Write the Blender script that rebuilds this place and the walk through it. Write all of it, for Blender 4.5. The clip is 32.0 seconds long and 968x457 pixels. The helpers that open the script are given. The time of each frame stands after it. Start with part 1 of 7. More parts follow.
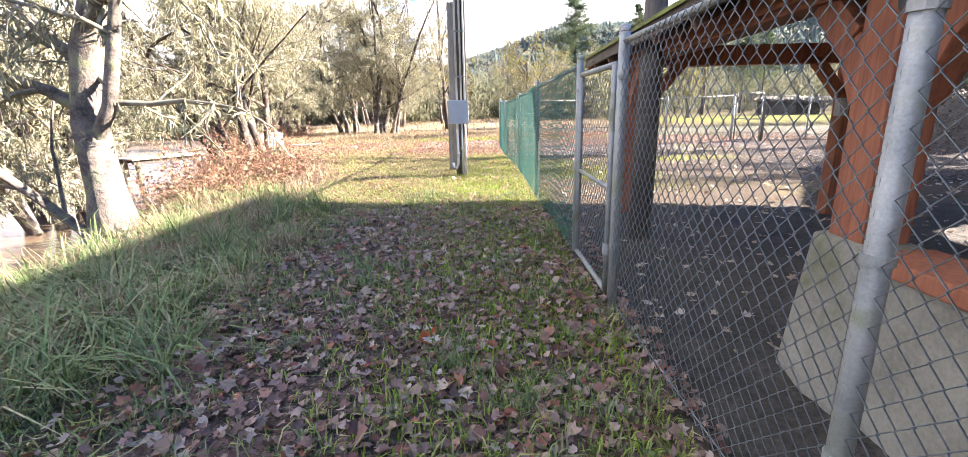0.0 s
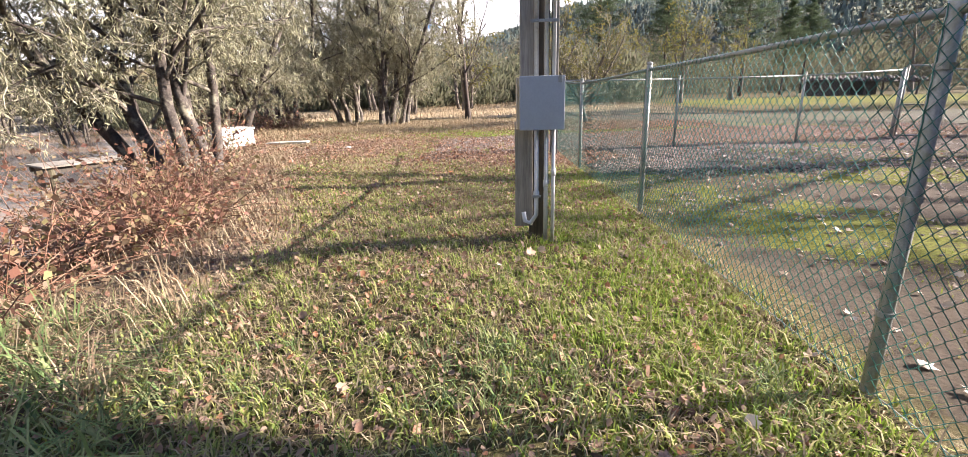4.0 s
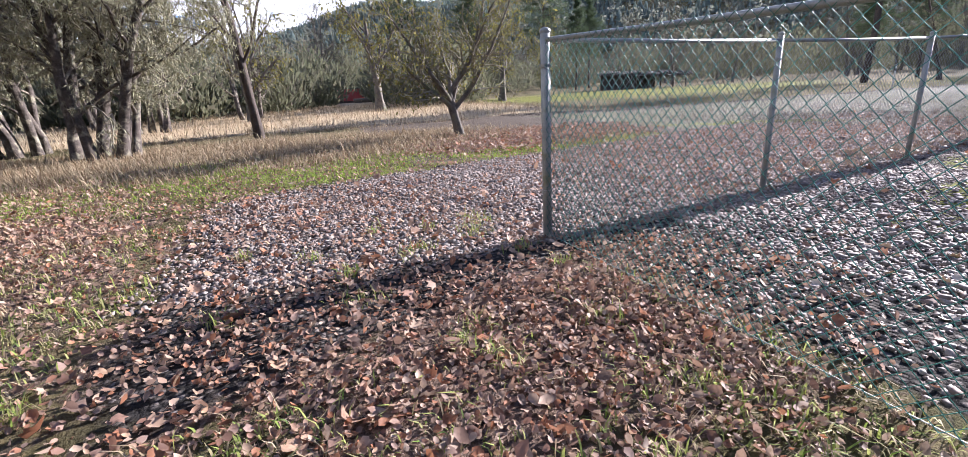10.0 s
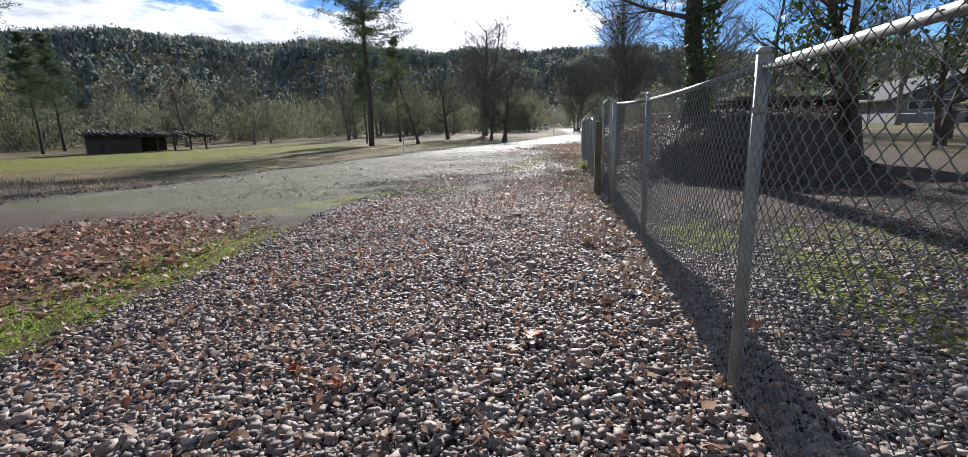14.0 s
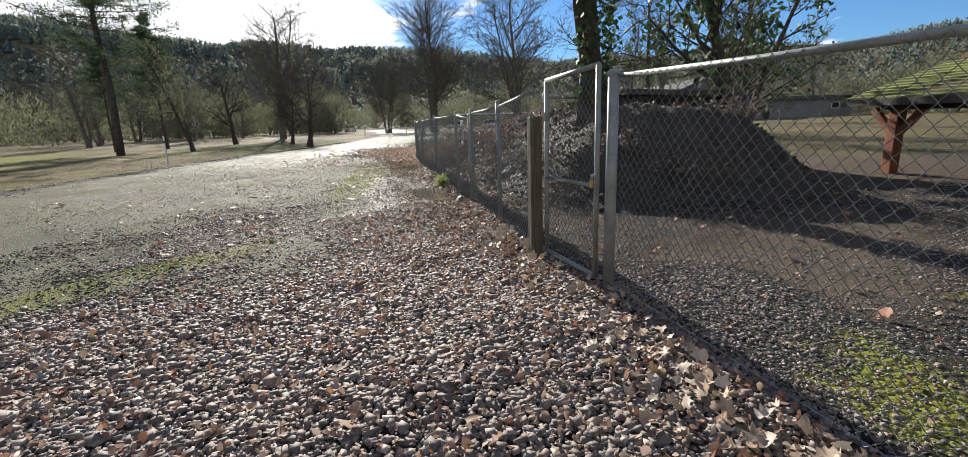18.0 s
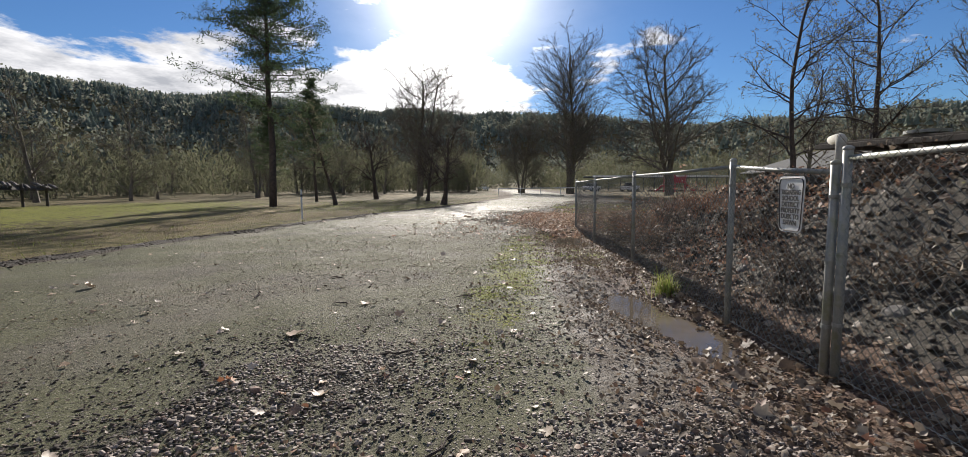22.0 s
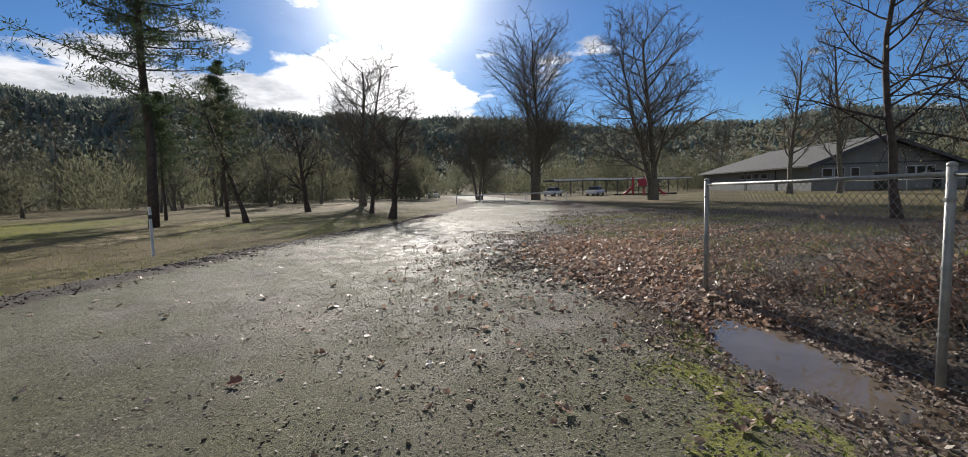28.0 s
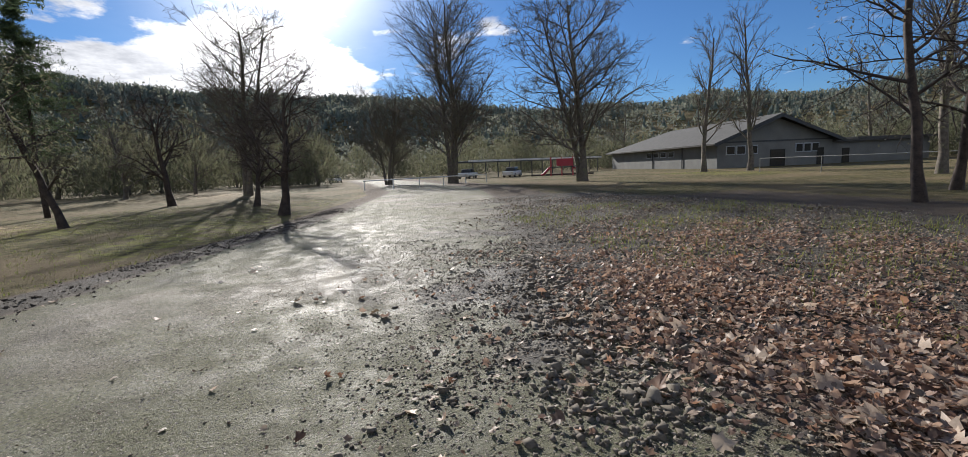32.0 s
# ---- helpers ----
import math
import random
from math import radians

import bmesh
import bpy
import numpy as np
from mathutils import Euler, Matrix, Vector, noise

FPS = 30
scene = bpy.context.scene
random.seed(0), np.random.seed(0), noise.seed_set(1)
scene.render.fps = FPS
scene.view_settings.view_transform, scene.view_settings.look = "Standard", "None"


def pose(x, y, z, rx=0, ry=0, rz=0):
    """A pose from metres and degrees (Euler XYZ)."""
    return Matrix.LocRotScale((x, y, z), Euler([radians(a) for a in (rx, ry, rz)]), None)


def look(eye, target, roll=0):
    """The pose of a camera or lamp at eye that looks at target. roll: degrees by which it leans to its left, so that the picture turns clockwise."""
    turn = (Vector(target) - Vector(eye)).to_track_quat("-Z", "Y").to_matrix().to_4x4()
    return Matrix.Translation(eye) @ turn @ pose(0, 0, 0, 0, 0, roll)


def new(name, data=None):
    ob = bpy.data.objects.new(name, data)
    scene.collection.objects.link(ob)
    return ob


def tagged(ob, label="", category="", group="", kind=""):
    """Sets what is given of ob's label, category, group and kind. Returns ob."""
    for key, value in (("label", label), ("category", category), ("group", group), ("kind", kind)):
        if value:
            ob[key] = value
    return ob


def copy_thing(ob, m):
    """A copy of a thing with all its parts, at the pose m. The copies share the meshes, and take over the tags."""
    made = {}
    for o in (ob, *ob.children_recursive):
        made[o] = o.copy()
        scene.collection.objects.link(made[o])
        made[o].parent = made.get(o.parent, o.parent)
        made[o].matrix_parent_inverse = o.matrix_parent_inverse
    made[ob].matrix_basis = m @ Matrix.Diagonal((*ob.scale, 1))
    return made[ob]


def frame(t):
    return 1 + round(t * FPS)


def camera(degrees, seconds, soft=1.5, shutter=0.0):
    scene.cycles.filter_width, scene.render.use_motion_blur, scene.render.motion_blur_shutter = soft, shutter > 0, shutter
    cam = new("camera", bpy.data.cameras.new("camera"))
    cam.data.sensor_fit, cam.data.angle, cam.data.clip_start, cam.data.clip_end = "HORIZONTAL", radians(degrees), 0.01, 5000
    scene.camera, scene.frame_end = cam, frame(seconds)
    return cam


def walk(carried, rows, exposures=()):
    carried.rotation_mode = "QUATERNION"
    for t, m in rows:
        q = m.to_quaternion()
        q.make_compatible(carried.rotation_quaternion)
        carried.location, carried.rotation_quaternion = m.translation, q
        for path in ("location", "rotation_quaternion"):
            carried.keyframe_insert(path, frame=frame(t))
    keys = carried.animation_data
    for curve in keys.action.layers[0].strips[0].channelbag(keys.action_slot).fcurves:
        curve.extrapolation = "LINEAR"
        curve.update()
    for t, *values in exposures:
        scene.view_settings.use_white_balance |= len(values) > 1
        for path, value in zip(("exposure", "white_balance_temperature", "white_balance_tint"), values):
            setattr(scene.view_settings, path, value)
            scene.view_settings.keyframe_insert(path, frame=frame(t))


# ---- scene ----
cam = camera(92.3, 32.0, 0.8)
PATH = [
    (0, (0.316, 0.165, 1.307), (0.233, 2.101, 0.81), -1.2),
    (0.5, (0.208, 0.748, 1.329), (0.184, 2.686, 0.835), -2.6),
    (1, (0.072, 1.383, 1.335), (0.017, 3.316, 0.822), -1.9),
    (1.5, (-0.052, 1.974, 1.383), (-0.035, 3.902, 0.853), -2.7),
    (2, (-0.183, 2.606, 1.401), (-0.357, 4.537, 0.908), -4.7),
    (2.5, (-0.351, 3.239, 1.398), (-0.438, 5.171, 0.888), -4.8),
    (3, (-0.474, 3.877, 1.314), (-0.527, 5.798, 0.759), -4.4),
    (3.5, (-0.636, 4.522, 1.346), (-0.732, 6.44, 0.785), -1.6),
    (5.5, (-0.975, 7.261, 1.377), (-1.223, 9.164, 0.812), -4.3),
    (6, (-1.154, 7.876, 1.379), (-1.332, 9.799, 0.857), -2.1),
    (6.5, (-1.272, 8.491, 1.342), (-1.459, 10.406, 0.796), -5.0),
    (7, (-1.407, 9.152, 1.356), (-1.541, 11.098, 0.914), -3.6),
    (7.5, (-1.467, 9.814, 1.383), (-1.34, 11.748, 0.89), -3.4),
    (8, (-1.49, 10.5, 1.402), (-1.396, 12.433, 0.899), -3.3),
    (8.5, (-1.513, 11.113, 1.398), (-1.145, 13.025, 0.94), -3.3),
    (9, (-1.5, 11.744, 1.352), (-1.1, 13.611, 0.758), -3.8),
    (9.5, (-1.559, 12.364, 1.313), (-1.177, 14.232, 0.71), -0.9),
    (10, (-1.485, 12.992, 1.261), (-0.855, 14.797, 0.674), -3.2),
    (10.5, (-1.488, 13.656, 1.256), (-0.9, 15.49, 0.715), -1.6),
    (11, (-1.395, 14.271, 1.272), (-0.584, 16.022, 0.746), -3.6),
    (11.5, (-1.187, 14.937, 1.297), (-0.333, 16.705, 0.913), -5.2),
    (12, (-0.959, 15.509, 1.333), (0.195, 17.057, 0.814), -3.1),
    (12.5, (-0.681, 16.022, 1.322), (0.556, 17.487, 0.754), -3.7),
    (13, (-0.295, 16.52, 1.337), (1.181, 17.761, 0.806), -2.8),
    (13.5, (0.2, 16.867, 1.337), (1.938, 17.687, 0.784), -6.1),
    (14, (0.712, 17.249, 1.32), (2.589, 17.791, 0.892), -1.8),
    (14.5, (1.227, 17.476, 1.317), (3.142, 17.711, 0.79), -3.3),
    (15, (1.818, 17.714, 1.344), (3.752, 17.871, 0.86), -2.0),
    (15.5, (2.372, 17.965, 1.371), (4.328, 18.023, 0.954), -1.6),
    (17.5, (4.603, 18.575, 1.317), (6.539, 18.354, 0.866), -1.0),
    (18, (5.127, 18.667, 1.325), (7.061, 18.429, 0.875), -2.1),
    (18.5, (5.715, 18.795, 1.342), (7.683, 18.678, 1.007), -1.7),
    (19, (6.239, 18.955, 1.36), (8.208, 18.901, 1.013), -0.2),
    (19.5, (6.84, 19.064, 1.386), (8.787, 19.375, 1.048), -2.2),
    (20, (7.373, 19.235, 1.369), (9.323, 19.546, 1.049), -0.8),
    (20.5, (7.937, 19.366, 1.364), (9.878, 19.759, 1.085), -2.9),
    (21, (8.541, 19.51, 1.351), (10.485, 19.962, 1.23), 1.1),
    (21.5, (9.162, 19.609, 1.308), (11.135, 19.903, 1.16), -2.7),
    (22, (9.855, 19.754, 1.304), (11.827, 20.029, 1.118), -0.5),
    (22.5, (10.407, 19.806, 1.318), (12.395, 19.834, 1.097), 0.3),
    (23, (11.062, 19.884, 1.324), (13.053, 19.956, 1.146), -0.5),
    (23.5, (11.686, 20.073, 1.33), (13.666, 20.195, 1.076), -0.3),
    (24, (12.296, 20.368, 1.311), (14.172, 21.016, 1.064), -2.4),
    (24.5, (12.958, 20.599, 1.265), (14.706, 21.55, 1.066), 0.2),
    (26.5, (15.916, 21.321, 1.226), (17.824, 21.734, 0.793), -2.6),
    (27, (16.638, 21.516, 1.293), (18.592, 21.643, 0.888), -1.6),
    (27.5, (17.333, 21.611, 1.341), (19.308, 21.687, 1.041), -2.6),
    (28, (18.029, 21.739, 1.378), (20.022, 21.792, 1.213), -1.6),
    (28.5, (18.721, 21.839, 1.359), (20.711, 21.861, 1.16), -3.3),
    (29, (19.446, 21.972, 1.358), (21.443, 22.006, 1.268), -2.0),
    (29.5, (20.096, 22.064, 1.387), (22.083, 21.938, 1.197), -2.0),
    (30, (20.813, 22.207, 1.445), (22.805, 22.174, 1.27), -2.5),
    (30.5, (21.472, 22.361, 1.475), (23.455, 22.239, 1.249), -1.6),
    (31, (22.164, 22.486, 1.498), (24.146, 22.411, 1.242), -2.2),
    (31.5, (22.788, 22.625, 1.542), (24.769, 22.485, 1.306), -2.0),
    (32, (23.448, 22.667, 1.552), (25.402, 22.325, 1.294), -2.6),
]
# the clip's camera opens up in the shade of the first half and closes down towards the sun
EXPOSURES = [(0.0, 3.18, 6570, 19), (1.0, 2.88, 6570, 19), (2.0, 2.78, 6570, 19), (3.0, 2.58, 6570, 19), (3.5, 2.33, 6570, 19), (6.0, 1.77, 6090, 19), (7.0, 1.92, 5930, 19), (8.0, 1.69, 5930, 20), (9.0, 1.67, 5758, 21), (10.0, 1.77, 5758, 21), (11.0, 1.57, 5758, 19), (12.0, 1.22, 5806, 17), (13.0, 1.37, 5796, 14), (14.0, 0.99, 5892, 13), (15.0, 1.01, 5863, 11), (18.0, 1.0, 6290, 10), (21.0, 0.55, 6490, 12), (23.0, 0.63, 6390, 12), (24.0, 0.5, 6390, 12), (28.0, 0.5, 6290, 12), (30.0, 0.45, 6190, 12), (31.0, 0.7, 6190, 12), (32.0, 0.6, 6190, 12)]
walk(cam, [(t, look(eye, target, roll)) for t, eye, target, roll in PATH], EXPOSURES)

# ---- light: low winter sun ahead of the second half of the walk, broken cloud ----
SUN_AZ, SUN_EL = 11.0, 23.0
sun_dir = Vector((math.cos(radians(SUN_AZ)) * math.cos(radians(SUN_EL)), math.sin(radians(SUN_AZ)) * math.cos(radians(SUN_EL)), math.sin(radians(SUN_EL))))
sun = new("sun", bpy.data.lights.new("sun", "SUN"))
sun.data.energy, sun.data.angle, sun.data.color = 5.0, radians(0.6), (1.0, 0.93, 0.82)
sun.rotation_euler = sun_dir.to_track_quat("Z", "Y").to_euler()
sun.location = sun_dir * 80

world = bpy.data.worlds.new("sky")
scene.world = world
world.use_nodes = True


class Nodes:
    """Short hand for node trees."""

    def __init__(self, tree):
        self.tree = tree
        tree.nodes.clear()

    def add(self, kind, **given):
        n = self.tree.nodes.new(kind)
        for key, value in given.items():
            if key in n.inputs:
                self.set(n.inputs[key], value)
            else:
                setattr(n, key, value)
        return n

    def set(self, socket, value):
        if isinstance(value, bpy.types.NodeSocket):
            self.tree.links.new(value, socket)
        elif isinstance(value, bpy.types.Node):
            self.tree.links.new(value.outputs[0], socket)
        else:
            socket.default_value = value

    def math(self, op, a, b=0.0, c=0.0, clamp=False):
        n = self.add("ShaderNodeMath", operation=op, use_clamp=clamp)
        for s, v in zip(n.inputs, (a, b, c)):
            self.set(s, v)
        return n.outputs[0]

    def mix(self, f, a, b):
        n = self.add("ShaderNodeMix", data_type="RGBA")
        self.set(n.inputs[0], f)
        for i, v in ((6, a), (7, b)):
            self.set(n.inputs[i], (*v, 1) if isinstance(v, tuple) and len(v) == 3 else v)
        return n.outputs[2]

    def ramp(self, f, *stops):
        n = self.add("ShaderNodeValToRGB")
        self.set(n.inputs[0], f)
        e = n.color_ramp.elements
        while len(e) < len(stops):
            e.new(0.5)
        for el, (pos, col) in zip(e, stops):
            el.position, el.color = pos, (*col, 1) if isinstance(col, tuple) else (col, col, col, 1)
        return n.outputs[0]

    def noise(self, vec, scale, detail=4.0, rough=0.55):
        n = self.add("ShaderNodeTexNoise", Scale=scale, Detail=detail, Roughness=rough)
        if vec is not None:
            self.set(n.inputs["Vector"], vec)
        return n.outputs["Fac"]


def build_sky():
    n = Nodes(world.node_tree)
    out = n.add("ShaderNodeOutputWorld")
    sky = n.add("ShaderNodeTexSky", sky_type="NISHITA", sun_disc=False, sun_elevation=radians(SUN_EL), sun_rotation=radians(90 - SUN_AZ), air_density=1.0, dust_density=0.15, ozone_density=2.6)
    co = n.add("ShaderNodeTexCoord")
    sep = n.add("ShaderNodeSeparateXYZ", Vector=co.outputs["Generated"])
    z = n.math("MAXIMUM", sep.outputs[2], 0.02)
    flat = n.add("ShaderNodeCombineXYZ", X=n.math("DIVIDE", sep.outputs[0], n.math("ADD", z, 0.12)), Y=n.math("DIVIDE", sep.outputs[1], n.math("ADD", z, 0.12)))
    puffs = n.noise(flat.outputs[0], 1.15, 8.0, 0.6)
    # a bank of cloud low in the north-east and a bright patch of thin cloud about the sun
    dot = n.add("ShaderNodeVectorMath", operation="DOT_PRODUCT")
    n.set(dot.inputs[0], co.outputs["Generated"])
    dot.inputs[1].default_value = sun_dir
    facing = n.math("MAXIMUM", dot.outputs["Value"], 0.0)
    near, veil = n.math("POWER", facing, 55.0), n.math("POWER", facing, 30.0)
    low = n.add("ShaderNodeMapRange", Value=sep.outputs[2])
    low.inputs[1].default_value, low.inputs[2].default_value = 0.29, 0.17
    side = n.add("ShaderNodeMapRange", Value=sep.outputs[1])
    side.inputs[1].default_value, side.inputs[2].default_value = -0.02, 0.22
    west = n.add("ShaderNodeMapRange", Value=sep.outputs[0])
    west.inputs[1].default_value, west.inputs[2].default_value = -0.25, 0.25
    # thicker cloud in the mostly unseen west, added to brighten the fill light
    behind = n.add("ShaderNodeMapRange", Value=sep.outputs[0])
    behind.inputs[1].default_value, behind.inputs[2].default_value = 0.15, -0.35
    cover = n.math("MULTIPLY", n.math("MULTIPLY", low.outputs[0], side.outputs[0]), n.math("MULTIPLY_ADD", west.outputs[0], 0.31, 0.10))
    edge = n.math("ADD", n.math("MULTIPLY_ADD", behind.outputs[0], 0.17, puffs), n.math("ADD", cover, n.math("MULTIPLY", veil, 0.20)))
    cloud = n.add("ShaderNodeMapRange", Value=edge, interpolation_type="SMOOTHSTEP")
    cloud.inputs[1].default_value, cloud.inputs[2].default_value = 0.63, 0.71
    shade = n.noise(flat.outputs[0], 2.6, 5.0, 0.65)
    grey = n.mix(n.ramp(shade, (0.35, 0.0), (0.6, 1.0)), (5.2, 5.4, 5.8), (10.5, 10.5, 10.5))
    lit = n.mix(n.math("MULTIPLY", near, 1.0, clamp=True), grey, (40.0, 39.0, 37.0))
    clear = n.add("ShaderNodeVectorMath", operation="MULTIPLY")
    n.set(clear.inputs[0], sky.outputs[0])
    clear.inputs[1].default_value = (0.44, 0.66, 0.92)
    col = n.mix(n.math("MAXIMUM", cloud.outputs[0], n.math("MULTIPLY", near, 0.55)), clear.outputs[0], lit)
    bg = n.add("ShaderNodeBackground", Color=col, Strength=0.064)
    n.set(out.inputs[0], bg.outputs[0])


build_sky()


# ---- materials ----
def material(name, build):
    m = bpy.data.materials.new(name)
    m.use_nodes = True
    n = Nodes(m.node_tree)
    out = n.add("ShaderNodeOutputMaterial")
    b = n.add("ShaderNodeBsdfPrincipled")
    n.set(out.inputs[0], b.outputs[0])
    build(n, b)
    return m


def bump(n, b, height, strength=0.4, distance=0.01):
    k = n.add("ShaderNodeBump", Strength=strength, Distance=distance, Height=height)
    n.set(b.inputs["Normal"], k.outputs[0])


def place(n):
    return n.add("ShaderNodeNewGeometry").outputs["Position"]


def rough_surface(name, dark, light, scale=6.0, fine=60.0, rough=0.8, metal=0.0, relief=0.3, stain=None, depth=0.01):
    def build(n, b):
        co = n.add("ShaderNodeTexCoord").outputs["Object"]
        big, small = n.noise(co, scale, 5.0), n.noise(co, fine, 3.0, 0.7)
        f = n.math("ADD", n.math("MULTIPLY", big, 0.6), n.math("MULTIPLY", small, 0.4))
        col = n.ramp(f, (0.34, dark), (0.66, light))
        if stain:
            k = n.ramp(n.noise(co, scale * 0.5, 6.0, 0.7), (0.52, 0.0), (0.64, 1.0))
            col = n.mix(k, col, stain)
        n.set(b.inputs["Base Color"], col)
        n.set(b.inputs["Roughness"], n.math("MULTIPLY_ADD", small, 0.25, rough - 0.12, clamp=True))
        b.inputs["Metallic"].default_value = metal
        bump(n, b, f, relief, depth)

    return material(name, build)


def wood(name, dark, light, along=2, relief=0.5, rough=0.85):
    def build(n, b):
        co = n.add("ShaderNodeTexCoord").outputs["Object"]
        m = n.add("ShaderNodeMapping", Vector=co)
        s = [14.0, 14.0, 14.0]
        s[along] = 0.9
        m.inputs["Scale"].default_value = s
        grain = n.noise(m.outputs[0], 3.0, 8.0, 0.7)
        wear = n.noise(co, 2.2, 5.0, 0.6)
        f = n.math("ADD", n.math("MULTIPLY", grain, 0.65), n.math("MULTIPLY", wear, 0.35))
        n.set(b.inputs["Base Color"], n.ramp(f, (0.36, dark), (0.62, light)))
        n.set(b.inputs["Roughness"], rough)
        bump(n, b, grain, relief, 0.006)

    return material(name, build)


def spotted(name, colours, rough=0.8, spread=0.0, translucent=0.0):
    """Many small pieces, each with its own colour out of a ramp."""

    def build(n, b):
        r = n.add("ShaderNodeNewGeometry").outputs["Random Per Island"]
        col = n.ramp(r, *[(i / max(1, len(colours) - 1), c) for i, c in enumerate(colours)])
        fine = n.noise(place(n), 90.0, 3.0)
        col = n.mix(n.math("MULTIPLY", fine, 0.5), col, tuple(c * 0.45 for c in colours[0]))
        n.set(b.inputs["Base Color"], col)
        b.inputs["Roughness"].default_value = rough
        b.inputs["Specular IOR Level"].default_value = 0.25
        if translucent:
            t = n.add("ShaderNodeBsdfTranslucent", Color=col)
            mx = n.add("ShaderNodeMixShader", Fac=translucent)
            n.set(mx.inputs[1], b.outputs[0])
            n.set(mx.inputs[2], t.outputs[0])
            out = [x for x in n.tree.nodes if x.type == "OUTPUT_MATERIAL"][0]
            n.set(out.inputs[0], mx.outputs[0])

    return material(name, build)


galvanised = rough_surface("galvanised_steel", (0.17, 0.18, 0.17), (0.36, 0.365, 0.345), 9.0, 120.0, 0.5, 0.15, 0.12, (0.20, 0.21, 0.15))
wire = rough_surface("weathered_fence_wire", (0.10, 0.115, 0.115), (0.25, 0.27, 0.27), 20.0, 200.0, 0.5, 0.4, 0.1)
wire_green = rough_surface("green_coated_wire", (0.02, 0.11, 0.09), (0.05, 0.20, 0.17), 20.0, 200.0, 0.45, 0.0, 0.1)
red_wood = wood("red_stained_timber", (0.16, 0.050, 0.024), (0.34, 0.125, 0.062))
dark_wood = wood("dark_weathered_timber", (0.035, 0.030, 0.024), (0.11, 0.09, 0.07))
grey_wood = wood("grey_weathered_timber", (0.13, 0.115, 0.095), (0.33, 0.30, 0.25))
under_wood = wood("roof_boards", (0.07, 0.04, 0.025), (0.17, 0.10, 0.065), 1)
mossy_wood = wood("mossy_post_timber", (0.045, 0.04, 0.022), (0.17, 0.15, 0.095))
concrete = rough_surface("weathered_concrete", (0.30, 0.29, 0.25), (0.52, 0.51, 0.46), 3.0, 45.0, 0.9, 0.0, 0.4, (0.22, 0.23, 0.14))
stained_concrete = rough_surface("mossy_stained_concrete", (0.15, 0.14, 0.105), (0.31, 0.295, 0.235), 3.0, 45.0, 0.9, 0.0, 0.4, (0.13, 0.13, 0.07))
white_paint = rough_surface("chalky_white_paint", (0.60, 0.60, 0.57), (0.82, 0.82, 0.79), 3.0, 40.0, 0.7, 0.0, 0.15, (0.40, 0.38, 0.32))
box_grey = rough_surface("grey_painted_steel", (0.30, 0.33, 0.36), (0.38, 0.41, 0.44), 2.5, 60.0, 0.45, 0.1, 0.06, (0.27, 0.29, 0.30))
pipe_grey = rough_surface("grey_plastic_conduit", (0.42, 0.43, 0.43), (0.58, 0.59, 0.58), 5.0, 60.0, 0.5, 0.0, 0.05, (0.30, 0.29, 0.26))
moss_roof = rough_surface("mossy_shingle", (0.06, 0.07, 0.018), (0.23, 0.255, 0.05), 2.0, 25.0, 0.95, 0.0, 1.0, (0.10, 0.08, 0.05), 0.03)
roof_grey = rough_surface("grey_asphalt_shingle", (0.045, 0.046, 0.044), (0.085, 0.084, 0.08), 1.5, 18.0, 1.0, 0.0, 0.5)
wall_grey = rough_surface("grey_siding_paint", (0.12, 0.125, 0.12), (0.18, 0.185, 0.175), 0.6, 8.0, 0.85, 0.0, 0.15)
wall_dark = rough_surface("dark_shed_boards", (0.035, 0.03, 0.026), (0.09, 0.075, 0.06), 1.6, 14.0, 0.9, 0.0, 0.5)
glass_dark = rough_surface("dark_window_glass", (0.02, 0.022, 0.025), (0.03, 0.033, 0.036), 1.0, 5.0, 0.12, 0.0, 0.0)
red_paint = rough_surface("faded_red_paint", (0.34, 0.05, 0.05), (0.50, 0.11, 0.09), 1.2, 14.0, 0.6, 0.0, 0.2)
play_red = rough_surface("red_playground_plastic", (0.30, 0.02, 0.04), (0.40, 0.035, 0.06), 1.0, 10.0, 0.4, 0.0, 0.05)
car_white = rough_surface("white_car_paint", (0.66, 0.67, 0.68), (0.74, 0.75, 0.76), 1.0, 10.0, 0.25, 0.0, 0.0)
rubber = rough_surface("black_rubber", (0.015, 0.015, 0.015), (0.03, 0.03, 0.03), 5.0, 60.0, 0.8)
steel_dark = rough_surface("dark_painted_steel", (0.03, 0.035, 0.04), (0.07, 0.075, 0.08), 4.0, 40.0, 0.5, 0.4, 0.1)
brass = rough_surface("worn_brass", (0.40, 0.27, 0.09), (0.58, 0.42, 0.16), 20.0, 90.0, 0.35, 0.9, 0.05)
ink = rough_surface("black_sign_ink", (0.02, 0.02, 0.025), (0.035, 0.035, 0.04), 8.0, 60.0, 0.6)
yellow_paint = rough_surface("yellow_paint", (0.55, 0.42, 0.05), (0.68, 0.53, 0.09), 5.0, 40.0, 0.6)

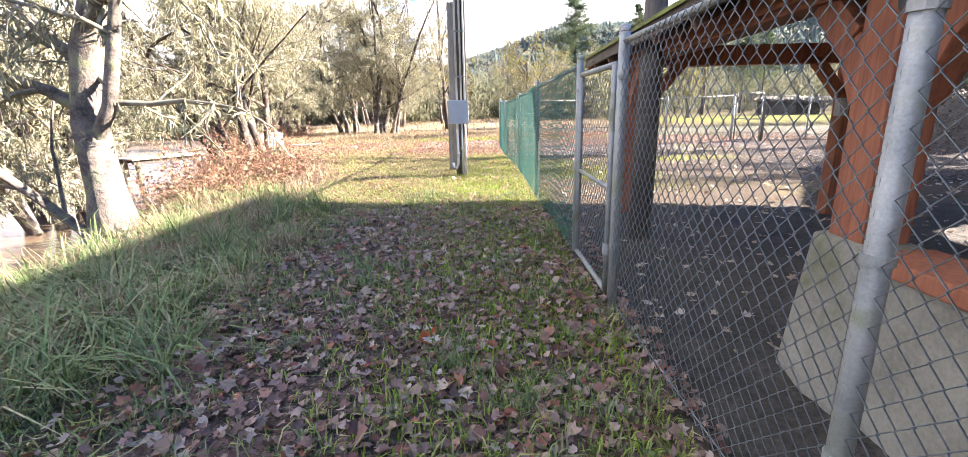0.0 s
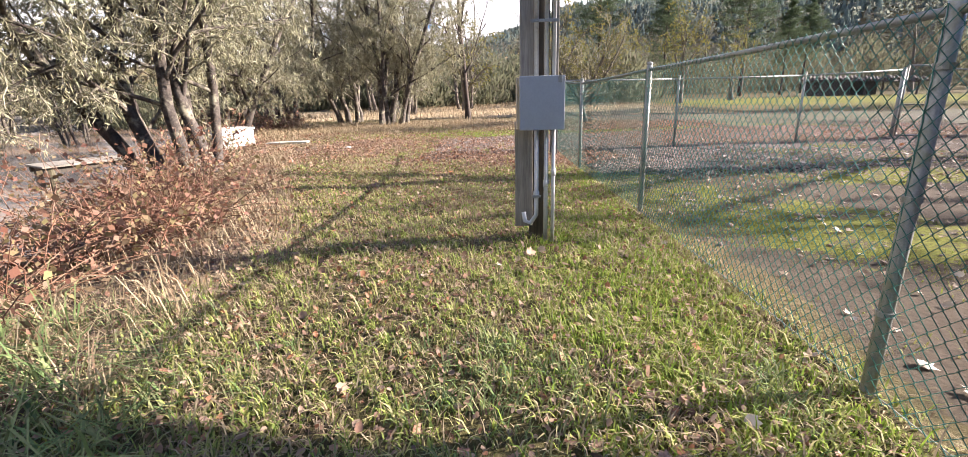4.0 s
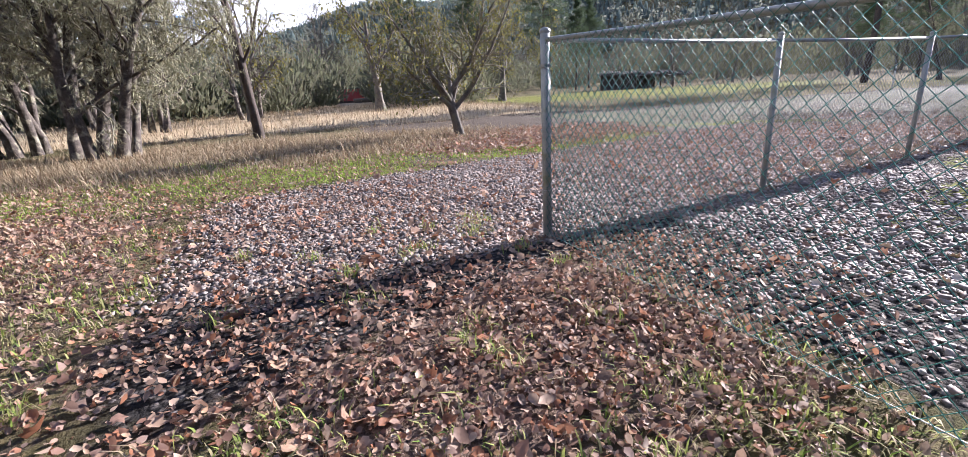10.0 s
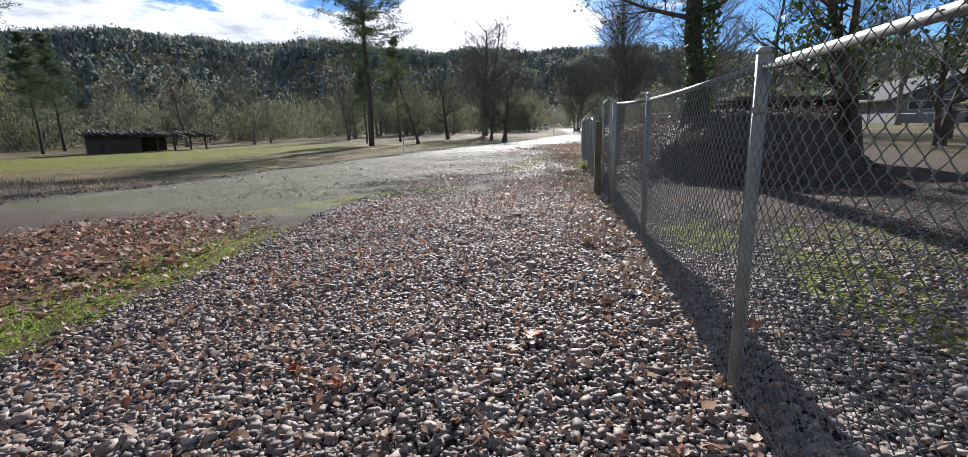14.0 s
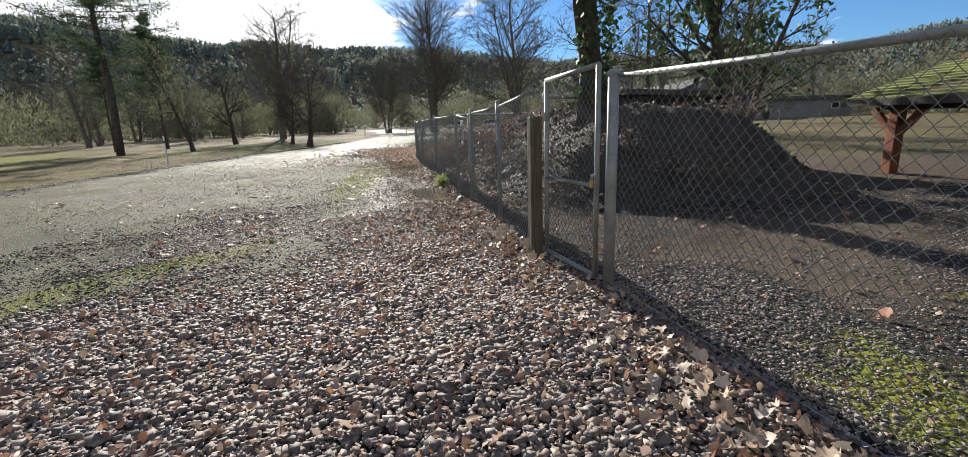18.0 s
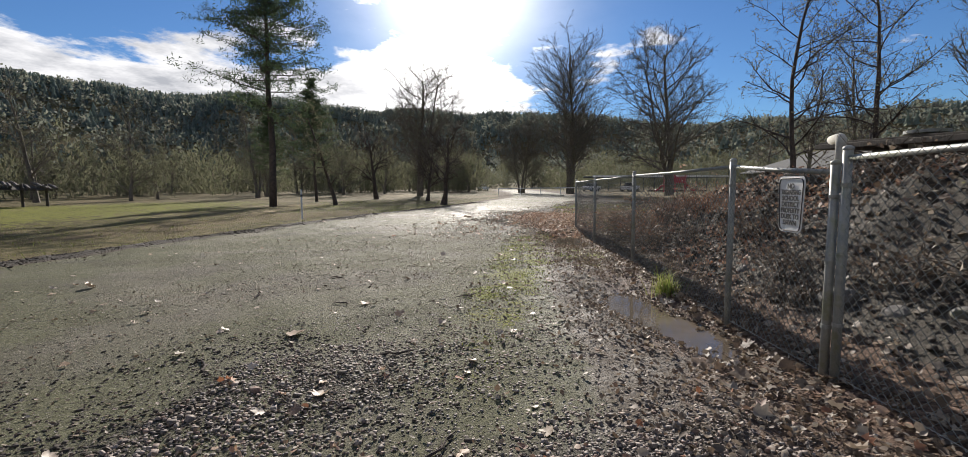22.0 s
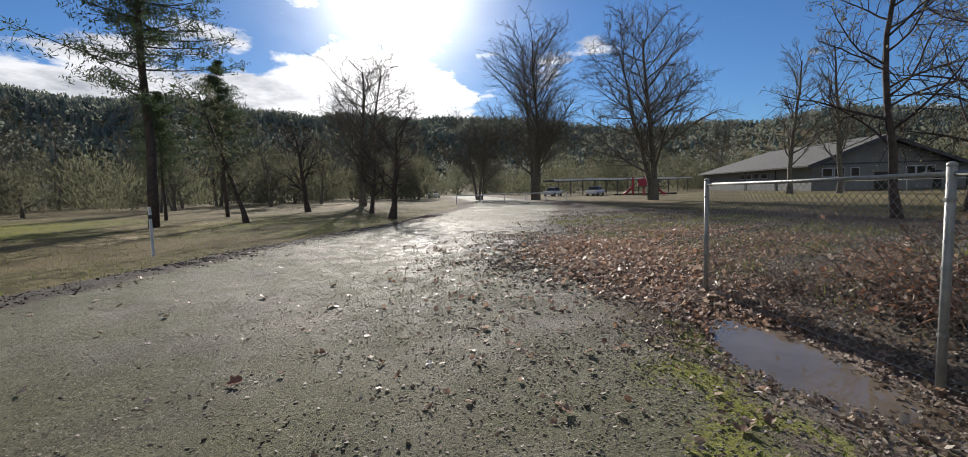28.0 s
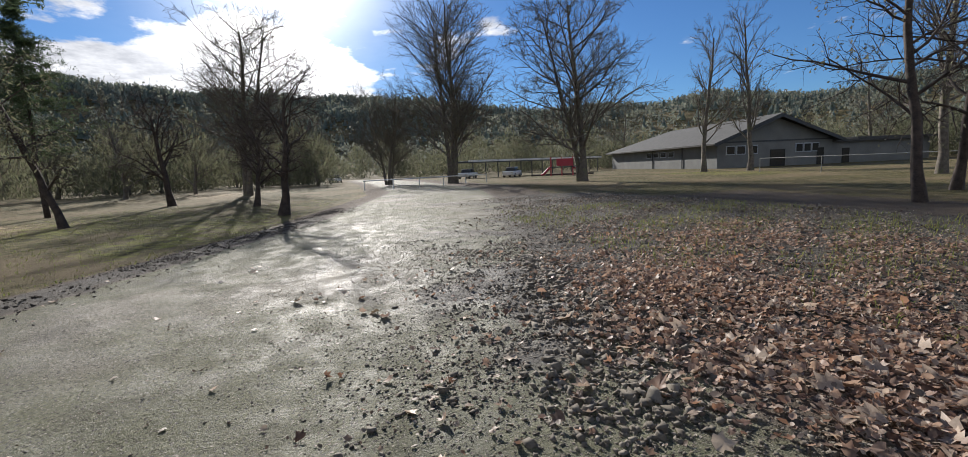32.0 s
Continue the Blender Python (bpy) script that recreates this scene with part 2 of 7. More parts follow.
bark_pale = rough_surface("lichen_bark", (0.045, 0.036, 0.03), (0.235, 0.20, 0.165), 5.0, 26.0, 0.95, 0.0, 1.0, (0.20, 0.21, 0.10), 0.03)
twig_pale = rough_surface("pale_lichen_twigs", (0.12, 0.105, 0.078), (0.32, 0.295, 0.215), 5.0, 26.0, 0.95)
bark_bank = rough_surface("blotched_bank_bark", (0.025, 0.02, 0.017), (0.13, 0.105, 0.088), 7.0, 26.0, 0.95, 0.0, 1.0, (0.27, 0.25, 0.18), 0.04)
bark_grey = rough_surface("grey_brown_bark", (0.05, 0.042, 0.035), (0.19, 0.165, 0.135), 4.0, 30.0, 0.95, 0.0, 1.0, (0.13, 0.135, 0.07), 0.03)
bark_dark = rough_surface("dark_furrowed_bark", (0.025, 0.02, 0.017), (0.10, 0.075, 0.06), 4.0, 24.0, 0.95, 0.0, 1.0, None, 0.03)
lichen = spotted("lichen_tufts", [(0.32, 0.32, 0.21), (0.43, 0.415, 0.28), (0.21, 0.205, 0.105), (0.35, 0.32, 0.22), (0.15, 0.135, 0.08)], 0.95, 0, 0.22)
willow = spotted("yellowing_willow_leaves", [(0.20, 0.19, 0.05), (0.30, 0.26, 0.08), (0.14, 0.15, 0.05)], 0.9, 0, 0.35)
needles = spotted("pine_needles", [(0.06, 0.095, 0.05), (0.11, 0.145, 0.07), (0.08, 0.11, 0.06)], 0.85, 0, 0.35)
evergreen = spotted("broad_evergreen_leaves", [(0.03, 0.07, 0.02), (0.07, 0.12, 0.035), (0.10, 0.14, 0.05)], 0.6, 0, 0.25)
twig_red = spotted("red_brown_bramble_canes", [(0.20, 0.095, 0.06), (0.30, 0.16, 0.10), (0.16, 0.10, 0.075), (0.34, 0.24, 0.16)], 0.9)
twig_dull = spotted("dull_grey_brown_stems", [(0.09, 0.07, 0.055), (0.15, 0.12, 0.095), (0.11, 0.085, 0.07)], 0.9)
bank_leaf = spotted("red_and_yellow_bramble_leaves", [(0.28, 0.12, 0.085), (0.38, 0.22, 0.145), (0.20, 0.105, 0.085), (0.31, 0.28, 0.12), (0.27, 0.17, 0.12), (0.19, 0.19, 0.09)], 0.6, 0, 0.35)
# slope woods: brown lifted and greyed to carry the haze of distance
hazed_brown = spotted("hazed_bare_woods", [(0.22, 0.215, 0.18), (0.20, 0.225, 0.165), (0.19, 0.205, 0.18)], 0.95, 0, 0.5)
# hill conifers: pale blue-green base colour stands in for distance haze
forest = spotted("hazed_hill_conifers", [(0.19, 0.245, 0.23), (0.22, 0.275, 0.235), (0.225, 0.27, 0.215), (0.19, 0.235, 0.22)], 0.95, 0, 0.6)
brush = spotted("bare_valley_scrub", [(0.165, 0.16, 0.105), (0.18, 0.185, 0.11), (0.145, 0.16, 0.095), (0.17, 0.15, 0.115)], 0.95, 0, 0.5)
fallen = spotted("fallen_leaves", [(0.24, 0.15, 0.11), (0.40, 0.25, 0.17), (0.56, 0.42, 0.31), (0.13, 0.085, 0.068), (0.42, 0.18, 0.09), (0.36, 0.25, 0.20), (0.52, 0.34, 0.21)], 0.6, 0, 0.3)
damp_leaf = spotted("damp_path_leaves", [(0.17, 0.09, 0.07), (0.33, 0.19, 0.145), (0.44, 0.31, 0.24), (0.11, 0.07, 0.062), (0.42, 0.16, 0.09), (0.56, 0.46, 0.37), (0.26, 0.165, 0.15)], 0.5, 0, 0.2)
scrap = spotted("weathered_leaf_scraps", [(0.11, 0.08, 0.058), (0.34, 0.27, 0.20), (0.50, 0.44, 0.36), (0.06, 0.048, 0.04), (0.24, 0.17, 0.12), (0.16, 0.12, 0.09)], 0.6, 0, 0.25)
tan_leaf = spotted("dry_tan_leaves", [(0.36, 0.225, 0.155), (0.52, 0.37, 0.27), (0.20, 0.12, 0.09), (0.62, 0.51, 0.40), (0.12, 0.08, 0.065), (0.45, 0.25, 0.15)], 0.5, 0, 0.42)
pale_leaf = spotted("pale_dry_leaves", [(0.50, 0.40, 0.29), (0.40, 0.27, 0.17), (0.58, 0.52, 0.44)], 0.5, 0, 0.1)
orange_leaf = spotted("orange_leaf", [(0.50, 0.14, 0.03), (0.42, 0.10, 0.03)], 0.6, 0, 0.15)
blades = spotted("winter_grass", [(0.21, 0.33, 0.055), (0.46, 0.48, 0.14), (0.09, 0.15, 0.035), (0.62, 0.52, 0.29), (0.44, 0.44, 0.15), (0.30, 0.38, 0.085)], 0.75, 0, 0.36)
green_blades = spotted("rank_green_grass", [(0.12, 0.20, 0.07), (0.22, 0.31, 0.11), (0.33, 0.35, 0.16), (0.08, 0.14, 0.045), (0.46, 0.40, 0.22)], 0.7, 0, 0.25)
bright_blades = spotted("bright_mossy_grass", [(0.23, 0.37, 0.045), (0.36, 0.46, 0.07), (0.15, 0.25, 0.035), (0.44, 0.46, 0.12)], 0.75, 0, 0.4)
mossy_blades = spotted("short_mossy_turf", [(0.16, 0.21, 0.03), (0.27, 0.31, 0.05), (0.12, 0.15, 0.03), (0.33, 0.33, 0.09)], 0.8, 0, 0.35)
lawn_blades = spotted("dull_winter_lawn", [(0.26, 0.32, 0.06), (0.34, 0.28, 0.13), (0.16, 0.21, 0.045), (0.30, 0.34, 0.08)], 0.8, 0, 0.35)
straw = spotted("dry_straw_grass", [(0.38, 0.30, 0.185), (0.53, 0.435, 0.285), (0.23, 0.17, 0.10), (0.31, 0.205, 0.135)], 0.85, 0, 0.25)
pebble = spotted("river_pebbles", [(0.10, 0.085, 0.076), (0.25, 0.205, 0.175), (0.15, 0.13, 0.115), (0.36, 0.30, 0.26), (0.25, 0.165, 0.13), (0.14, 0.13, 0.12), (0.46, 0.40, 0.35)], 0.7)
sign_white = rough_surface("white_sign_enamel", (0.72, 0.72, 0.71), (0.82, 0.82, 0.81), 4.0, 40.0, 0.45, 0.0, 0.05)
soil_clod = spotted("dark_mound_soil", [(0.045, 0.037, 0.030), (0.085, 0.072, 0.058), (0.06, 0.05, 0.042)], 0.9)
clod_mud = spotted("mud_clods", [(0.095, 0.082, 0.063), (0.19, 0.167, 0.132), (0.13, 0.113, 0.09), (0.26, 0.232, 0.188)], 0.85)


def build_water(n, b):
    co = place(n)
    n.set(b.inputs["Base Color"], n.ramp(n.noise(co, 0.35, 4.0), (0.35, (0.17, 0.115, 0.078)), (0.65, (0.23, 0.16, 0.11))))
    b.inputs["Roughness"].default_value = 0.2
    b.inputs["Specular IOR Level"].default_value = 0.12
    bump(n, b, n.noise(co, 3.0, 3.0), 0.12, 0.03)


def build_puddle(n, b):
    n.set(b.inputs["Base Color"], n.ramp(n.noise(place(n), 1.5, 4.0), (0.3, (0.10, 0.08, 0.058)), (0.7, (0.16, 0.13, 0.10))))
    b.inputs["Roughness"].default_value = 0.03
    bump(n, b, n.noise(place(n), 9.0, 2.0), 0.05, 0.01)


river_water = material("muddy_river_water", build_water)
puddle_water = material("puddle_water", build_puddle)


def build_ground(n, b):
    """One soil sheet: road, gravel, turf, leaf litter, mud and dry grass, by the zones stored on the mesh."""
    co = place(n)
    big, mid, fine = n.noise(co, 0.35, 4.0), n.noise(co, 2.4, 5.0), n.noise(co, 26.0, 5.0, 0.7)
    tiny = n.noise(co, 120.0, 2.0, 0.7)

    def zone(name):
        return n.add("ShaderNodeAttribute", attribute_name=name).outputs["Fac"]

    def cut(f, spread=0.5):
        k = n.math("ADD", f, n.math("MULTIPLY", n.math("SUBTRACT", n.math("ADD", n.math("MULTIPLY", mid, 0.6), n.math("MULTIPLY", fine, 0.4)), 0.5), spread * 2.6))
        m = n.add("ShaderNodeMapRange", Value=k, interpolation_type="SMOOTHSTEP")
        m.inputs[1].default_value, m.inputs[2].default_value = 0.38, 0.62
        return m.outputs[0]

    turf = n.ramp(n.math("ADD", n.math("MULTIPLY", mid, 0.5), n.math("MULTIPLY", fine, 0.5)), (0.34, (0.018, 0.020, 0.010)), (0.50, (0.095, 0.085, 0.036)), (0.66, (0.25, 0.20, 0.115)))
    tan = n.ramp(fine, (0.3, (0.10, 0.078, 0.045)), (0.7, (0.24, 0.185, 0.105)))
    turf = n.mix(n.ramp(n.noise(co, 0.16, 4.0, 0.6), (0.44, 0.0), (0.60, 0.85)), turf, tan)
    soil = n.ramp(fine, (0.3, (0.07, 0.055, 0.042)), (0.7, (0.15, 0.12, 0.09)))
    col = n.mix(cut(zone("grass"), 0.7), soil, turf)
    dry = n.ramp(n.math("ADD", n.math("MULTIPLY", mid, 0.5), n.math("MULTIPLY", fine, 0.5)), (0.3, (0.26, 0.20, 0.12)), (0.7, (0.56, 0.44, 0.28)))
    col = n.mix(cut(zone("dry")), col, dry)
    litter = n.ramp(n.noise(co, 24.0, 4.0, 0.85), (0.34, (0.045, 0.034, 0.027)), (0.5, (0.15, 0.105, 0.08)), (0.72, (0.36, 0.26, 0.20)))
    col = n.mix(cut(zone("litter"), 0.8), col, litter)
    road = n.ramp(n.math("ADD", n.math("MULTIPLY", big, 0.45), n.math("MULTIPLY", tiny, 0.55)), (0.37, (0.050, 0.045, 0.032)), (0.5, (0.145, 0.132, 0.096)), (0.62, (0.30, 0.275, 0.205)))
    road = n.mix(n.ramp(n.noise(co, 0.28, 4.0, 0.65), (0.38, 0.0), (0.52, 0.9)), road, n.ramp(fine, (0.3, (0.060, 0.063, 0.030)), (0.7, (0.165, 0.163, 0.085))))
    road = n.mix(n.ramp(n.math("ADD", n.math("MULTIPLY", n.noise(co, 0.9, 5.0, 0.65), 0.7), n.math("MULTIPLY", fine, 0.3)), (0.52, 0.0), (0.64, 0.5)), road, (0.075, 0.066, 0.053))
    col = n.mix(cut(zone("road"), 0.35), col, road)
    flecks = n.math("MULTIPLY", n.ramp(n.noise(co, 38.0, 3.0, 0.6), (0.55, 0.0), (0.63, 0.85)), zone("road"))
    col = n.mix(flecks, col, (0.045, 0.040, 0.031))
    pale = n.math("MULTIPLY", n.ramp(n.noise(co, 55.0, 3.0, 0.6), (0.60, 0.0), (0.66, 0.7)), zone("road"))
    col = n.mix(pale, col, (0.36, 0.32, 0.26))
    v = n.add("ShaderNodeTexVoronoi", Scale=24.0, Randomness=0.95)
    n.set(v.inputs["Vector"], co)
    stone = n.ramp(n.add("ShaderNodeSeparateColor", Color=v.outputs["Color"]).outputs[0], (0.0, (0.028, 0.025, 0.023)), (0.45, (0.085, 0.074, 0.066)), (1.0, (0.22, 0.19, 0.17)))
    stone = n.mix(n.ramp(v.outputs["Distance"], (0.35, 0.0), (0.62, 1.0)), stone, (0.03, 0.028, 0.026))
    gz = cut(zone("gravel"), 0.4)
    col = n.mix(gz, col, stone)
    mud = n.ramp(n.math("ADD", n.math("MULTIPLY", mid, 0.4), n.math("MULTIPLY", fine, 0.6)), (0.32, (0.028, 0.025, 0.021)), (0.68, (0.13, 0.115, 0.093)))
    mz = cut(zone("mud"), 0.7)
    col = n.mix(mz, col, mud)
    moss = n.ramp(fine, (0.3, (0.075, 0.083, 0.018)), (0.7, (0.25, 0.255, 0.052)))
    col = n.mix(cut(zone("moss"), 0.9), col, moss)
    n.set(b.inputs["Base Color"], col)
    n.set(b.inputs["Specular IOR Level"], n.math("MULTIPLY_ADD", zone("wet"), 0.55, 0.08))
    wet = n.math("MULTIPLY", zone("wet"), n.ramp(n.math("ADD", n.math("MULTIPLY", mid, 0.6), n.math("MULTIPLY", fine, 0.4)), (0.36, 1.0), (0.58, 0.05)))
    n.set(b.inputs["Roughness"], n.math("SUBTRACT", 0.92, n.math("MULTIPLY", wet, 0.50)))
    h = n.math("ADD", n.math("MULTIPLY", fine, 0.6), n.math("MULTIPLY", tiny, 0.35))
    h = n.math("ADD", h, n.math("MULTIPLY", n.math("MULTIPLY", n.noise(co, 7.0, 5.0, 0.7), n.math("MAXIMUM", zone("wet"), zone("mud"))), 1.6))
    h = n.math("ADD", h, n.math("MULTIPLY", n.math("MULTIPLY", n.math("SUBTRACT", 1.0, v.outputs["Distance"]), gz), 1.4))
    bump(n, b, h, 1.0, 0.045)


soil_sheet = material("soil_and_turf", build_ground)


# ---- mesh helpers ----
def mesh_from(name, verts, faces, mats, slots=None, smooth=False):
    me = bpy.data.meshes.new(name)
    verts = np.asarray(verts, dtype=np.float32).reshape(-1, 3)
    if isinstance(faces, np.ndarray):
        k = faces.shape[1]
        me.vertices.add(len(verts))
        me.vertices.foreach_set("co", verts.ravel())
        me.loops.add(faces.size)
        me.loops.foreach_set("vertex_index", faces.ravel().astype(np.int32))
        me.polygons.add(len(faces))
        me.polygons.foreach_set("loop_start", np.arange(0, faces.size, k, dtype=np.int32))
        me.update(calc_edges=True)
    else:
        me.from_pydata(verts.tolist(), [], faces)
    for m in mats if isinstance(mats, (list, tuple)) else [mats]:
        me.materials.append(m)
    if slots is not None:
        me.polygons.foreach_set("material_index", np.asarray(slots, dtype=np.int32))
    if smooth:
        me.polygons.foreach_set("use_smooth", np.ones(len(me.polygons), dtype=bool))
    me.update()
    return me


def part(name, bm, mat, parent, label="", smooth=False):
    """Links a bmesh as one mesh object under a thing or a part."""
    me = bpy.data.meshes.new(name)
    bm.to_mesh(me)
    bm.free()
    me.materials.append(mat)
    if smooth:
        me.polygons.foreach_set("use_smooth", np.ones(len(me.polygons), dtype=bool))
    return hang(name, me, parent, label)


def hang(name, me, parent, label=""):
    ob = new(name, me)
    ob.parent = parent
    if label:
        ob["label"] = label
    return ob


def thing(name, label, category, at=(0, 0, 0), turn=0.0, group="", kind=""):
    ob = new(name)
    ob.matrix_basis = pose(*at, 0, 0, turn)
    return tagged(ob, label, category, group, kind)


def box(size, at=(0, 0, 0), bevel=0.006, turn=None):
    bm = bmesh.new()
    bmesh.ops.create_cube(bm, size=1.0)
    bmesh.ops.scale(bm, vec=size, verts=bm.verts)
    if bevel:
        bmesh.ops.bevel(bm, geom=bm.edges[:], offset=min(bevel, min(size) * 0.3), segments=2, affect="EDGES", profile=0.6)
    if turn:
        bmesh.ops.transform(bm, matrix=pose(0, 0, 0, *turn), verts=bm.verts)
    bmesh.ops.translate(bm, vec=at, verts=bm.verts)
    return bm


def beam(a, b, w, h, bevel=0.008):
    """A squared timber from a to b."""
    a, b = Vector(a), Vector(b)
    bm = box((w, h, (b - a).length), (0, 0, 0), bevel)
    q = (b - a).to_track_quat("Z", "Y")
    bmesh.ops.transform(bm, matrix=Matrix.Translation((a + b) / 2) @ q.to_matrix().to_4x4(), verts=bm.verts)
    return bm


def rod(points, r, sides=10, caps=True):
    """A round bar through the points; r is one radius or one for each point."""
    bm = bmesh.new()
    pts = [Vector(p) for p in points]
    rs = r if isinstance(r, (list, tuple)) else [r] * len(pts)
    rings = []
    side = None
    for i, p in enumerate(pts):
        d = (pts[min(i + 1, len(pts) - 1)] - pts[max(i - 1, 0)]).normalized()
        if side is None:
            side = d.orthogonal().normalized()
        side = (side - d * side.dot(d)).normalized()
        up = d.cross(side)
        rings.append([bm.verts.new(p + (side * math.cos(a) + up * math.sin(a)) * rs[i]) for a in (2 * math.pi * k / sides for k in range(sides))])
    for u, v in zip(rings, rings[1:]):
        for k in range(sides):
            bm.faces.new((u[k], u[(k + 1) % sides], v[(k + 1) % sides], v[k]))
    if caps:
        bm.faces.new(rings[0][::-1])
        bm.faces.new(rings[-1])
    return bm


def joined(*bms):
    out = bmesh.new()
    me = bpy.data.meshes.new("joined")
    for b in bms:
        b.to_mesh(me)
        b.free()
        out.from_mesh(me)
    bpy.data.meshes.remove(me)
    return out


# ---- the lie of the land ----
def S(t):
    t = np.clip(t, 0.0, 1.0)
    return t * t * (3 - 2 * t)


def wobble(x, y, s, seed=0.0):
    return (np.sin(x * s * 1.3 + seed) * np.cos(y * s * 1.1 + seed * 2.1) + 0.5 * np.sin(x * s * 2.9 + y * s * 2.3 + seed * 3.7) + 0.25 * np.sin(x * s * 5.3 - y * s * 6.1 + seed)) / 1.75


def fence_y(x):
    """The line of the fence that runs along the track."""
    return np.interp(x, [0.25, 8.37, 9.6, 13.2, 24.3, 40.0], [16.34, 17.27, 17.55, 17.83, 18.9, 20.4])


def bank_x(y):
    return np.interp(y, [-20, 2, 6, 9.5, 11.5, 16, 20, 30, 45, 90], [-2.4, -2.4, -3.5, -3.6, -4.6, -6.6, -9.0, -13.0, -20.0, -40.0])


def mound(x, y):
    return 1.4 * S((x - 11.0) / 2.4) * S((25.4 - x) / 6.5) * S((fence_y(x) - 0.25 - y) / 2.7) * S((y - 11.2) / 2.2)


def road_mid(x):
    return np.interp(x, [-40, 0, 10, 20, 30, 40, 60, 90, 200], [33, 29.5, 26.0, 25.2, 24.2, 22.0, 20.0, 23.0, 40.0])


def height(x, y):
    x, y = np.asarray(x, float), np.asarray(y, float)
    bx = bank_x(y)
    d = bx - x
    z = -1.9 * S(d / 5.5)
    z = z + 1.7 * S((d - 24.0) / 8.0)
    z = z + mound(x, y) * (1 + 0.12 * wobble(x, y, 1.7, 2.0) + 0.07 * wobble(x, y, 4.1, 5.0) + 0.04 * wobble(x, y, 9.0, 3.0))
    # ditch along the fence with standing water
    dy = y - fence_y(x)
    pools = np.exp(-((x - 15.1) / 1.15) ** 2 - ((dy - 0.62 - 0.22 * np.sin((x - 14.9) * 1.9)) / 0.40) ** 2) + np.exp(-((x - 22.1) / 1.35) ** 2 - ((dy - 0.66 - 0.16 * (22.1 - x)) / 0.58) ** 2)
    z = z - 0.10 * np.exp(-((dy - 0.40) / 0.6) ** 2) * S((x - 11.5) / 2.0) * S((26.0 - x) / 1.5) - 0.20 * pools
    z = z - 0.34 * np.exp(-((x + 2.55) / 0.24) ** 2 - ((y - 3.9) / 0.34) ** 2)
    z = z + 0.10 * np.exp(-((x - 27.5) / 3.0) ** 2 - ((y - 20.5) / 1.6) ** 2)
    # shallow rise of the verge to the lawn across the track
    z = z - 0.28 * S((y - road_mid(x) - 3.6) / 3.0) * S((x - 8.0) / 8.0) * (1 - S((x - 60) / 30.0))
    near = np.exp(-((x - 12) / 40.0) ** 2 - ((y - 18) / 40.0) ** 2)
    z = z + (0.03 * wobble(x, y, 0.9) + 0.012 * wobble(x, y, 3.7, 1.0)) * near
    # hills about the valley
    r = np.hypot(x - 20, y - 20)
    a = np.degrees(np.arctan2(y - 20, x - 20))
    crest = np.interp(a, [-180, -120, -90, -60, -45, -20, 0, 30, 60, 80, 100, 130, 180], [30, 30, 38, 50, 43, 46, 56, 70, 69, 66, 40, 24, 30])
    z = z + crest * (1 + 0.10 * wobble(a, 0 * a, 0.12, 4.0)) * S((r - 170.0) / 260.0) ** 1.15
    return z + 5.0 * wobble(x, y, 0.02, 3.0) * S((r - 170.0) / 100.0)


def blob(x, y, cx, cy, rx, ry, soft=0.5):
    return S((1 + soft - np.hypot((x - cx) / rx, (y - cy) / ry)) / (2 * soft))


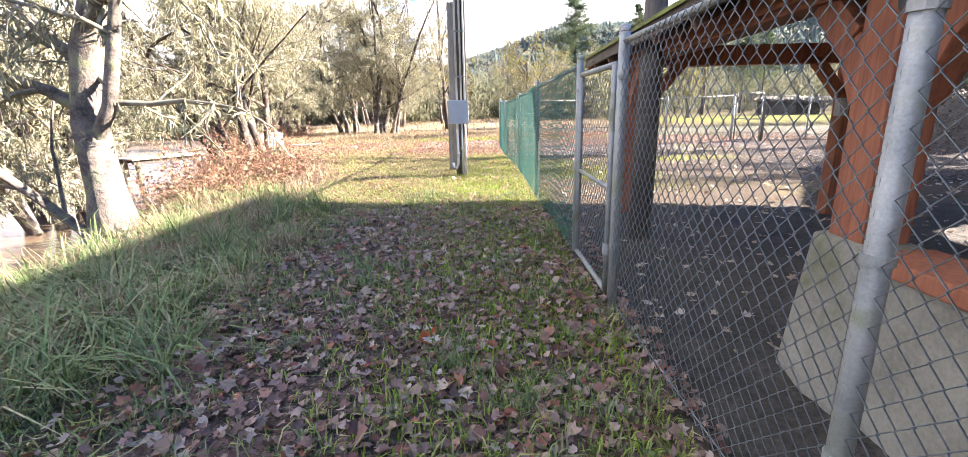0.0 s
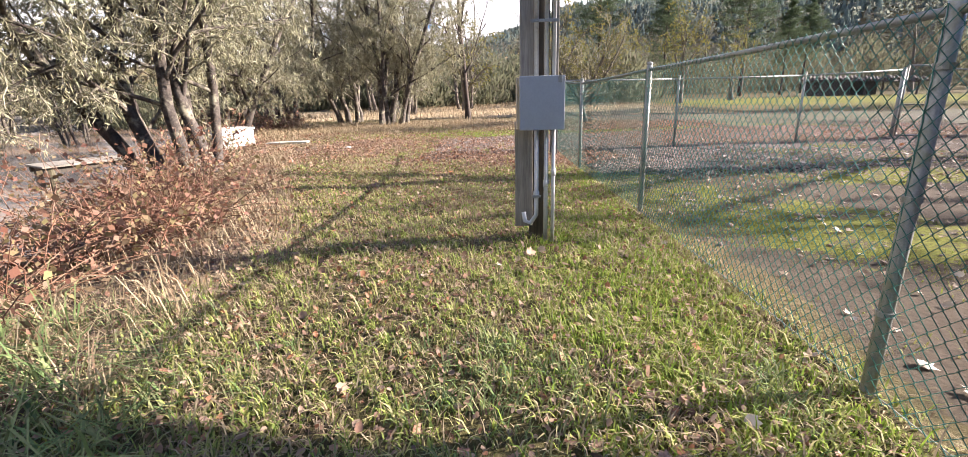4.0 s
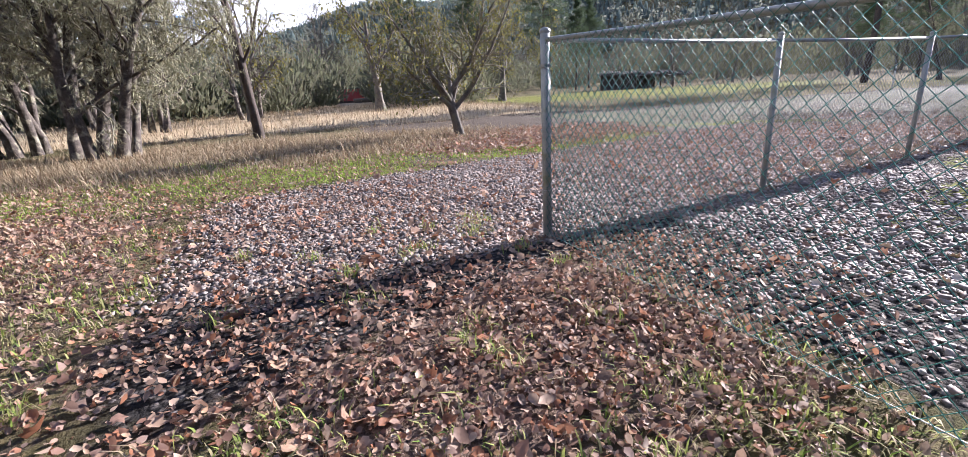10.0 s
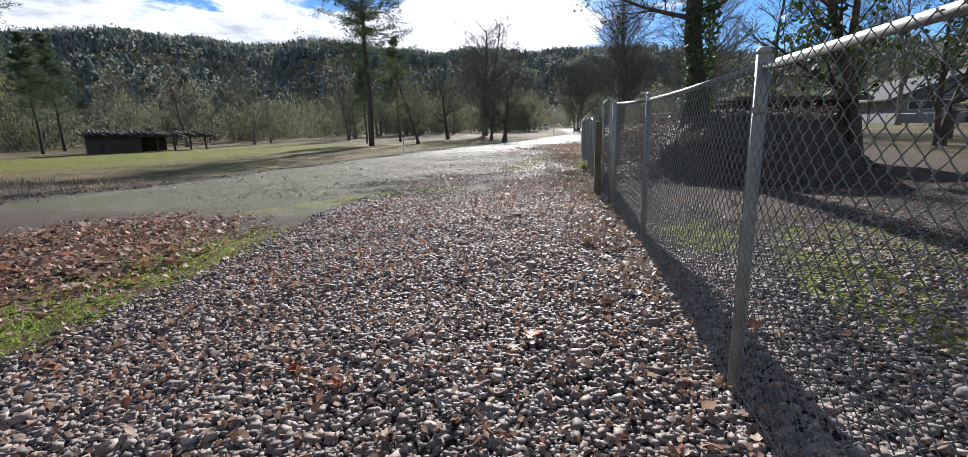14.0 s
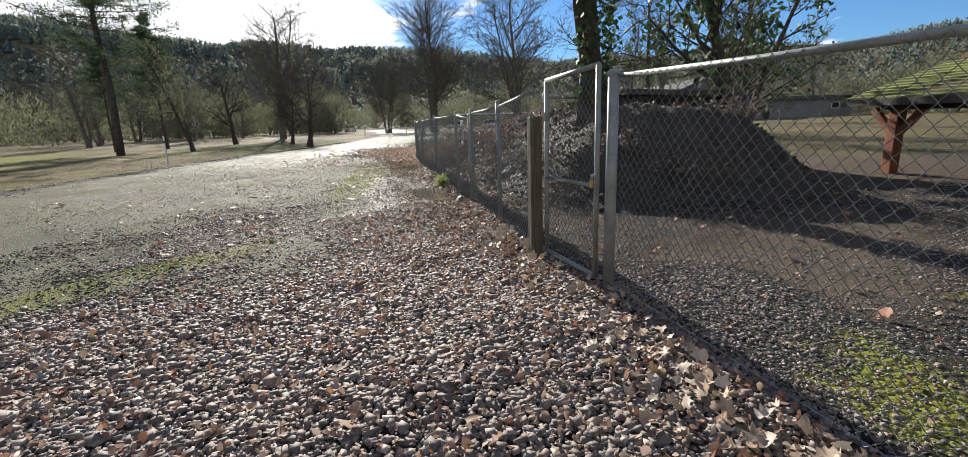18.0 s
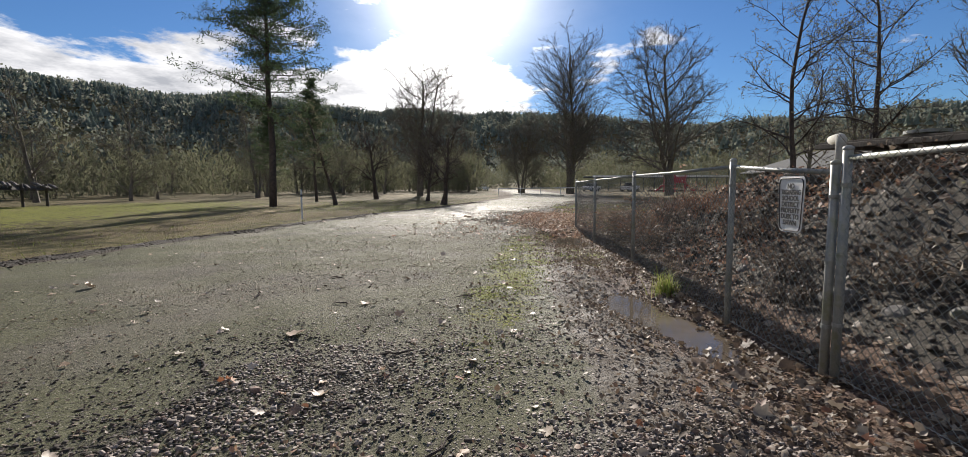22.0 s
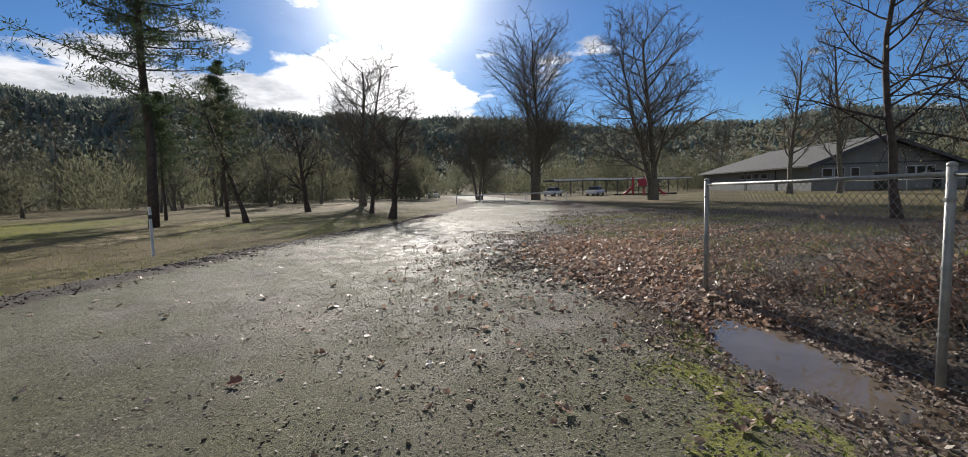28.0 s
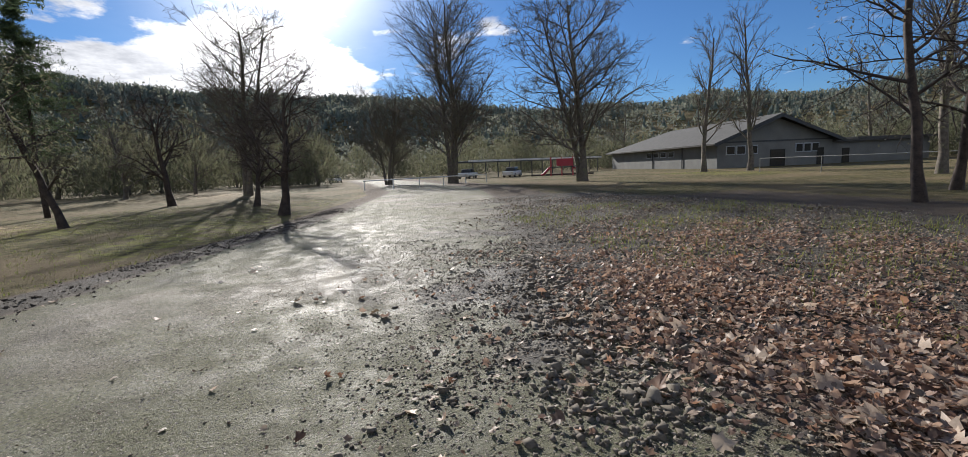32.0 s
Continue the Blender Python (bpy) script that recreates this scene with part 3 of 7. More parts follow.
def zones(x, y):
    fy, rm, bx = fence_y(x), road_mid(x), bank_x(y)
    east = x > 0.25
    south = y < fy
    road = S((3.9 - np.abs(y - rm)) / 1.0) * S((x - 4.0) / 6.0)
    road = np.maximum(road, S((y - fy - 1.1) / 1.1) * S((rm + 3.4 - y) / 1.0) * S((x - 5.5) / 3.0) * S((60 - x) / 20.0))
    yard = S((x - 0.35 + (16.3 - y) * -0.04) / 0.3) * S((fy + 0.1 - y) / 0.2) * S((13.0 - x) / 1.0) * S((y + 14) / 3.0)
    gravel = S((y - 15.4 + np.clip(-x, 0, 3) * 0.45) / 1.0) * S((20.8 + x * 0.22 - y) / 1.0) * S((x + 3.4) / 1.6) * S((10.2 - x) / 2.6)
    gravel = np.maximum(gravel, S((y - fy) / 0.3) * S((fy + 3.6 - 0.12 * np.clip(x - 6, 0, 9) + 0.5 * wobble(x, y, 1.3, 3.0) - y) / 1.5) * S((x - 0.2) / 0.5) * S((13.4 - x) / 2.8))
    gravel = np.maximum(gravel, 0.95 * yard * blob(x, y, 3.2, 14.4, 4.2, 1.7, 0.6))
    gravel = np.maximum(gravel, yard * (0.30 + 0.25 * wobble(x, y, 0.5, 5.0) + 0.25 * S((x - 4.5) / 2.0)) * S((y - 6.0) / 3.0))
    gravel = np.maximum(gravel, 0.46 * blob(x, y, 11.0, 21.7, 2.6, 1.4, 0.7))
    path = S((x - bx - 0.2) / 0.8) * (x < 1.2) * (y < 21)
    litter = np.maximum.reduce([
        0.72 * path * S((7.3 - y) / 1.8) * S((x + 2.4) / 1.2),
        0.95 * blob(x, y, -0.8, 15.3, 2.3, 1.4, 0.7) * (0.8 + 0.4 * wobble(x, y, 1.3, 2.0)),
        0.85 * blob(x, y, -4.9, 17.6, 2.0, 2.2),
        0.42 * blob(x, y, -3.0, 17.8, 3.8, 2.6),
        0.98 * blob(x, y, 3.2, 23.8, 3.4, 2.1),
        0.5 * S(mound(x, y) / 0.12) * S((x - 12.4) / 2.5),
        blob(x, y, 26.8, 19.2, 3.2, 1.6, 0.8) * (0.85 + 0.55 * wobble(x, y, 1.7, 5.0)),
        0.44 * blob(x, y, 29.0, 16.6, 5.5, 3.6, 0.7) * (0.85 + 0.55 * wobble(x, y, 1.3, 2.0)),
        0.7 * S((fy + 1.7 - y) / 1.2) * S((y - fy + 0.9) / 0.3) * S((x - 10) / 3.0) * S((26 - x) / 2.0) * (1 - 0.65 * S((fy - 0.1 - y) / 0.3) * S((x - 17) / 2.0)),
        0.55 * S((bx - x + 0.8) / 0.8) * S((x - bx + 5.0) / 1.5)])
    grass = np.maximum(np.maximum(path * 0.72, 0.42 * yard * (0.7 + 0.6 * wobble(x, y, 0.7, 3.0))), 0.95 * S((y - rm - 4.6) / 1.2))
    grass = np.maximum(grass, 0.8 * S((8.8 - y) / 3.0) * S((x - 14) / 4.0))
    grass = np.maximum(grass, 0.9 * S((x - 38.0) / 8.0) * S((rm - 5.0 - y) / 3.0))
    grass = np.maximum(grass, 0.7 * (x < 0.2) * (y > 21))
    dry = np.maximum(0.98 * blob(x, y, -4.5, 25.3, 6.5, 2.8), 0.85 * S((y - 30) / 4.0) * S((14 - x) / 4.0) * S((x - bx) / 2.0))
    dry = np.maximum(dry, 0.55 * S((y - 33) / 4.0) * S((x - 22) / 6.0) * S((60 - y) / 8.0) * (0.6 + 0.4 * wobble(x, y, 0.14)))
    dry = np.maximum(dry, 0.5 * S((bx + 1.6 - x) / 1.2) * S((x - bx + 2.0) / 1.0) * (y > 7))
    # the last term darkens the yard soil where the pavilion roof shades it
    mud = np.maximum.reduce([0.9 * S((x - 24.5) / 3.0) * S((rm - 0.7 - y + 1.3 * wobble(x, y, 0.7, 7.0) + 0.8 * wobble(x, y, 2.1, 1.0)) / 4.2) * S((y - 8.0 - (x - 25) * 0.12) / 3.0) * S((52 - x) / 8.0),
                             0.98 * np.exp(-((y - rm - 4.1) / 0.8) ** 2) * S((x - 5) / 6.0) * S((46 - x) / 8.0), 0.8 * S(mound(x, y) / 0.12), 0.85 * S((bx - x - 3.2) / 1.5), 0.9 * yard * S((6.8 - y) / 0.8)])
    moss = np.maximum.reduce([0.57 * blob(x, y, 9.0, 21.95 - 0.72 * (x - 9.1), 2.3, 0.50), 0.60 * blob(x, y, 6.6, 16.3, 1.0, 0.55), 0.68 * blob(x, y, 4.8, 15.4, 1.4, 0.5), 0.54 * blob(x, y, 18.2, 20.25, 5.0, 0.6), 0.50 * blob(x, y, 19.2, 19.2, 2.0, 0.65), 0.62 * blob(x, y, 4.6, 13.9, 1.6, 0.6), 0.55 * blob(x, y, 3.5, 21.6, 3.0, 0.8), 0.5 * blob(x, y, 5.2, 14.6, 3.0, 1.4), 0.62 * blob(x, y, 2.4, 9.8, 1.2, 1.2), 0.66 * blob(x, y, 4.9, 12.5, 1.8, 0.8), 0.5 * blob(x, y, 1.4, 11.5, 0.7, 2.0), 0.60 * blob(x, y, 34.0, 56.0, 26.0, 15.0), 0.55 * blob(x, y, 0.15, 8.6, 0.75, 4.2), 0.42 * blob(x, y, 48.0, 37.0, 8.0, 4.0), 0.55 * blob(x, y, 22.4, 19.8, 1.1, 0.35), 0.45 * blob(x, y, 66.0, -9.0, 12.0, 5.0), 0.44 * blob(x, y, 43.0, 30.0, 8.0, 3.0)])
    wet = np.maximum.reduce([0.85 * blob(x, y, 33.0, 22.6, 9.0, 2.6), 0.45 * blob(x, y, 27.0, 22.5, 4.0, 2.0), 0.25 * road, 0.55 * road * S((x - 17.0) / 8.0), 0.8 * blob(x, y, 18.0, 19.2, 7.0, 0.9), 0.3 * mud])
    hill = S((np.hypot(x - 20, y - 20) - 95.0) / 40.0)
    grass = np.maximum(grass, hill * 0.8)
    return dict(road=road * (1 - hill), gravel=gravel, litter=litter * (1 - hill), grass=grass, dry=dry, mud=mud * (1 - hill), moss=moss, wet=wet * (1 - hill))


def spacing(lo, hi, inner_lo, inner_hi, fine, growth=1.16):
    mid = list(np.arange(inner_lo, inner_hi, fine))
    up, step = [], fine
    v = mid[-1]
    while v < hi:
        step *= growth
        v += step
        up.append(v)
    down, step, v = [], fine, mid[0]
    while v > lo:
        step *= growth
        v -= step
        down.append(v)
    return np.array(down[::-1] + mid + up)


def build_land():
    xs, ys = spacing(-900, 1400, -10, 34, 0.14, 1.12), spacing(-900, 1200, -2, 31, 0.14, 1.12)
    gx, gy = np.meshgrid(xs, ys)
    x, y = gx.ravel(), gy.ravel()
    z = height(x, y)
    zn = zones(x, y)
    z = z + zn["mud"] * (0.030 * wobble(x, y, 5.5, 2.0) + 0.025 * wobble(x, y, 11.0, 5.0)) + 0.012 * zn["litter"] * wobble(x, y, 8.0, 1.0)
    nx, ny = len(xs), len(ys)
    i = (np.arange(ny - 1)[:, None] * nx + np.arange(nx - 1)[None, :]).ravel()
    faces = np.stack([i, i + 1, i + nx + 1, i + nx], 1)
    me = mesh_from("ground", np.stack([x, y, z], 1), faces, soil_sheet, smooth=True)
    for key, val in zn.items():
        a = me.attributes.new(key, "FLOAT", "POINT")
        a.data.foreach_set("value", val.astype(np.float32))
    return tagged(new("ground", me), "damp winter ground of gravel track, turf, leaf litter and mud", "ground", kind="structure")


build_land()


def hz(x, y):
    return float(height(np.array([x]), np.array([y]))[0])


# river and puddles
def sheet(name, outline, z, mat, label, category):
    bm = bmesh.new()
    bm.faces.new([bm.verts.new((x, y, z)) for x, y in outline])
    me = bpy.data.meshes.new(name)
    bm.to_mesh(me)
    bm.free()
    me.materials.append(mat)
    return tagged(new(name, me), label, category, kind="structure")


sheet("water", [(-60, -60), (2, -60), (2, 5), (-4, 12), (-9, 26), (-30, 90), (-90, 200), (-160, 200)], -1.28, river_water, "slow brown river below the grassy bank", "river")


def puddle(cx, cy, rx, ry, z, turn):
    pts = []
    for k in range(40):
        a = 2 * math.pi * k / 40
        r = 1 + 0.22 * math.sin(3 * a + cx) + 0.12 * math.sin(5 * a + cy)
        u, v = rx * r * math.cos(a), ry * r * math.sin(a)
        c, s = math.cos(turn), math.sin(turn)
        pts.append((cx + c * u - s * v, cy + s * u + c * v))
    sheet("puddle", pts, z, puddle_water, "shallow muddy puddle in the ditch beside the fence", "puddle")


puddle(14.9, 18.62, 2.6, 1.1, -0.158, 0.09)
puddle(22.1, 19.35, 2.7, 1.3, -0.148, 0.05)


# ---- chain-link fence ----
def link_mesh(length, h, pitch=0.072, r=0.0026):
    """Interlocked zigzag wires in the plane x, z, from the origin."""
    half = pitch / 2
    wires, segs = int(length / half), int(h / half)
    verts, faces, base = [], [], 0
    tri = np.array([(0, r), (-0.87 * r, -0.5 * r), (0.87 * r, -0.5 * r)])
    for w in range(0, wires, 1):
        if w % 2:
            continue
        k = np.arange(segs + 1)
        x = w * half + half * (k % 2) * 1.04
        x2 = w * half - half * (k % 2) * 1.04
        for xx, dy in ((x, 0.0022), (x2, -0.0022)):
            p = np.stack([np.clip(xx, 0, length), np.where(k % 2, dy, -dy), k * half], 1)
            ring = p[:, None, :] + np.stack([tri[:, 0], tri[:, 1], 0 * tri[:, 0]], 1)[None]
            verts.append(ring.reshape(-1, 3))
            i = base + 3 * np.arange(segs)[:, None]
            for a in range(3):
                b = (a + 1) % 3
                faces.append(np.concatenate([i + a, i + b, i + 3 + b, i + 3 + a], 1))
            base += 3 * (segs + 1)
    return np.concatenate(verts), np.concatenate(faces)


def fence_run(label, posts, heights, post_r=0.029, mat_wire=wire, rail=True, lift=0.04, skip=(), stout=()):
    """Posts with caps, a top rail and a chain-link panel in each bay."""
    f = thing("chain_link_fence", label, "fence")
    for k, ((x, y), h) in enumerate(zip(posts, heights)):
        if k in skip:
            continue
        z = hz(x, y)
        post_r = 0.037 if k in stout else 0.029
        p = part("post", rod([(x, y, z - 0.15), (x, y, z + h)], post_r, 12), galvanised, f, smooth=True)
        cap = bmesh.new()
        bmesh.ops.create_uvsphere(cap, u_segments=12, v_segments=6, radius=post_r * 1.15)
        bmesh.ops.scale(cap, vec=(1, 1, 0.7), verts=cap.verts)
        bmesh.ops.translate(cap, vec=(x, y, z + h), verts=cap.verts)
        part("cap", cap, galvanised, p, smooth=True)
        for u in (0.25, 0.55, 0.85):
            bm = rod([(x, y, z + h * u - 0.012), (x, y, z + h * u + 0.012)], post_r * 1.18, 12)
            part("tie_band", bm, galvanised, p)
    for i in range(len(posts) - 1):
        a, b = Vector((*posts[i], 0)), Vector((*posts[i + 1], 0))
        za, zb = hz(*posts[i]), hz(*posts[i + 1])
        d = b - a
        length = d.length
        ha, hb = heights[i] - 0.06, heights[i + 1] - 0.06
        if rail:
            part("top_rail", rod([a + Vector((0, 0, za + ha)), (a + b) / 2 + Vector((0, 0, (za + ha + zb + hb) / 2 - 0.008)), b + Vector((0, 0, zb + hb))], 0.018, 8), galvanised, f, smooth=True)
        v, fc = link_mesh(length, min(ha, hb) - lift)
        u = v[:, 0] / length
        ang = math.atan2(d.y, d.x)
        top = v[:, 2] / (min(ha, hb) - lift)
        z = (za + (zb - za) * u) + lift + top * ((ha + (hb - ha) * u) - lift + 0.03)
        sag = 0.012 * np.sin(u * 9.0 + i) * top
        xx = a.x + d.x * u - math.sin(ang) * (v[:, 1] + sag + 0.024)
        yy = a.y + d.y * u + math.cos(ang) * (v[:, 1] + sag + 0.024)
        me = mesh_from("wire_mesh", np.stack([xx, yy, z], 1), fc, mat_wire)
        hang("wire_mesh", me, f, "woven diamond wire mesh")["kind"] = "stuff"
        part("bottom_wire", rod([a + Vector((0, 0, za + lift)), b + Vector((0, 0, zb + lift))], 0.003, 5), galvanised, f)
    return f


def fence_x(y):
    return float(np.interp(y, [-12, 3.2, 7.1, 10.47, 13.5, 16.34], [1.9, 1.04, 0.83, 0.69, 0.41, 0.25]))


# ---- trees ----
class Twigs:
    """Tapered limbs, collected as polylines with radii, grown by simple rules."""

    def __init__(self, seed):
        self.rng = random.Random(seed)
        self.lines = []
        self.tips = []

    def limb(self, start, way, length, r, level, spec):
        rng = self.rng
        steps = spec["steps"][level]
        p, d = Vector(start), Vector(way).normalized()
        pts, rad = [p.copy()], [r]
        end = r * spec["taper"][level]
        for i in range(steps):
            wig = spec["crook"][level]
            d = d + Vector((rng.gauss(0, wig), rng.gauss(0, wig), rng.gauss(0, wig)))
            d.z += spec["lift"][level]
            d.normalize()
            p = p + d * (length / steps)
            pts.append(p.copy())
            rad.append(r + (end - r) * ((i + 1) / steps))
        self.lines.append((level, pts, rad))
        if level + 1 >= len(spec["count"]):
            self.tips.append(pts)
            return
        n = spec["count"][level]
        for k in range(n):
            u = spec["from"][level] + (1 - spec["from"][level]) * ((k + rng.random()) / n)
            j = min(int(u * steps), steps - 1)
            q = pts[j].lerp(pts[j + 1], u * steps - j)
            ax = (pts[j + 1] - pts[j]).normalized()
            side = ax.orthogonal().normalized()
            side.rotate(Matrix.Rotation(rng.uniform(0, 2 * math.pi), 3, ax))
            ang = radians(rng.uniform(*spec["angle"][level]))
            child = ax * math.cos(ang) + side * math.sin(ang)
            ln = length * spec["ratio"][level] * rng.uniform(0.7, 1.2) * (1 - spec["short"][level] * u)
            self.limb(q, child, ln, max(rad[j] * spec["thin"][level], spec["least"]), level + 1, spec)

    def mesh(self, name, levels, sides, mats):
        verts, faces, base = [], [], 0
        for level, pts, rad in self.lines:
            if level not in levels:
                continue
            k = sides[level]
            ang = np.arange(k) * 2 * math.pi / k
            P = np.array([tuple(p) for p in pts])
            D = np.gradient(P, axis=0)
            D /= np.linalg.norm(D, axis=1)[:, None] + 1e-9
            ref = np.array([0.3, 0.9, 0.31]) if abs(D[0][1]) < 0.8 else np.array([1.0, 0.1, 0.2])
            A = np.cross(D, ref)
            A /= np.linalg.norm(A, axis=1)[:, None] + 1e-9
            B = np.cross(D, A)
            R = np.array(rad)[:, None, None]
            ring = P[:, None, :] + R * (A[:, None, :] * np.cos(ang)[None, :, None] + B[:, None, :] * np.sin(ang)[None, :, None])
            if level == 0 and k > 6:
                ring = P[:, None, :] + (ring - P[:, None, :]) * (1 + 0.14 * np.sin(3 * ang + P[:, 2:3] * 2.0) + 0.10 * np.sin(5 * ang - P[:, 2:3] * 5.0))[:, :, None]
                ring[0] = P[0] + (ring[0] - P[0]) * 1.5
            verts.append(ring.reshape(-1, 3))
            i = base + k * np.arange(len(P) - 1)[:, None]
            for a in range(k):
                b = (a + 1) % k
                faces.append(np.concatenate([i + a, i + b, i + k + b, i + k + a], 1))
            base += k * len(P)
        return np.concatenate(verts), np.concatenate(faces)


def flakes(points, size, rng, hang_down=0.0, long=1.6):
    """Small pointed leaves or tufts at the given points: two triangles folded along the middle."""
    P = np.asarray(points, float)
    n = len(P)
    d = rng.normal(size=(n, 3))
    d[:, 2] -= hang_down
    d /= np.linalg.norm(d, axis=1)[:, None]
    s = np.cross(d, rng.normal(size=(n, 3)))
    s /= np.linalg.norm(s, axis=1)[:, None]
    up = np.cross(d, s)
    sz = size * rng.uniform(0.6, 1.4, size=(n, 1))
    a = P
    b = P + d * sz * long * 0.5 + s * sz * 0.5 + up * sz * 0.15
    c = P + d * sz * long
    e = P + d * sz * long * 0.5 - s * sz * 0.5 + up * sz * 0.15
    v = np.stack([a, b, c, e], 1).reshape(-1, 3)
    i = 4 * np.arange(n)[:, None]
    return v, np.concatenate([i, i + 1, i + 2, i + 3], 1)


def along(lines, per_metre, rng, jitter=0.02, limit=None):
    out = []
    for pts in lines:
        P = np.array([tuple(p) for p in pts])
        seg = np.linalg.norm(np.diff(P, axis=0), axis=1)
        n = max(1, int(seg.sum() * per_metre))
        u = rng.random(n) * (len(P) - 1)
        j = u.astype(int)
        out.append(P[j] + (P[np.minimum(j + 1, len(P) - 1)] - P[j]) * (u - j)[:, None])
    P = np.concatenate(out)
    if limit and len(P) > limit:
        P = P[rng.choice(len(P), limit, replace=False)]
    return P + rng.normal(size=P.shape) * jitter


BARE = dict(steps=[9, 6, 5, 4, 3], taper=[0.25, 0.3, 0.35, 0.4, 0.6], crook=[0.06, 0.11, 0.14, 0.16, 0.18], lift=[0.05, 0.05, 0.04, 0.02, 0.0], count=[13, 7, 6, 4],
            angle=[(32, 60), (28, 58), (28, 60), (25, 60)], ratio=[0.42, 0.52, 0.48, 0.5], short=[0.45, 0.35, 0.3, 0.2], thin=[0.45, 0.5, 0.5, 0.6])
BARE["from"] = [0.22, 0.2, 0.15, 0.1]
BARE["least"] = 0.0035


def spec(**changes):
    s = {k: list(v) if isinstance(v, list) else v for k, v in BARE.items()}
    for key, val in changes.items():
        s["from" if key == "start" else key] = val
    return s


def make_tree(name, label, seed, trunks, s, bark, at=(0, 0, 0), tuft=None, tuft_size=0.05, tuft_density=6.0, tuft_levels=(3, 4), limit=14000, hang_down=0.3, group="", twig_bark=None, long=1.6, limbs=True):
    """trunks: rows of (offset, direction, length, radius)."""
    t = Twigs(seed)
    for off, way, length, r in trunks:
        t.limb(off, way, length, r, 0, s)
    tree = thing(name, label, "tree", at, group=group)
    sides = [11, 6, 4, 3, 3]
    everything = t.lines
    rest = [k for k in range(5) if k > (1 if limbs else 0)]
    for level, pts, rad in everything:
        if level == 0 or (level == 1 and limbs):
            t.lines = [(level, pts, rad)]
            v, f = t.mesh("trunk", (0, 1), sides, bark)
            nm = "trunk" if level == 0 else "limb"
            hang(nm, mesh_from(nm, v, f, bark, smooth=True), tree)
    t.lines = everything
    v, f = t.mesh("crown", rest, sides, bark)
    slots = np.zeros(len(f), int)
    mats = [twig_bark or bark]
    if tuft:
        rng = np.random.default_rng(seed)
        lines = [pts for level, pts, _ in t.lines if level in tuft_levels]
        v2, f2 = flakes(along(lines, tuft_density, rng, 0.025, limit), tuft_size, rng, hang_down, long)
        f = np.concatenate([f, f2 + len(v)])
        v = np.concatenate([v, v2])
        slots = np.concatenate([slots, np.ones(len(f2), int)])
        mats.append(tuft)
    hang("crown", mesh_from("crown", v, f, mats, slots), tree)
    return tree


def set_tree(tree, x, y, scale=1.0, turn=0.0, label="", sink=0.08):
    m = Matrix.Translation((x, y, hz(x, y) - sink)) @ Matrix.Rotation(radians(turn), 4, "Z") @ Matrix.Scale(scale, 4)
    c = copy_thing(tree, m)
    c.matrix_basis = m
    if label:
        c["label"] = label
    return c


def prism(bm, low, high):
    """Walls or slabs between two outlines with the same number of corners."""
    a, c = [bm.verts.new(p) for p in low], [bm.verts.new(p) for p in high]
    k = len(a)
    bm.faces.new(a[::-1])
    bm.faces.new(c)
    for i in range(k):
        bm.faces.new((a[i], a[(i + 1) % k], c[(i + 1) % k], c[i]))
    bmesh.ops.recalc_face_normals(bm, faces=bm.faces[:])
    return bm


# ---- fences ----
ys_a = [-8.0, -5.0, -1.9, 1.19, 3.12]
fence_run("galvanised chain-link fence with steel posts beside the grass path", [(fence_x(y), y) for y in ys_a], [1.75] * 5)
fence_run("tall chain-link fence with a green cast running to a corner post", [(fence_x(y), y) for y in (4.33, 7.1, 10.47, 13.5, 16.34)], [1.72, 1.66, 1.62, 1.52, 1.62], mat_wire=wire_green, stout=(4,))
f2 = [(0.25, 16.34), (3.05, 16.66), (6.0, 16.95), (8.37, 17.27)]
fence_run("galvanised chain-link fence beside river-pebble gravel", f2, [1.62, 1.60, 1.60, 1.64], skip=(0, 3))
f3 = [(9.74, 17.58), (11.25, 17.68), (13.2, 17.83)]
fence_run("galvanised chain-link fence beside the leafy mound", f3, [1.66, 1.56, 1.56], skip=(0,))
f4 = [(13.27, 17.86), (14.7, 17.98), (18.1, 18.31), (21.26, 18.66), (24.3, 18.93)]
fence_run("lower chain-link fence along the ditch with a bowed top rail", f4, [top - hz(*p) for p, top in zip(f4, (1.43, 1.52, 1.50, 1.46, 1.43))])


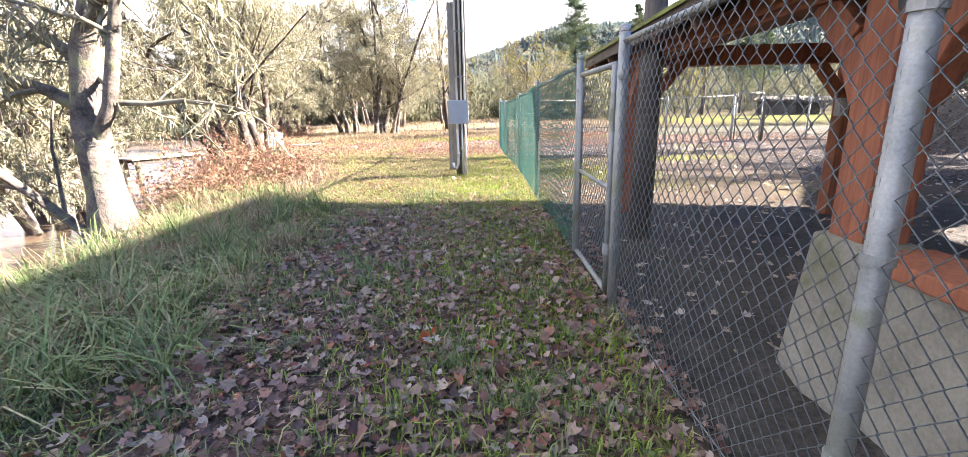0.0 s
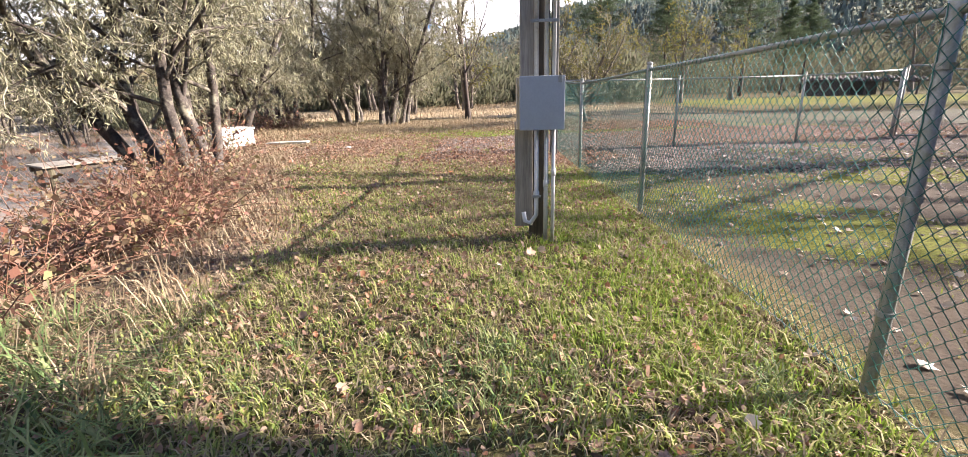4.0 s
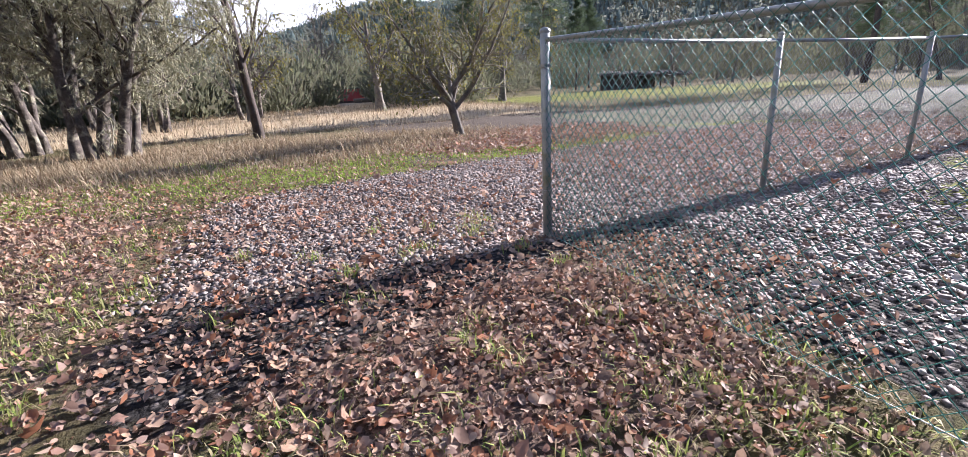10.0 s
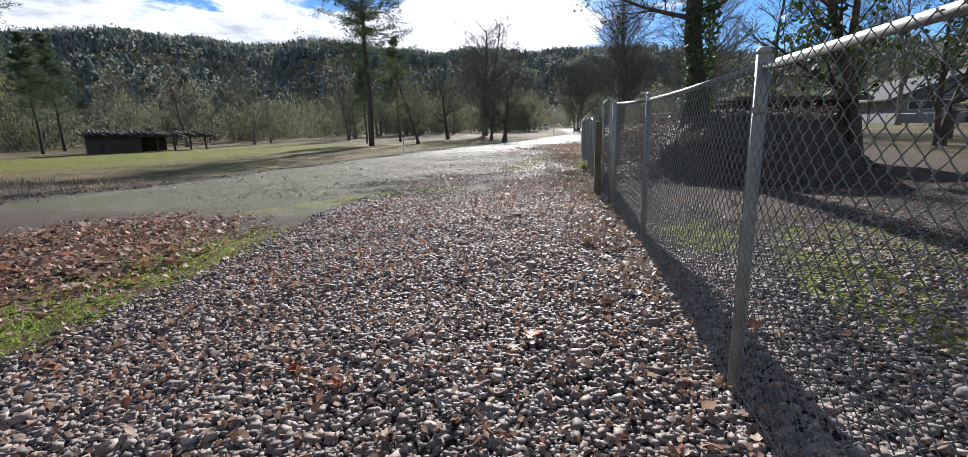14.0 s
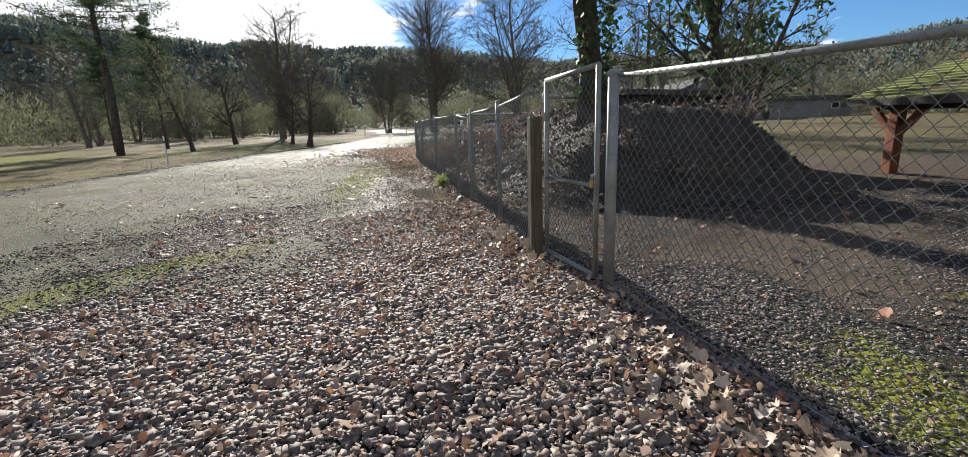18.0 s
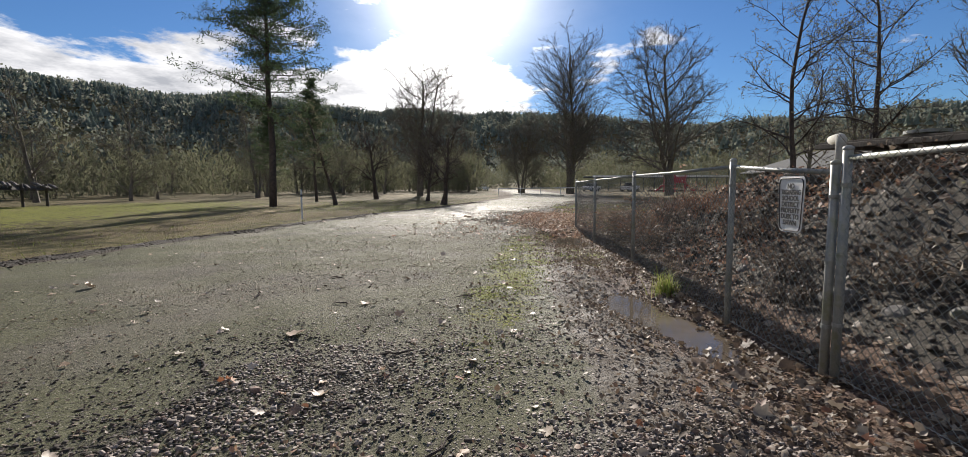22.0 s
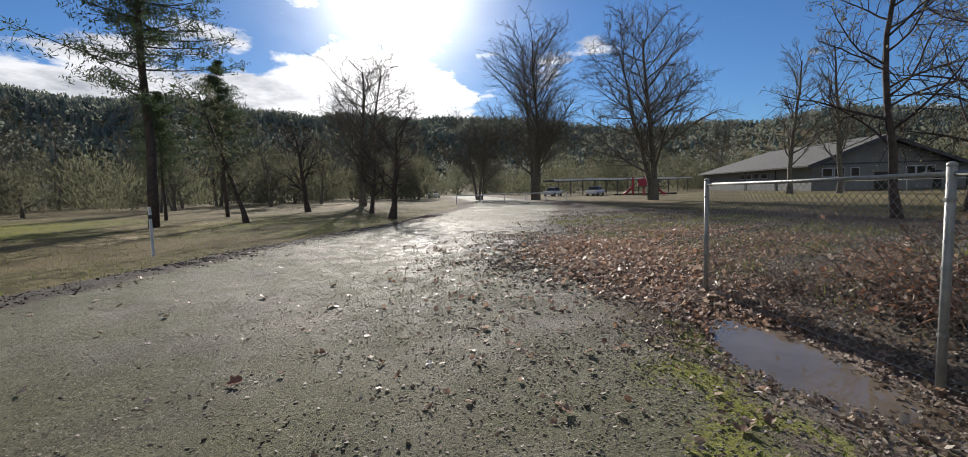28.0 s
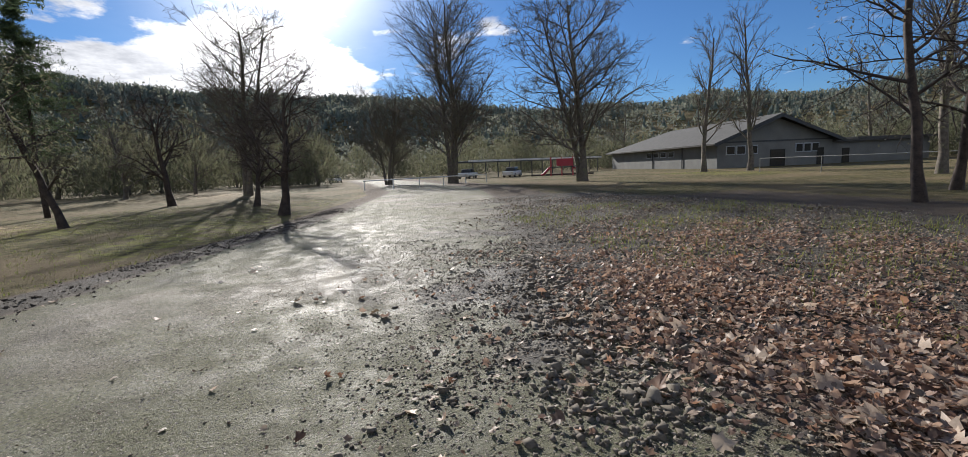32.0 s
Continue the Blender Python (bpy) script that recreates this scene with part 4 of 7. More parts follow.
def gate(label, a, b, h, mid):
    """A pipe-frame gate leaf with wire mesh, a middle bar and hinges."""
    g = thing("chain_link_gate", label, "gate")
    (x0, y0), (x1, y1) = a, b
    z0, z1 = hz(x0, y0) + 0.06, hz(x1, y1) + 0.06
    c = [Vector((x0, y0, z0)), Vector((x1, y1, z1)), Vector((x1, y1, z1 + h)), Vector((x0, y0, z0 + h))]
    for i, nm in enumerate(("bottom_bar", "stile", "top_bar", "stile")):
        part(nm, rod([c[i], c[(i + 1) % 4]], 0.021, 10), galvanised, g, smooth=True)
    part("middle_bar", rod([c[0].lerp(c[3], mid), c[1].lerp(c[2], mid)], 0.017, 8), galvanised, g, smooth=True)
    d = c[1] - c[0]
    length = d.length
    v, fc = link_mesh(length - 0.04, h - 0.02)
    u = v[:, 0] / length
    ang = math.atan2(d.y, d.x)
    me = mesh_from("wire_mesh", np.stack([x0 + d.x * u + math.cos(ang) * 0.02 - math.sin(ang) * v[:, 1], y0 + d.y * u + math.cos(ang) * v[:, 1], z0 + (z1 - z0) * u + v[:, 2]], 1), fc, wire)
    hang("wire_mesh", me, g, "woven diamond wire mesh")["kind"] = "stuff"
    for k in (0.2, 0.8):
        p = c[1].lerp(c[2], k)
        part("hinge", rod([p - Vector((0, 0, 0.04)), p + Vector((0, 0, 0.04))], 0.03, 10), galvanised, g)
    return g


def post(name, label, category, x, y, h, r, mat):
    p = thing(name, label, category, (x, y, hz(x, y)))
    part("shaft", rod([(0, 0, -0.15), (0, 0, h)], r, 14), mat, p, smooth=True)
    bm = bmesh.new()
    bmesh.ops.create_uvsphere(bm, u_segments=12, v_segments=6, radius=r * 1.12)
    bmesh.ops.scale(bm, vec=(1, 1, 0.7), verts=bm.verts)
    bmesh.ops.translate(bm, vec=(0, 0, h), verts=bm.verts)
    part("cap", bm, mat, p, smooth=True)
    return p


post("gate_post", "thick galvanised steel gate post beside the path", "post", fence_x(3.2) + 0.02, 3.2, 1.78, 0.033, galvanised)
gate("closed pipe-frame chain-link gate beside the grass path", (fence_x(4.25), 4.25), (fence_x(3.3), 3.3), 1.52, 0.48)
post("gate_post", "leaning grey steel gate post by the pebble gravel", "post", 8.42, 17.30, 1.60, 0.042, galvanised)
gate("padlocked pipe-frame chain-link gate in the fence", (8.55, 17.36), (9.50, 17.50), 1.62, 0.45)
wp = thing("timber_post", "square weathered timber post with moss, beside the gate", "post", (9.61, 17.59, hz(9.61, 17.59)), 6)
part("shaft", box((0.11, 0.12, 1.55), (0, 0, 0.59), 0.012), mossy_wood, wp)
lock = thing("padlock", "small brass padlock with a chain on the gate frame", "padlock", (8.50, 17.42, 0.80))
part("body", box((0.05, 0.022, 0.055), (0, 0, 0.03), 0.006), brass, lock)
part("shackle", rod([(-0.016, 0, 0.055), (-0.016, 0, 0.09), (0, 0, 0.105), (0.016, 0, 0.09), (0.016, 0, 0.055)], 0.005, 8), galvanised, lock)
part("chain", rod([(-0.05, -0.02, 0.11), (-0.01, 0.0, 0.085), (0.05, -0.03, 0.10)], 0.007, 6), galvanised, lock)


# ---- the warning sign ----
def warning_sign():
    ang = math.degrees(math.atan2(0.0964, 1.0))
    s = thing("warning_sign", "curled white metal sign with black lettering wired to the fence", "sign", (13.62, 17.96, 1.14), 180 + ang)
    bm = bmesh.new()
    w, h, c = 0.30, 0.42, 0.045
    outline = []
    for cx, cz, a0 in ((w / 2 - c, h / 2 - c, 0), (-w / 2 + c, h / 2 - c, 90), (-w / 2 + c, -h / 2 + c, 180), (w / 2 - c, -h / 2 + c, 270)):
        outline += [(cx + c * math.cos(radians(a0 + k)), cz + c * math.sin(radians(a0 + k))) for k in (0, 30, 60, 90)]
    f = bm.faces.new([bm.verts.new((x, 0, z)) for x, z in outline])
    ext = bmesh.ops.extrude_face_region(bm, geom=[f])
    bmesh.ops.translate(bm, vec=(0, 0.003, 0), verts=[v for v in ext["geom"] if isinstance(v, bmesh.types.BMVert)])
    bmesh.ops.recalc_face_normals(bm, faces=bm.faces[:])
    for v in bm.verts:
        v.co.x *= 1.0 + 0.16 * (v.co.z / h)
    part("plate", bm, sign_white, s)
    edge = [(x * 0.90 * (1.0 + 0.16 * z / h), -0.003, z * 0.93) for x, z in outline]
    part("border", rod(edge + edge[:1], 0.0045, 5), ink, s)
    rows = ["NO", "TRESPASSING", "SCHOOL", "DISTRICT", "PROPERTY", "DUSK TO", "DAWN"]
    for i, text in enumerate(rows):
        cu = bpy.data.curves.new("lettering", "FONT")
        cu.body, cu.align_x, cu.align_y, cu.extrude, cu.offset = text, "CENTER", "CENTER", 0.0008, 0.0018
        cu.size = 0.050 if i else 0.052
        t = new("lettering", cu)
        bpy.context.view_layer.update()
        me = bpy.data.meshes.new_from_object(t.evaluated_get(bpy.context.evaluated_depsgraph_get()))
        bpy.data.objects.remove(t)
        me.materials.clear()
        me.materials.append(ink)
        ob = hang("lettering", me, s)
        ob.matrix_basis = pose(0, -0.004, 0.135 - i * 0.0455, 90, 0, 0) @ Matrix.Diagonal((min(1.0, 0.23 / max(0.01, me.vertices and max(v.co.x for v in me.vertices) * 2)), 1, 1, 1))


warning_sign()


# ---- utility pole with meter box ----
def utility_pole():
    x, y = -0.52, 9.47
    p = thing("utility_pole", "timber utility pole with boards, conduits and a grey box", "utility pole", (x, y, hz(x, y)), 4)
    part("pole", rod([(0.0, 0.04, -0.3), (0.02, 0.05, 3.0), (0.05, 0.06, 7.5)], [0.085, 0.08, 0.07], 16), dark_wood, p, smooth=True)
    part("board", box((0.16, 0.04, 0.95), (-0.14, -0.06, 0.62), 0.006), grey_wood, p, "grey weathered upright board")
    part("board", box((0.14, 0.04, 2.0), (-0.10, -0.05, 2.2), 0.006), grey_wood, p, "grey weathered upright board")
    part("board", box((0.05, 0.12, 3.0), (0.14, 0.02, 2.3), 0.006), grey_wood, p)
    for i, (cx, r, lo) in enumerate(((-0.035, 0.021, 0.22), (0.05, 0.019, 0.0), (0.115, 0.017, 0.0))):
        low = [(cx - 0.11, -0.09, 0.28), (cx - 0.10, -0.10, 0.20), (cx - 0.05, -0.115, 0.18), (cx, -0.12, 0.26)] if i == 0 else [(cx, -0.13, lo)]
        part("conduit", rod(low + [(cx, -0.13, 1.05)], r, 12), pipe_grey, p, smooth=True)
        part("coupling", rod([(cx, -0.13, 0.42 + 0.1 * i), (cx, -0.13, 0.48 + 0.1 * i)], r * 1.3, 12), pipe_grey, p, smooth=True)
        part("conduit", rod([(cx, -0.10, 1.45), (cx, -0.10, 7.2)], r, 12), pipe_grey, p, smooth=True)
    for z in (1.9, 2.7):
        part("strap", box((0.24, 0.012, 0.025), (0.03, -0.125, z), 0.002), galvanised, p)
    part("strap", box((0.075, 0.012, 0.02), (-0.035, -0.152, 0.44), 0.002), galvanised, p)
    b = part("meter_box", box((0.36, 0.11, 0.42), (-0.005, -0.20, 1.25), 0.008), box_grey, p, "grey painted steel enclosure")
    part("lid", box((0.375, 0.02, 0.435), (-0.005, -0.265, 1.25), 0.006), box_grey, b)
    part("hasp", box((0.03, 0.014, 0.055), (0.14, -0.282, 1.44), 0.003), galvanised, b)
    for dx in (-0.008, 0.008):
        part("bolt", rod([(0.14 + dx, -0.287, 1.422), (0.14 + dx, -0.294, 1.422)], 0.005, 8), galvanised, b)
    part("side_board", box((0.028, 0.10, 0.42), (-0.20, -0.19, 1.25), 0.004), yellow_pine, b, "bare pine backing strip")


yellow_pine = wood("bare_pine", (0.36, 0.29, 0.19), (0.55, 0.47, 0.34))
utility_pole()


# ---- pavilion with red timbers and a mossy roof ----
def pavilion():
    p = thing("picnic_pavilion", "open timber pavilion with red posts, arched braces and mossy roof", "pavilion", (0, 0, 0))
    y0, y1, prow = -9.0, 7.15, 8.5
    ridge_x, ridge_z, eave_x, eave_z = 5.2, 3.75, 1.52, 1.93
    for sx in (-1, 1):
        ex = ridge_x + sx * (ridge_x - eave_x)
        nrows = 14
        slope = Vector((ex - ridge_x, 0, eave_z - ridge_z))
        for k in range(nrows):
            a = Vector((ridge_x, 0, ridge_z)) + slope * (k / nrows)
            b = Vector((ridge_x, 0, ridge_z)) + slope * ((k + 1.15) / nrows)
            ya, yb = prow - (prow - y1) * k / nrows, prow - (prow - y1) * (k + 1.15) / nrows
            q = [(a.x, y0, a.z + 0.035), (a.x, ya, a.z + 0.035), (b.x, yb, b.z + 0.065), (b.x, y0, b.z + 0.065)]
            bm = bmesh.new()
            vs = [bm.verts.new(v) for v in q] + [bm.verts.new((v[0], v[1], v[2] - 0.03)) for v in q]
            for f in ((0, 1, 2, 3), (7, 6, 5, 4), (0, 4, 5, 1), (1, 5, 6, 2), (2, 6, 7, 3), (3, 7, 4, 0)):
                bm.faces.new([vs[i] for i in f])
            bmesh.ops.recalc_face_normals(bm, faces=bm.faces[:])
            part("shingle_course", bm, moss_roof, p, "mossy shingle course")
        a, b = Vector((ridge_x, 0, ridge_z)), Vector((ex, 0, eave_z))
        deck = [(a.x, y0 + 0.02, a.z - 0.04), (a.x, prow - 0.02, a.z - 0.04), (b.x, y1 - 0.02, b.z - 0.04), (b.x, y0 + 0.02, b.z - 0.04)]
        bm = prism(bmesh.new(), deck, [(x, y, z + 0.035) for x, y, z in deck])
        part("roof_deck", bm, under_wood, p)
        part("barge_board", beam((ridge_x, prow - 0.03, ridge_z - 0.06), (ex, y1 - 0.03, eave_z - 0.06), 0.04, 0.16), red_wood, p)
        part("fascia", beam((ex, y0, eave_z - 0.03), (ex, y1, eave_z - 0.03), 0.03, 0.12), dark_wood, p)
        for yr in np.arange(y0 + 0.4, y1 - 0.2, 0.8):
            part("rafter", beam((ridge_x, yr, ridge_z - 0.10), (ex, yr, eave_z - 0.10), 0.06, 0.12), under_wood, p)
        px = 1.90 if sx < 0 else 2 * ridge_x - 1.90
        part("plate_beam", beam((px, y0 + 0.3, 1.88), (px, y1 - 0.5, 1.88), 0.20, 0.26, 0.015), red_wood, p, "heavy red stained beam")
        part("plate_trim", beam((px - 0.125 * -sx, y0 + 0.3, 1.80), (px - 0.125 * -sx, y1 - 0.5, 1.80), 0.03, 0.03), red_wood, p)
        ys = (6.1, 2.18, -1.65, -5.4)
        for i, yp in enumerate(ys):
            on_pier = i > 0
            foot = 0.72 if on_pier else hz(px, yp) - 0.1
            part("post", box((0.20, 0.20, 1.76 - foot), (px, yp, (1.76 + foot) / 2), 0.014), red_wood, p, "red stained square post")
            for side in (-1, 1):
                if i == 0 and side == 1:
                    continue
                pts = [(px, yp + side * 0.09, 1.32), (px, yp + side * 0.22, 1.56), (px, yp + side * 0.45, 1.77)]
                for a, b in zip(pts, pts[1:]):
                    part("brace", beam(a, b, 0.13, 0.15), red_wood, p)
            if on_pier:
                bm = box((0.38, 0.44, 0.80), (0, 0, 0), 0.04)
                for v in bm.verts:
                    if v.co.z > 0:
                        v.co.x *= 0.72
                        v.co.y *= 0.72
                bmesh.ops.translate(bm, vec=(px, yp, hz(px, yp) + 0.34), verts=bm.verts)
                part("pier", bm, stained_concrete, p, "tapered concrete pier")
        for a, b in zip(ys[1:], ys[2:]):
            part("low_wall", box((0.24, a - b - 0.30, 0.74), (px, (a + b) / 2, 0.29), 0.02), stained_concrete, p, "low concrete side wall")
            part("rail_cap", box((0.28, a - b - 0.34, 0.07), (px, (a + b) / 2, 0.695), 0.01), red_wood, p)
    part("tie_beam", beam((1.95, 6.1, 1.86), (8.45, 6.1, 1.86), 0.18, 0.22), red_wood, p)
    part("post", box((0.18, 0.18, 1.9), (4.33, 5.95, 0.85), 0.014), red_wood, p)
    for side in (-1, 1):
        part("brace", beam((4.33 + side * 0.08, 5.95, 1.38), (4.33 + side * 0.40, 5.95, 1.77), 0.11, 0.12), red_wood, p)
        part("brace", beam((1.95 + 0.08 if side > 0 else 8.37, 5.85, 1.36), (1.95 + 0.42 if side > 0 else 8.03, 5.85, 1.77), 0.11, 0.12), red_wood, p)
    part("round_post", rod([(1.70, 4.82, -0.15), (1.72, 4.84, 1.2), (1.75, 4.86, 2.9)], [0.115, 0.108, 0.10], 14), dark_wood, p, "dark round log post", smooth=True)
    part("outlet_box", box((0.10, 0.10, 0.20), (4.20, 5.82, 1.25), 0.008), box_grey, p)
    n = part("notice", box((0.006, 0.12, 0.16), (1.845, 2.1, 1.42), 0.001), white_paint, p, "small faded notice")
    part("notice_band", box((0.008, 0.12, 0.04), (1.843, 2.1, 1.475), 0.001), yellow_paint, n)
    part("fixture", rod([(1.83, 2.1, 1.62), (1.80, 2.1, 1.86)], 0.03, 10), steel_dark, p)


pavilion()


# ---- second shelter, mossy roof on timber posts ----
def mossy_shelter(x0, y0, x1, y1, z):
    s = thing("picnic_shelter", "low timber shelter with a bright mossy roof", "shelter")
    rz = z + 0.75
    ym = (y0 + y1) / 2
    for sy, ye in ((-1, y0), (1, y1)):
        n = 12
        for k in range(n):
            bm = bmesh.new()
            u0, u1 = k / n, (k + 1) / n
            a = (ym + (ye - ym) * u0, rz + (z - rz) * u0)
            b = (ym + (ye - ym) * u1, rz + (z - rz) * u1)
            lip = 0.03
            vs = [bm.verts.new(q) for q in ((x0, a[0], a[1]), (x1, a[0], a[1]), (x1, b[0], b[1] + lip), (x0, b[0], b[1] + lip), (x0, b[0], b[1] - 0.06), (x1, b[0], b[1] - 0.06), (x1, a[0], a[1] - 0.08), (x0, a[0], a[1] - 0.08))]
            for f in ((0, 1, 2, 3), (3, 2, 5, 4), (4, 5, 6, 7), (1, 6, 5, 2), (0, 3, 4, 7), (0, 7, 6, 1)):
                bm.faces.new([vs[i] for i in f])
            bmesh.ops.recalc_face_normals(bm, faces=bm.faces[:])
            part("shingle_course", bm, moss_roof, s, "thick green moss over shingles")
        part("fascia", beam((x0, ye, z - 0.06), (x1, ye, z - 0.06), 0.05, 0.14), dark_wood, s)
        yp = ye - sy * 0.68
        part("plate_beam", beam((x0 + 0.3, yp, z - 0.12), (x1 - 0.3, yp, z - 0.12), 0.16, 0.2), dark_wood, s)
        for xp in (x0 + 0.6, x1 - 0.6):
            g = hz(xp, yp)
            part("post", box((0.2, 0.2, z - 0.2 - g + 0.1), (xp, yp, (z - 0.2 + g - 0.1) / 2), 0.015), red_wood, s)
            for sx in (-1, 1):
                part("brace", beam((xp, yp, z - 0.75), (xp + sx * 0.5, yp, z - 0.2), 0.11, 0.12), red_wood, s)
    for xe in (x0 + 0.02, x1 - 0.02):
        bm = bmesh.new()
        bm.faces.new([bm.verts.new(v) for v in ((xe, y0, z - 0.05), (xe, y1, z - 0.05), (xe, ym, rz - 0.05))])
        r = bmesh.ops.extrude_face_region(bm, geom=bm.faces[:])
        bmesh.ops.translate(bm, vec=(0.03 if xe < x1 - 1 else -0.03, 0, 0), verts=[v for v in r["geom"] if isinstance(v, bmesh.types.BMVert)])
        bmesh.ops.recalc_face_normals(bm, faces=bm.faces[:])
        part("gable_board", bm, dark_wood, s)


mossy_shelter(9.5, 5.0, 14.1, 9.94, 1.47)


# ---- concrete box on the river bank ----
cb = thing("concrete_vault", "chalky white concrete vault with a flat lid on the bank", "concrete box", (-9.25, 18.9, hz(-9.25, 18.9) - 0.2), -28)
part("body", box((0.86, 1.0, 0.80), (0, 0, 0.40), 0.02), white_paint, cb)
part("lid", box((0.92, 1.07, 0.07), (0, 0, 0.835), 0.012), concrete, cb, "thin concrete lid")
part("step", box((0.88, 0.03, 0.035), (0, -0.503, 0.42), 0.004), concrete, cb)
slab = thing("concrete_slab", "thin concrete slab lying in the leaf litter", "slab", (-7.7, 19.3, hz(-7.7, 19.3)), 12)
part("body", box((1.2, 0.45, 0.06), (0, 0, 0.03), 0.01), concrete, slab)
rock = thing("rock", "dark rock lying in the leaf litter", "rock", (-5.2, 17.6, hz(-5.2, 17.6)), 40)
bm = bmesh.new()
bmesh.ops.create_icosphere(bm, subdivisions=2, radius=0.13)
for v in bm.verts:
    v.co *= 1 + 0.25 * noise.noise(v.co * 9)
    v.co.z *= 0.6
part("stone", bm, concrete, rock, smooth=True)


# ---- old landing on the river ----
dk = thing("river_landing", "rotting plank landing on posts over the brown river", "landing", (-13.0, 18.0, 0), 62)
for k in range(7):
    part("plank", box((2.6, 0.17, 0.05), (0, -0.6 + 0.19 * k, -0.22), 0.006), grey_wood, dk)
for sx in (-1.1, 1.1):
    for sy in (-0.5, 0.5):
        part("support_post", rod([(sx, sy, -2.2), (sx, sy, -0.24)], 0.09, 10), mossy_wood if (sx < 0 and sy < 0) else grey_wood, dk)
part("bearer", box((2.5, 0.12, 0.16), (0, -0.5, -0.32), 0.01), dark_wood, dk)
part("bearer", box((2.5, 0.12, 0.16), (0, 0.5, -0.32), 0.01), dark_wood, dk)


# ---- white marker post ----
mk = thing("marker_post", "slim white marker post with a dark band beside the track", "marker post", (31.3, 31.8, hz(31.3, 31.8)))
part("shaft", box((0.10, 0.035, 1.55), (0, 0, 0.67), 0.008), white_paint, mk)
part("band", box((0.104, 0.039, 0.12), (0, 0, 1.15), 0.004), steel_dark, mk)


# ---- shed behind the mound ----
def shed():
    s = thing("pump_shed", "dark low shed with a flat sloping roof behind the mound", "shed", (17.9, 12.65, 0), 9)
    g = 0.52
    part("wall", box((3.4, 3.0, 1.25), (0, 0, g + 0.62), 0.01), wall_dark, s)
    part("roof", box((4.0, 3.6, 0.09), (0, 0, g + 1.34), 0.01, (1.5, -1.6, 0)), dark_wood, s, "thin weathered roof edge")
    part("roof_felt", box((3.9, 3.5, 0.03), (0, 0, g + 1.405), 0.005, (1.5, -1.6, 0)), dark_wood, s)
    v = part("vent", rod([(0.1, 1.5, g + 1.3), (0.1, 1.5, g + 1.50)], 0.20, 18), galvanised, s, smooth=True)
    part("vent_hood", rod([(0.1, 1.5, g + 1.50), (0.1, 1.5, g + 1.545)], 0.27, 20), galvanised, v)
    part("door", box((0.8, 0.05, 1.1), (-0.9, 1.52, g + 0.55), 0.01), wall_dark, s)


shed()
pp = thing("vent_pipe", "pale elbowed vent pipe standing out of the leafy mound", "pipe", (17.67, 15.36, hz(17.67, 15.36)))
part("pipe", rod([(0, 0, -0.3), (0, 0, 0.48), (0.03, -0.01, 0.55), (0.10, -0.03, 0.585), (0.42, -0.1, 0.58)], 0.075, 14), concrete, pp, smooth=True)


# ---- far log shelter, logs and red box in the meadow ----
def log_shelter():
    s = thing("log_shelter", "long dark open-fronted log shelter across the lawn", "shelter", (42.5, 69.0, hz(42.5, 69.0)), -32)
    r = random.Random(4)
    for k in range(34):
        x = -5.9 + 0.36 * k + r.uniform(-0.06, 0.06)
        y0, y1 = -2.3 + r.uniform(-0.9, 0.5), 2.3 + r.uniform(-0.5, 0.7)
        z0 = 2.10 - 0.014 * k + r.uniform(-0.16, 0.14)
        part("roof_pole", rod([(x, y0, z0), (x + r.uniform(-0.1, 0.1), 0, z0 + 0.22 + r.uniform(-0.05, 0.08)), (x, y1, z0 + 0.42)], [0.13, 0.15, 0.10], 6), wall_dark, s)
    part("roof_deck", box((11.6, 4.0, 0.06), (0, 0, 1.82), 0.01, (5, 2.2, 0)), wall_dark, s)
    part("back_wall", box((7.4, 0.14, 1.8), (-1.8, 1.7, 0.9), 0.02), wall_dark, s)
    part("closed_bay", box((4.6, 3.4, 1.95), (-3.3, 0, 0.97), 0.03), wall_dark, s)
    for k in range(5):
        part("post", rod([(-1.0 + 1.6 * k, -1.6, 0), (-1.0 + 1.6 * k, -1.6, 2.0)], 0.11, 8), wall_dark, s)


log_shelter()
rs = thing("red_shed", "small faded red box shed far across the dry meadow", "shed", (4.1, 80.0, hz(4.1, 80.0)), 8)
part("body", box((3.0, 2.0, 1.5), (0, 0, 1.0), 0.03), red_paint, rs)
part("roof", box((3.3, 2.3, 0.1), (0, 0, 1.8), 0.02), dark_wood, rs)
part("skid", box((3.2, 0.3, 0.3), (0, -0.8, 0.15), 0.02), dark_wood, rs)
for k, (x, y, l, a) in enumerate(((9.5, 76, 11, 3), (13, 73, 9, -4), (0.0, 79, 7, 5), (10, 70, 8, 8))):
    lg = thing("log", "long dark timber lying in the dry meadow", "log", (x, y, hz(x, y) + 0.25), a, "timbers in the meadow")
    part("trunk", rod([(-l / 2, 0, 0), (0, 0.05, 0.02), (l / 2, 0, 0)], [0.34, 0.32, 0.28], 10), dark_wood, lg, smooth=True)


